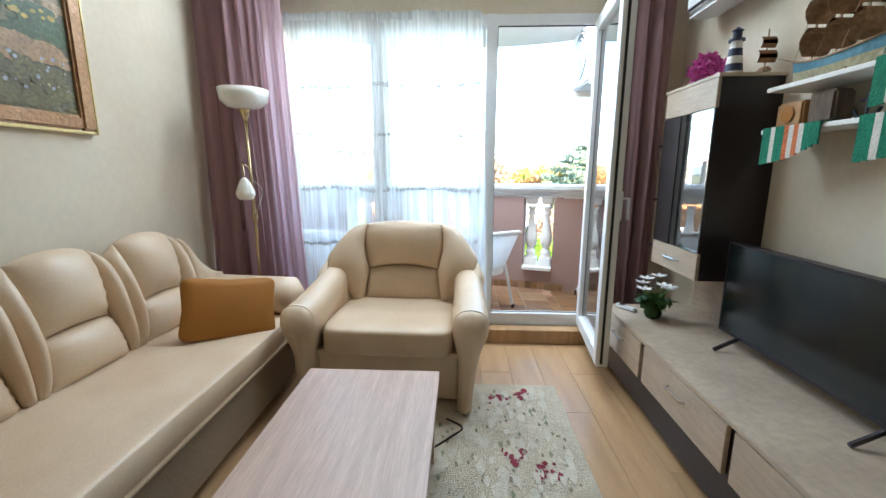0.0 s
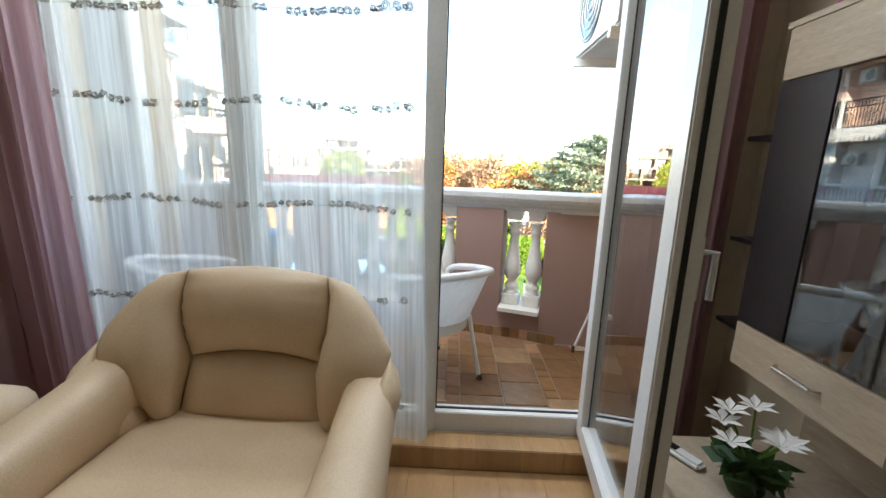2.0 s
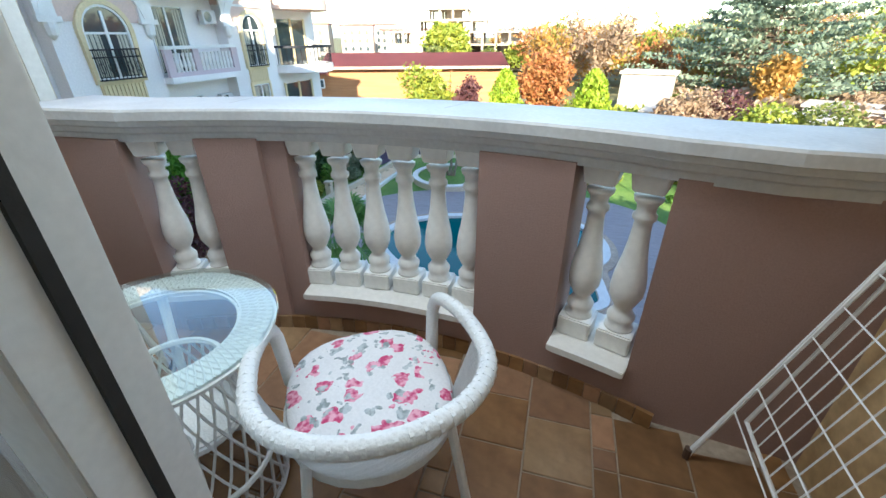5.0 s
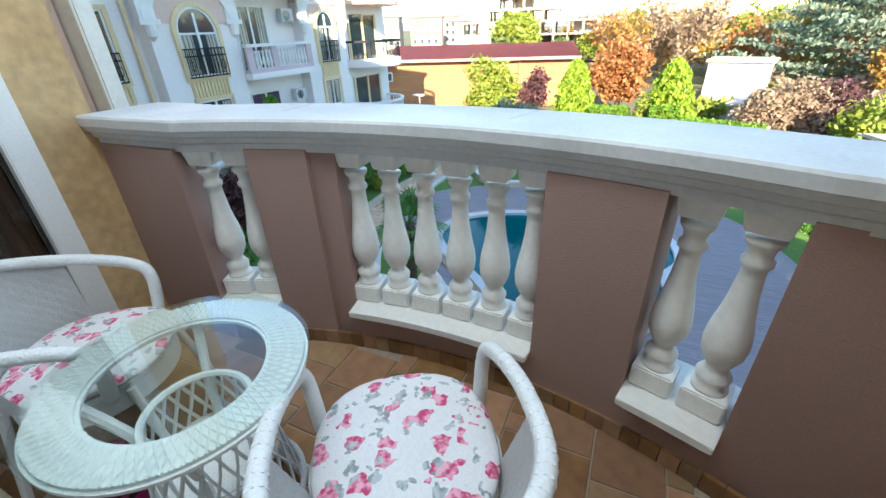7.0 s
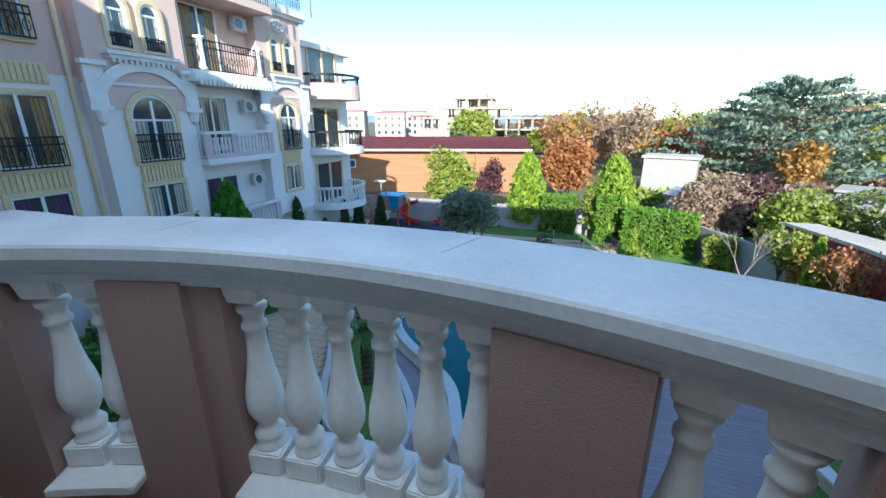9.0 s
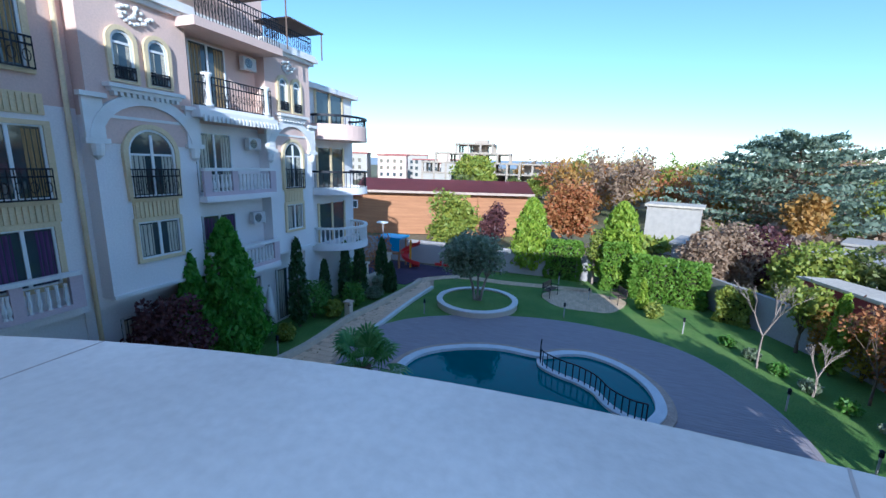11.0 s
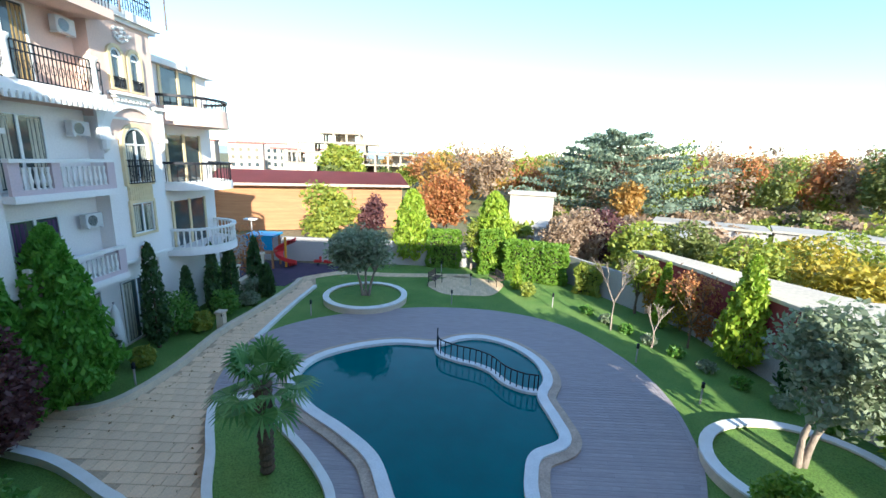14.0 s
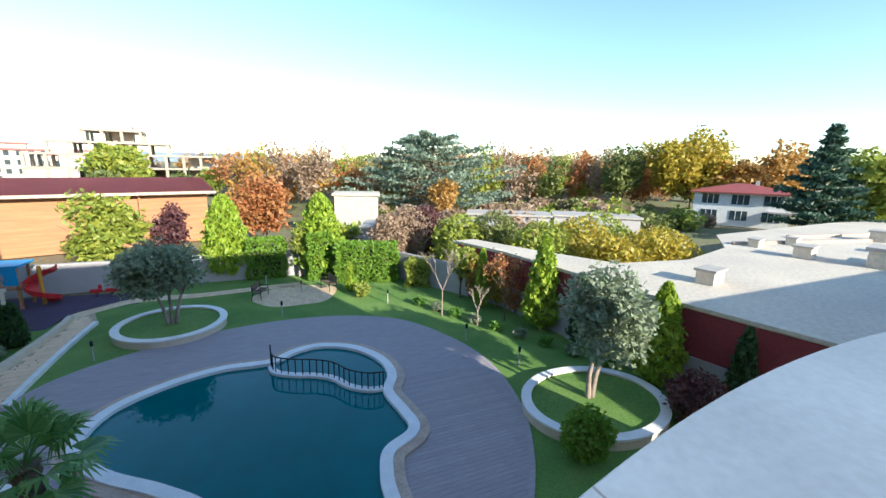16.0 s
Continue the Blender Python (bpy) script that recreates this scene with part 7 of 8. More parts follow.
def drape(name, label, x0, x1, xb0, xb1, y, z0, z1, folds, depth, material, thick=0.0, cat="curtain", wild=0.6):
    """A hanging cloth that narrows from the rail (x0 to x1) to its foot (xb0 to xb1), in even but not equal folds."""
    bm = bmesh.new()
    n, m = folds * 10, 16
    rnd = random.Random(int(abs(x0) * 100))
    ph = [rnd.uniform(0.75, 1.25) for _ in range(folds + 1)]
    rows = []
    for j in range(m + 1):
        k = j / m
        row = []
        for i in range(n + 1):
            s = i / n
            f = min(int(s * folds), folds)
            d = depth * ph[f] * (0.75 + 0.35 * k)
            g = s * folds + wild * (0.55 * math.sin(s * 9.1 + 1.3) + 0.4 * math.sin(s * 23.7 + k * 0.9))
            xx = (x0 + (x1 - x0) * s) * (1 - k) + (xb0 + (xb1 - xb0) * s) * k
            row.append(bm.verts.new((xx + 0.25 * d * math.sin(g * 4 * math.pi), y + d * math.sin(g * 2 * math.pi) + wild * d * 0.7 * math.sin(g * 2.7 + 2 * k) + 0.012 * math.sin(k * 3 + s * folds), z1 - (z1 - z0) * k)))
        rows.append(row)
    for a, b in zip(rows, rows[1:]):
        for i in range(n):
            bm.faces.new((a[i], a[i + 1], b[i + 1], b[i]))
    if thick:
        bmesh.ops.solidify(bm, geom=bm.faces[:], thickness=thick)
    t = thing(name, label, cat)
    part("cloth", bm, material, t, smooth=True)
    part("heading_tape", boxes((min(x0, x1) + 0.02, max(x0, x1) - 0.02, y - 0.004, y + 0.003, z1 - 0.05, z1 - 0.005)), material, t)
    for k in range(folds):
        part("hook", tube(bmesh.new(), [(x0 + (x1 - x0) * (k + 0.5) / folds, y, z1 - 0.03), (x0 + (x1 - x0) * (k + 0.5) / folds, y, z1 + 0.006)], 0.003, seg=5), UPVC, t)
    return t


left_drape = drape("drape", "heavy mauve drape hanging beside the window", -1.99, -1.58, -1.97, -1.46, 2.74, 0.04, 2.6, 6, 0.05, DRAPE)
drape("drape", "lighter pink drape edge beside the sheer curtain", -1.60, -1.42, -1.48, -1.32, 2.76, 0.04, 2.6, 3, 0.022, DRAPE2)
drape("drape", "heavy mauve drape behind the open door", 0.80, 1.12, 0.80, 1.10, 2.86, 0.04, 2.6, 5, 0.03, DRAPE)
sheer = drape("sheer_curtain", "white sheer curtain with embroidered bands over the window", -1.50, -0.115, -1.47, -0.02, 2.87, 0.115, 2.3, 15, 0.018, SHEER, 0.0, wild=1.0)
THREAD = mat("grey_thread", (0.42, 0.40, 0.36), 0.9, 0.3, 30, 100, 0.2)
for z in (1.83, 1.51, 1.14, 0.76, 0.30):
    rnd = random.Random(int(z * 100))
    band_ob = part("embroidered_band", boxes((-1.46, -0.10, 2.8365, 2.838, z - 0.0004, z + 0.0004)), THREAD, sheer, "row of grey embroidered curls")
    x = -1.44
    while x < -0.12:
        r = rnd.uniform(0.010, 0.017)
        zz = z + 0.012 * math.sin(x * 9 + z * 5) + rnd.uniform(-0.006, 0.006)
        turns = np.linspace(0, 2 * math.pi * 1.8, 16)
        tilt = rnd.uniform(0, 6.3)
        bm = tube(bmesh.new(), [(x + r * (1 - a / 15) * math.cos(a + tilt), 2.832 + 0.006 * math.sin(a * 3), zz + r * (1 - a / 15) * math.sin(a + tilt)) for a in turns], 0.0022, seg=4)
        for q in range(3):
            tube(bm, [(x + r * math.cos(tilt + q * 2), 2.834, zz - 0.004), (x + r * 1.2 * math.cos(tilt + q * 2 + 0.5), 2.834, zz - r * rnd.uniform(0.7, 1.2))], 0.0016, 0.001, 4)
        part("curl", bm, THREAD, band_ob)
        x += r * 2 + (rnd.uniform(-0.006, 0.008) if rnd.random() < 0.86 else rnd.uniform(0.03, 0.07))
rod = tagged(part("curtain_rail", boxes((-2.01, XR - 0.02, 2.68, 2.92, 2.585, CEIL)), UPVC), "white curtain rail under the ceiling", "curtain rail")

# painting on the west wall
pic = thing("painting", "landscape painting in a gilt wooden frame", "painting", at=(XL + 0.004, 0, 0))
GILT = mat("gilt_frame", (0.46, 0.27, 0.13), 0.45, 0.2, 12, 60, 0.3, metal=0.2, tint=(0.36, 0.19, 0.08))
LIP = mat("pale_gold_edge", (0.72, 0.55, 0.24), 0.35, 0.1, 12, 60, 0.1, metal=0.4)
part("frame", boxes((0, 0.036, 1.835, 1.905, 1.445, 2.185), (0, 0.036, 0.865, 1.835, 1.445, 1.51), (0, 0.036, 0.865, 1.835, 2.12, 2.185), (0, 0.036, 0.785, 0.865, 1.445, 2.185)), GILT, pic, bevel=0.01)
part("outer_edge", boxes((0, 0.03, 1.906, 1.92, 1.43, 2.2), (0, 0.03, 0.784, 1.906, 1.43, 1.444), (0, 0.03, 0.784, 1.906, 2.186, 2.2), (0, 0.03, 0.77, 0.784, 1.43, 2.2)), LIP, pic, "pale gold outer edge", bevel=0.004)
PAINT = mat("painted_landscape", (0.16, 0.14, 0.06), 0.5, 0.3, 9, 40, 0.4, tint=(0.09, 0.085, 0.05))
part("canvas", boxes((0, 0.015, 0.85, 1.845, 1.50, 2.13)), PAINT, pic)
rnd = random.Random(12)
layer = 0
for nm, c, ys, zs, cnt, sz, asp in (("painted_roof", (0.20, 0.23, 0.31), (0.88, 1.45), (1.93, 2.11), 90, 0.06, 2.2), ("painted_house", (0.42, 0.30, 0.16), (1.30, 1.82), (1.92, 2.11), 110, 0.05, 1.6), ("painted_cornice", (0.52, 0.44, 0.28), (1.38, 1.82), (2.005, 2.02), 40, 0.03, 3.0),
                                ("painted_window", (0.15, 0.10, 0.07), (1.40, 1.80), (2.04, 2.09), 16, 0.018, 0.5), ("painted_bush", (0.08, 0.12, 0.045), (0.88, 1.82), (1.80, 1.92), 190, 0.05, 1.4), ("painted_blossom", (0.46, 0.33, 0.06), (0.90, 1.80), (1.87, 1.93), 34, 0.028, 1.2),
                                ("painted_bank", (0.40, 0.25, 0.12), (0.88, 1.82), (1.71, 1.78), 150, 0.05, 2.6), ("painted_meadow", (0.15, 0.13, 0.05), (0.88, 1.82), (1.52, 1.71), 160, 0.05, 1.5), ("painted_flowers", (0.40, 0.40, 0.44), (0.90, 1.80), (1.58, 1.73), 46, 0.022, 0.8), ("painted_light", (0.46, 0.38, 0.18), (0.90, 1.80), (1.60, 1.74), 40, 0.014, 0.9)):
    bm = bmesh.new()
    for k in range(cnt):
        y, z, s = rnd.uniform(*ys), rnd.uniform(*zs), sz * rnd.uniform(0.5, 1.2)
        tilt, layer = rnd.uniform(-0.5, 0.3), layer + 1
        vs = [bm.verts.new((0.0155 + 0.000004 * layer, y + s * 0.5 * (asp * math.cos(q) * math.cos(tilt) - math.sin(q) * math.sin(tilt)), z + s * 0.4 * (asp * math.cos(q) * math.sin(tilt) + math.sin(q) * math.cos(tilt)))) for q in np.linspace(0, 2 * math.pi, 9)[:-1]]
        if all(0.853 < v.co.y < 1.842 and 1.503 < v.co.z < 2.127 for v in vs):
            bm.faces.new(vs)
        else:
            bmesh.ops.delete(bm, geom=vs, context="VERTS")
    tagged(part("brush_strokes", bm, mat(nm, c, 0.5, 0.3, 20, 60, 0.2), pic), kind="stuff")

# wall cabinet on the east wall
wc = thing("wall_cabinet", "wall cabinet with a glass door, black sides and pale wood fronts", "cabinet", at=(0, 0, 0))
CX = 0.99
for y in (2.05, 2.523):
    part("side_panel", boxes((CX, XR, y, y + 0.017, 0.71, 1.71)), BLACKB, wc, "black side panel")
for z in (0.71, 0.85, 1.56, 1.693):
    part("board", boxes((CX, XR - 0.014, 2.068, 2.522, z, z + 0.014)), BLACKB, wc)
part("back_panel", boxes((XR - 0.012, XR - 0.001, 2.068, 2.522, 0.712, 1.708)), BLACKB, wc)
part("top_panel", boxes((CX - 0.018, CX - 0.001, 2.05, 2.54, 1.572, 1.71)), PALEWOOD, wc, "pale wood panel", bevel=0.002)
dw = part("drawer_front", boxes((CX - 0.018, CX - 0.001, 2.05, 2.54, 0.71, 0.85)), PALEWOOD, wc, "pale wood drawer front", bevel=0.002)
part("handle", tube(bmesh.new(), [(CX - 0.018, 2.22, 0.785), (CX - 0.036, 2.23, 0.785), (CX - 0.036, 2.35, 0.785), (CX - 0.018, 2.36, 0.785)], 0.006, seg=8), CHROME, dw, "steel bow handle")
dr = part("door", boxes((CX - 0.018, CX - 0.001, 2.36, 2.54, 0.855, 1.568), (CX - 0.018, CX - 0.001, 2.05, 2.058, 0.855, 1.568)), BLACKB, wc, "black door with a glass strip")
pn = part("pane", boxes((CX - 0.014, CX - 0.008, 2.058, 2.36, 0.855, 1.568)), glass_mat("cabinet_glass", (0.8, 0.82, 0.82), 5.0), dr, "clear glass")
part("glass_shelf", boxes((CX + 0.02, XR - 0.02, 2.07, 2.52, 1.20, 1.208)), GLASS, wc)
part("top_edge", boxes((CX - 0.02, XR, 2.04, 2.55, 1.711, 1.727)), PALEWOOD, wc)
for i, (y, z) in enumerate(((2.14, 0.863), (2.24, 0.863), (2.12, 1.209), (2.22, 1.209), (2.31, 1.209))):
    t = thing("wine_glass", "clear stemmed glass on the cabinet shelf", "glass", "glasses in the cabinet", at=(1.13, y, z))
    part("bowl", lathe(bmesh.new(), [(0.03, 0), (0.004, 0.006), (0.004, 0.06), (0.03, 0.09), (0.034, 0.13), (0.03, 0.15)], 16), GLASS, t)
ws = thing("open_shelf", "narrow black open shelves beside the cabinet", "shelf")
for z in (0.78, 1.08, 1.42):
    part("board", boxes((1.04, XR, 2.56, 2.74, z, z + 0.015)), BLACKB, ws)
t = thing("ornament", "small dark round vase on the open shelf", "vase", at=(1.12, 2.65, 1.095))
part("body", lathe(bmesh.new(), [(0.025, 0), (0.05, 0.04), (0.045, 0.08), (0.02, 0.1)], 18), BLACKB, t, smooth=True)
# on top of it
t = thing("artificial_flowers", "bunch of magenta artificial flowers on the cabinet", "flowers", at=(1.12, 2.43, 1.728))
leaves("petals", ball(300, (0, 0, 0.10), (0.075, 0.095, 0.07), 0.5), 0.028, leaf_mat("magenta_petals", (0.50, 0.04, 0.26), (0.62, 0.14, 0.40)), t)
part("vase", lathe(bmesh.new(), [(0.03, 0), (0.04, 0.03), (0.03, 0.07)], 14), BLACKB, t)
t = thing("model_lighthouse", "small model lighthouse with navy and white bands", "ornament", at=(1.13, 2.21, 1.728))
NAVY = mat("navy_paint", (0.03, 0.04, 0.09), 0.5)
for k in range(5):
    r0, r1 = 0.045 - 0.004 * k, 0.045 - 0.004 * (k + 1)
    part("band", lathe(bmesh.new(), [(r0, 0.036 * k), (r1, 0.036 * (k + 1))], 18), NAVY if k % 2 else WHITE, t)
part("gallery", lathe(bmesh.new(), [(0.036, 0.18), (0.036, 0.19), (0.02, 0.19), (0.02, 0.225), (0.026, 0.23), (0.0, 0.25)], 16), NAVY, t)

t = thing("model_boat", "small brown wooden model boat with two sails", "ornament", at=(1.20, 2.09, 1.728))
BOATW = mat("boat_wood", (0.38, 0.22, 0.11), 0.6, 0.2, 20, 60, 0.2)
part("hull", boxes((-0.02, 0.02, -0.03, 0.03, 0.0, 0.03)), BOATW, t, bevel=0.009)
part("mast", tube(bmesh.new(), [(0, 0, 0.03), (0, 0, 0.20)], 0.003, seg=6), BOATW, t)
for z, w, h in ((0.05, 0.042, 0.055), (0.115, 0.034, 0.05)):
    bm = bmesh.new()
    vs = [[bm.verts.new((w * (2 * p - 1), -0.006 - 0.014 * math.sin(math.pi * q), z + h * q)) for p in (0, 0.5, 1)] for q in (0, 0.33, 0.67, 1)]
    for a, b in zip(vs, vs[1:]):
        for j in range(2):
            bm.faces.new((a[j], a[j + 1], b[j + 1], b[j]))
    bmesh.ops.solidify(bm, geom=bm.faces[:], thickness=0.002)
    part("sail", bm, BOATW, t)

# wall shelves with things on them
for y0, y1, z in ((1.0, 1.89, 1.605), (1.0, 1.89, 1.43)):
    s = thing("wall_shelf", "thin white wall shelf", "shelf", "wall shelves", at=(0, 0, 0))
    part("board", boxes((1.09, XR, y0, y1, z, z + 0.018)), WHITE, s, bevel=0.002)
sh = thing("model_ship", "wooden model sailing ship with a blue hull", "model ship", at=(1.18, 1.68, 1.624))
sh.scale = (0.78, 0.78, 0.78)
SHIPW = mat("brown_sailcloth", (0.40, 0.26, 0.15), 0.8, 0.25, 10, 60, 0.2)
bm = bmesh.new()
rows = []
for i in range(13):
    k = i / 12 * 2 - 1
    w = 0.045 * (1 - abs(k) ** 2.6) + 0.003
    sheer_z = 0.095 + 0.04 * k * k
    rows.append([bm.verts.new(p) for p in ((-w, 0.26 * k, sheer_z), (-w * 0.8, 0.25 * k, 0.05 + 0.02 * k * k), (0, 0.23 * k, 0.012), (w * 0.8, 0.25 * k, 0.05 + 0.02 * k * k), (w, 0.26 * k, sheer_z))])
for a, b in zip(rows, rows[1:]):
    for j in range(5):
        bm.faces.new((a[j], a[(j + 1) % 5], b[(j + 1) % 5], b[j]))
bm.faces.new(rows[0])
bm.faces.new(rows[-1][::-1])
part("hull", bm, mat("blue_hull", (0.10, 0.26, 0.34), 0.5, 0.2, 12, 40, 0.1), sh)
bm = bmesh.new()
rows = []
for i in range(13):
    k = i / 12 * 2 - 1
    w = 0.047 * (1 - abs(k) ** 2.6) + 0.004
    rows.append([bm.verts.new(p) for p in ((-w * 0.86, 0.252 * k, 0.056 + 0.02 * k * k), (-w * 0.5, 0.24 * k, 0.026 + 0.01 * k * k), (0, 0.232 * k, 0.008), (w * 0.5, 0.24 * k, 0.026 + 0.01 * k * k), (w * 0.86, 0.252 * k, 0.056 + 0.02 * k * k))])
for a, b in zip(rows, rows[1:]):
    for j in range(5):
        bm.faces.new((a[j], a[(j + 1) % 5], b[(j + 1) % 5], b[j]))
part("lower_hull", bm, mat("pale_hull", (0.50, 0.46, 0.28), 0.5, 0.2, 12, 40, 0.1), sh, "pale yellow lower hull")
part("gunwale", tube(bmesh.new(), [(-0.047 * (1 - abs(k) ** 2.6) - 0.004, 0.26 * k, 0.098 + 0.04 * k * k) for k in np.linspace(-1, 1, 13)], 0.006, seg=5), SHIPW, sh, "brown gunwale")
part("stand", boxes((-0.03, 0.03, -0.10, -0.08, 0, 0.03), (-0.03, 0.03, 0.08, 0.10, 0, 0.03)), SHIPW, sh)
for y in (-0.14, 0.0, 0.14):
    mast = part("mast", tube(bmesh.new(), [(0, y, 0.08), (0, y, 0.50)], 0.005, 0.003, 6), SHIPW, sh)
    for z, w, h in ((0.13, 0.085, 0.14), (0.285, 0.078, 0.125), (0.42, 0.062, 0.09)):
        bm = bmesh.new()
        vs = [[bm.verts.new((w * (2 * p - 1) * (1 - 0.35 * abs(2 * q - 0.9) ** 2), y - 0.012 - 0.035 * math.sin(math.pi * q) * math.sin(math.pi * p), z + h * q)) for p in (0, 0.25, 0.5, 0.75, 1)] for q in (0, 0.25, 0.5, 0.75, 1)]
        for a, b in zip(vs, vs[1:]):
            for j in range(4):
                bm.faces.new((a[j], a[j + 1], b[j + 1], b[j]))
        bmesh.ops.solidify(bm, geom=bm.faces[:], thickness=0.003)
        part("sail", bm, SHIPW, mast, "brown square sail")
part("bowsprit", tube(bmesh.new(), [(0, 0.24, 0.13), (0, 0.40, 0.19)], 0.005, 0.002, 6), SHIPW, sh)
bm = bmesh.new()
for y in (-0.14, 0.0, 0.14):
    for s in (-1, 1):
        tube(bm, [(0, y, 0.49), (0.04 * s, y + 0.07, 0.10)], 0.0015, seg=3)
part("rigging", bm, SHIPW, sh)

STRIPES = [mat("green_cloth", (0.015, 0.20, 0.11), 0.9, 0.2, 20, 120, 0.4), mat("orange_cloth", (0.60, 0.16, 0.05), 0.9, 0.2, 20, 120, 0.4), mat("white_cloth", (0.65, 0.62, 0.55), 0.9, 0.1, 20, 120, 0.4)]
for y0, y1, z in ((1.57, 1.86, 1.449), (1.10, 1.42, 1.449), (1.10, 1.40, 1.624)):
    t = thing("striped_runner", "green runner with orange and white stripes hanging over the shelf", "cloth", "cloths on the shelves", at=(0, 0, 0))
    cols = (0, 0, 0, 2, 1, 2, 1, 0, 0, 2, 0, 0)
    w = (y1 - y0) / len(cols)
    for k, c in enumerate(cols):
        a, b = y0 + w * k, y0 + w * (k + 1)
        drop = 0.13 - 0.05 * abs(k - 5.5) / 5.5 * (1 if k < 6 else -0.4)
        part("stripe", boxes((1.083, 1.22, a, b, z, z + 0.004), (1.078, 1.083, a, b, z - drop, z + 0.004)), STRIPES[c], t)
t = thing("carved_box", "small carved wooden box with a round emblem on the shelf", "box", at=(1.17, 1.80, 1.454))
part("body", boxes((-0.04, 0.04, -0.07, 0.07, 0, 0.10)), mat("honey_wood", (0.42, 0.22, 0.07), 0.5, 0.2, 8, 40, 0.1), t, bevel=0.008)
part("emblem", lathe(bmesh.new(), [(0.0, 0.0), (0.03, 0.0), (0.034, 0.006), (0.0, 0.008)], 18), RUSTC, t).matrix_basis = pose(-0.04, 0, 0.05, 0, -90, 0)
t = thing("carved_box", "dark wooden box on the shelf", "box", at=(1.18, 1.66, 1.454))
part("body", boxes((-0.04, 0.04, -0.06, 0.06, 0, 0.12)), BARK, t, bevel=0.01)
t = thing("anchor_ornament", "small dark metal anchor ornament", "ornament", at=(1.17, 1.50, 1.449))
part("anchor", tube(bmesh.new(), curve_points([(0, -0.05, 0.035), (0, -0.03, 0.01), (0, 0, 0.006), (0, 0.03, 0.01), (0, 0.05, 0.035)], 4), 0.006, seg=6), IRON, t)
part("shank", tube(bmesh.new(), [(0, 0, 0.006), (0, 0, 0.085)], 0.005, seg=6), IRON, t)
part("stock", tube(bmesh.new(), [(0, -0.03, 0.065), (0, 0.03, 0.065)], 0.004, seg=6), IRON, t)

# media unit, television and small things
mu = thing("media_unit", "low pale wood media unit with dark sides", "cabinet", at=(0, 0, 0))
MX = 0.70
part("top", boxes((MX, XR, -0.2, 2.55, 0.40, 0.42)), PALEWOOD, mu, bevel=0.002)
part("carcass", boxes((MX + 0.02, XR, -0.2, 2.55, 0.04, 0.40)), BLACKB, mu)
part("plinth", boxes((MX + 0.05, XR, -0.18, 2.53, 0, 0.04)), BLACKB, mu)
for a, b in ((1.98, 2.54), (1.28, 1.94), (0.5, 1.24)):
    f = part("drawer_front", boxes((MX, MX + 0.018, a, b, 0.20, 0.395)), PALEWOOD, mu, "pale wood drawer front", bevel=0.002)
    part("handle", tube(bmesh.new(), [(MX, (a + b) / 2 - 0.07, 0.32), (MX - 0.018, (a + b) / 2 - 0.06, 0.32), (MX - 0.018, (a + b) / 2 + 0.06, 0.32), (MX, (a + b) / 2 + 0.07, 0.32)], 0.006, seg=8), CHROME, f, "steel bow handle")
part("back_panel", boxes((XR - 0.018, XR, 1.98, 2.55, 0.42, 0.70)), PALEWOOD, mu, "pale wood back panel")
tv = thing("television", "large black flat television on a stand", "television", at=(1.10, 1.49, 0.42), turn=0)
SCREEN = mat("black_screen", (0.008, 0.012, 0.012), 0.16, 0.05, 2, 10, 0.0, spec=0.5)
part("screen", boxes((-0.012, -0.008, -0.49, 0.49, 0.075, 0.50)), SCREEN, tv)
part("casing", boxes((-0.008, 0.03, -0.50, 0.50, 0.06, 0.51), (-0.014, -0.008, -0.50, -0.49, 0.06, 0.51), (-0.014, -0.008, 0.49, 0.50, 0.06, 0.51), (-0.014, -0.008, -0.49, 0.49, 0.06, 0.075), (-0.014, -0.008, -0.49, 0.49, 0.50, 0.51)), BLACKB, tv)
for s in (-0.35, 0.35):
    part("foot", tube(bmesh.new(), [(-0.12, s, 0.008), (0.0, s, 0.07), (0.12, s, 0.008)], 0.010, seg=6), BLACKB, tv)
t = thing("vase_of_lilies", "white artificial lilies in a small green vase", "flowers", at=(0.90, 2.30, 0.42))
part("vase", lathe(bmesh.new(), [(0.035, 0), (0.05, 0.03), (0.03, 0.09), (0.038, 0.11)], 18), L_DARK, t, smooth=True)
bm = bmesh.new()
for k in range(7):
    a = k * 2.4
    top = Vector((0.07 * math.cos(a), 0.08 * math.sin(a), 0.17 + 0.02 * (k % 4)))
    tube(bm, [(0, 0, 0.09), top], 0.003, seg=5)
part("stem", bm, L_GREEN, t)
bm = bmesh.new()
for k in range(7):
    a = k * 2.4
    top = Vector((0.07 * math.cos(a), 0.08 * math.sin(a), 0.17 + 0.02 * (k % 4)))
    for j in range(6):
        f = j * 1.047
        d = Vector((math.cos(f), math.sin(f), 0.45)).normalized()
        s = d.cross(Vector((0, 0, 1))).normalized() * 0.013
        bm.faces.new([bm.verts.new(top + q) for q in (Vector(), d * 0.03 + s, d * 0.06 + Vector((0, 0, -0.008)), d * 0.03 - s)])
part("blossoms", bm, WHITE, t, "white lily blossoms")
leaves("foliage", ball(60, (0, 0, 0.10), (0.07, 0.09, 0.03), 0.4), 0.05, L_DARK, t)
t = thing("cordless_phone", "white cordless handset lying on the media unit", "telephone", at=(0.80, 2.44, 0.421), turn=30)
part("body", boxes((-0.022, 0.022, -0.07, 0.07, 0, 0.022)), UPVC, t, bevel=0.008)
part("display", boxes((-0.014, 0.014, 0.01, 0.045, 0.0222, 0.024)), BLACKB, t)
t = thing("wall_air_conditioner", "white indoor air conditioner high on the wall", "air conditioner", at=(0, 0, 0))
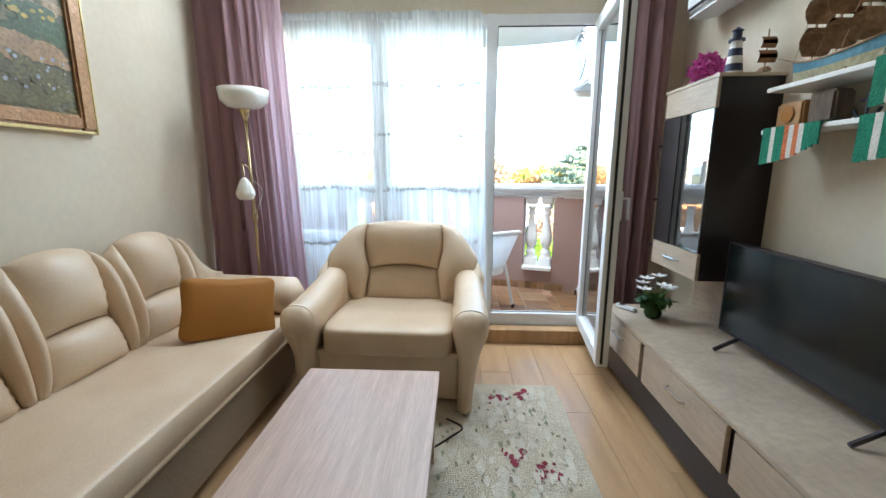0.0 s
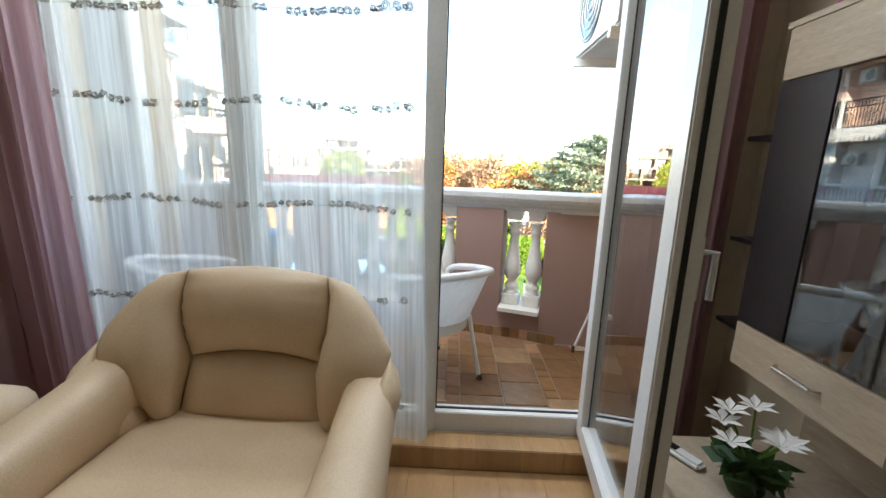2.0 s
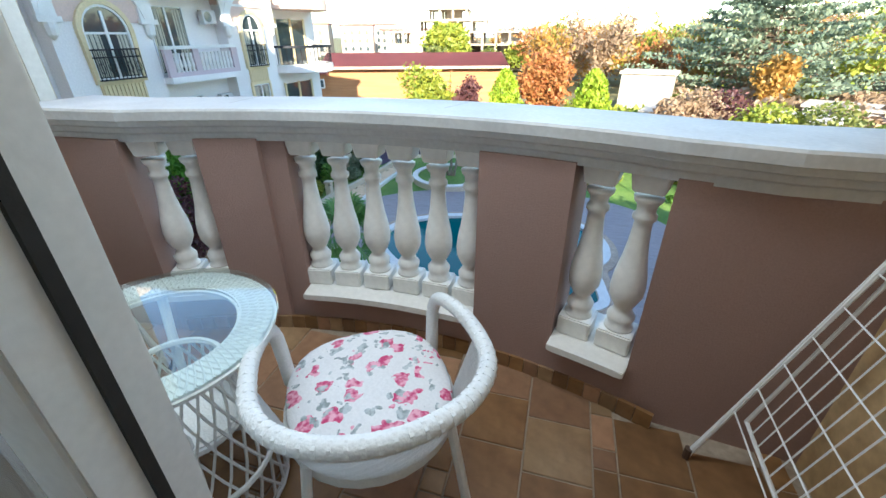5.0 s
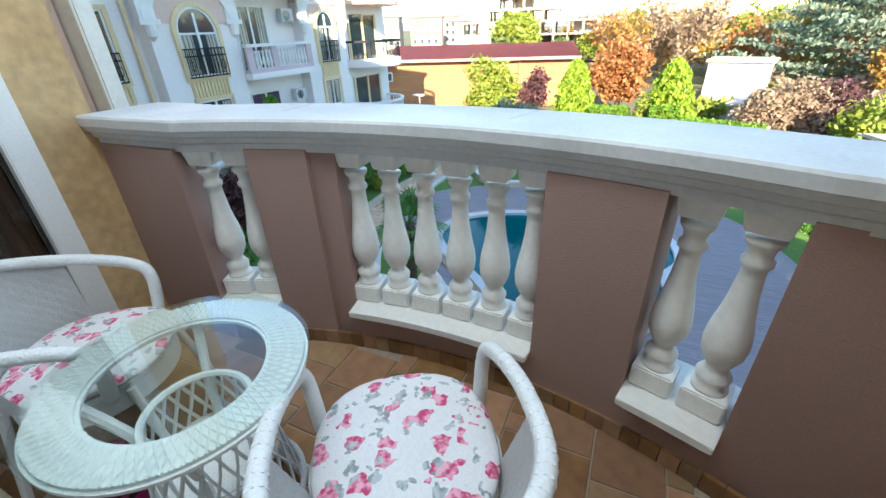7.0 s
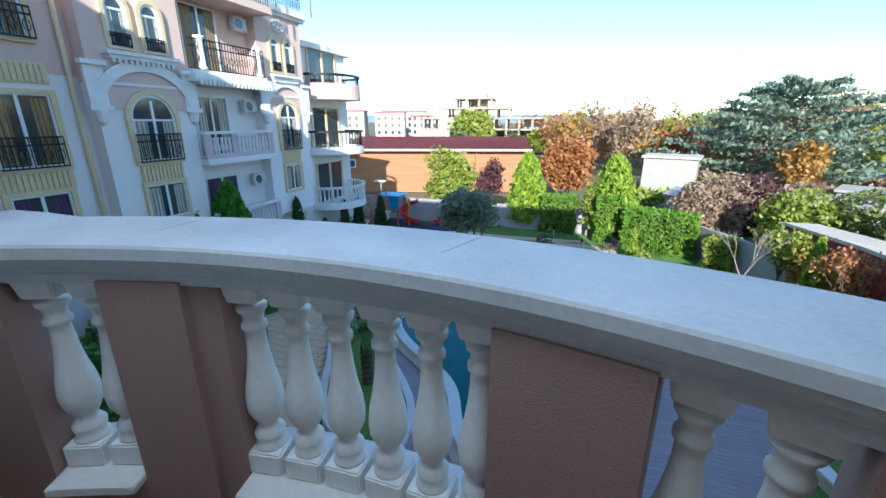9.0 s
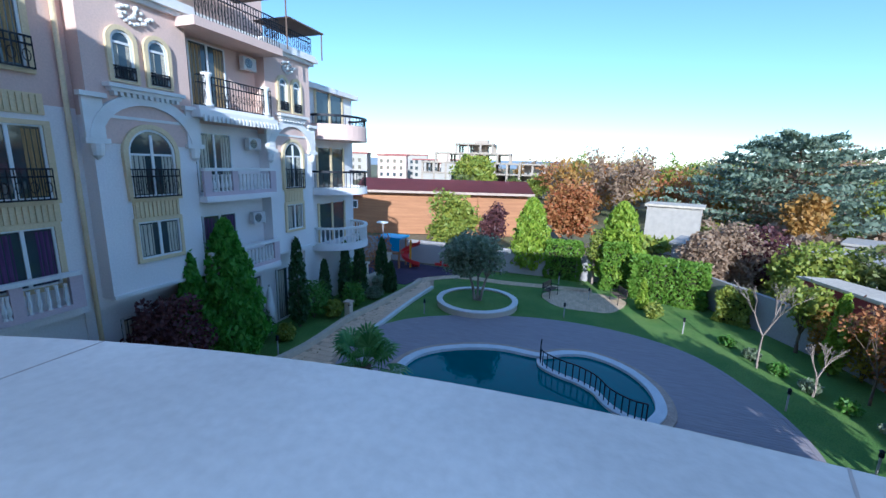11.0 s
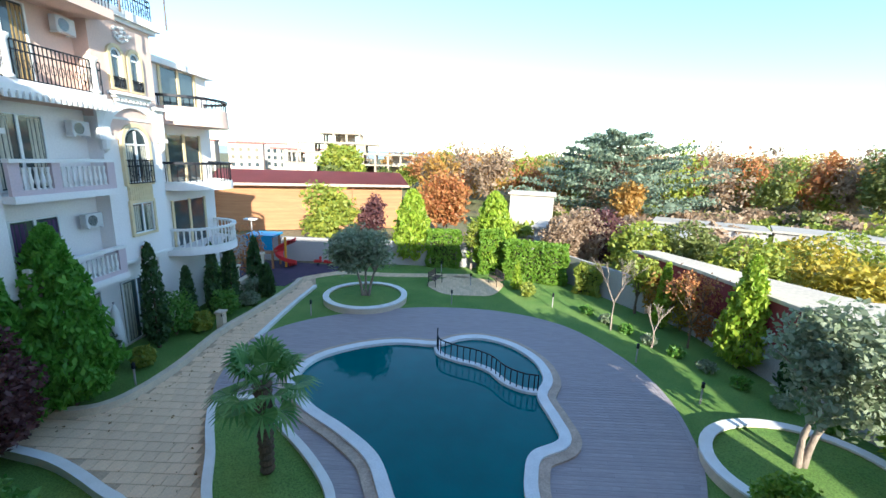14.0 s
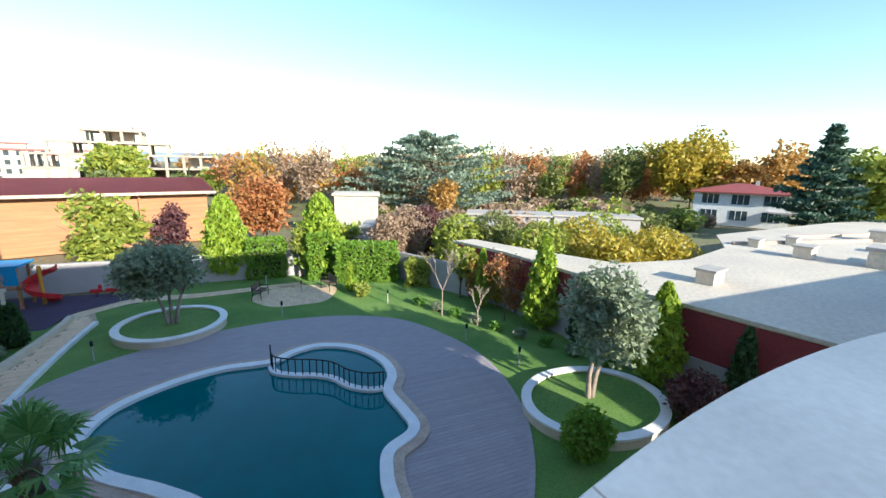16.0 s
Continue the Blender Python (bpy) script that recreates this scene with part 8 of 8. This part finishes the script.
part("casing", boxes((1.08, XR, 1.92, 2.66, 2.16, 2.42)), UPVC, t, bevel=0.03)
part("flap", boxes((1.09, 1.20, 1.96, 2.62, 2.148, 2.158)), UPVC, t)
part("air_slot", boxes((1.076, 1.082, 1.96, 2.62, 2.185, 2.20)), BLACKB, t, "dark air outlet slot")
bm = tube(bmesh.new(), curve_points([(-0.3, 1.85, 0.014), (-0.22, 1.78, 0.014), (-0.28, 1.70, 0.014), (-0.36, 1.62, 0.012)], 5), 0.005, seg=6)
tagged(part("power_cable", bm, BLACKB), "black cable lying on the floor", "cable")

# floor boards of the living room
board_mesh = {}


def floor_board(w, d):
    key = (round(w, 3), round(d, 3))
    if key not in board_mesh:
        bm = boxes((0.0006, w - 0.0006, 0.0006, d - 0.0006, -0.006, 0.0))
        bmesh.ops.bevel(bm, geom=[e for e in bm.edges if all(v.co.z > -0.001 for v in e.verts)], offset=0.0006, segments=1, affect="EDGES")
        me = bpy.data.meshes.new("board")
        bm.to_mesh(me)
        bm.free()
        me.materials.append(OAK)
        board_mesh[key] = me
    return board_mesh[key]


x, col = XL, 0
while x < XR - 0.01:
    w = min(0.192, XR - x)
    y = YB - (0.0, 0.86, 0.43)[col % 3]
    while y < YW - 0.165:
        y0, y1 = max(y, YB), min(y + 1.29, YW - 0.161)
        ob = new("board", floor_board(w, y1 - y0))
        ob.location = (x, y0, 0)
        ob.parent = room_floor
        y += 1.29
    x += 0.192
    col += 1

# boards of the pool deck: the nearest ones each by itself, the others as one part


def crossings(line, y):
    out = []
    for p, q in zip(line, line[1:] + line[:1]):
        if (p[1] > y) != (q[1] > y):
            out.append(p[0] + (y - p[1]) / (q[1] - p[1]) * (q[0] - p[0]))
    return sorted(out)


BOARD_W, BOARD_L = 0.145, 2.4
runs = []
deck_line, pool_line = [(p[0], p[1]) for p in DECKLINE], [(p[0], p[1]) for p in POOL]
for j in range(116):
    y = 8.0 + BOARD_W * j
    wet = crossings(pool_line, y + BOARD_W / 2)
    wet = [(p + 0.25, q - 0.25) for p, q in zip(wet[::2], wet[1::2]) if q - p > 0.6]
    edge = crossings(deck_line, y + BOARD_W / 2)
    for x0, x1 in zip(edge[::2], edge[1::2]):
        dry, at = [], x0 + 0.02
        for p, q in wet:
            dry.append((at, p))
            at = q
        dry.append((at, x1 - 0.02))
        for p, q in dry:
            k = math.floor((p + (j % 3) * 0.8) / BOARD_L)
            while True:
                lo, hi = max(p, k * BOARD_L - (j % 3) * 0.8), min(q, (k + 1) * BOARD_L - (j % 3) * 0.8)
                if lo >= q:
                    break
                if hi - lo > 0.05:
                    runs.append((round(lo, 3), y, round(hi - lo, 3)))
                k += 1
runs.sort(key=lambda r: (r[0] + r[2] / 2 + 1.0) ** 2 + (r[1] - 4.2) ** 2)
FACES = [(0, 1, 2, 3), (4, 7, 6, 5), (0, 4, 5, 1), (1, 5, 6, 2), (2, 6, 7, 3), (3, 7, 4, 0)]


def board_block(x, y, z, length):
    return [(x + 0.002, y + 0.003, z), (x + 0.002, y + BOARD_W - 0.003, z), (x + length - 0.002, y + BOARD_W - 0.003, z), (x + length - 0.002, y + 0.003, z),
            (x + 0.002, y + 0.003, z + 0.021), (x + 0.002, y + BOARD_W - 0.003, z + 0.021), (x + length - 0.002, y + BOARD_W - 0.003, z + 0.021), (x + length - 0.002, y + 0.003, z + 0.021)]


deck_mesh = {}
for x, y, length in runs[:300]:
    if length not in deck_mesh:
        me = bpy.data.meshes.new("board")
        me.from_pydata(board_block(0, 0, 0, length), [], FACES)
        me.materials.append(DECK)
        deck_mesh[length] = me
    ob = new("board", deck_mesh[length])
    ob.location = (x, y, GZ + 0.015)
    ob.parent = deck
verts, faces = [], []
for x, y, length in runs[300:]:
    n0 = len(verts)
    verts += board_block(x, y, GZ + 0.015, length)
    faces += [tuple(n0 + q for q in f) for f in FACES]
if verts:
    tagged(raw("far_boards", verts, faces, DECK, deck), kind="stuff")
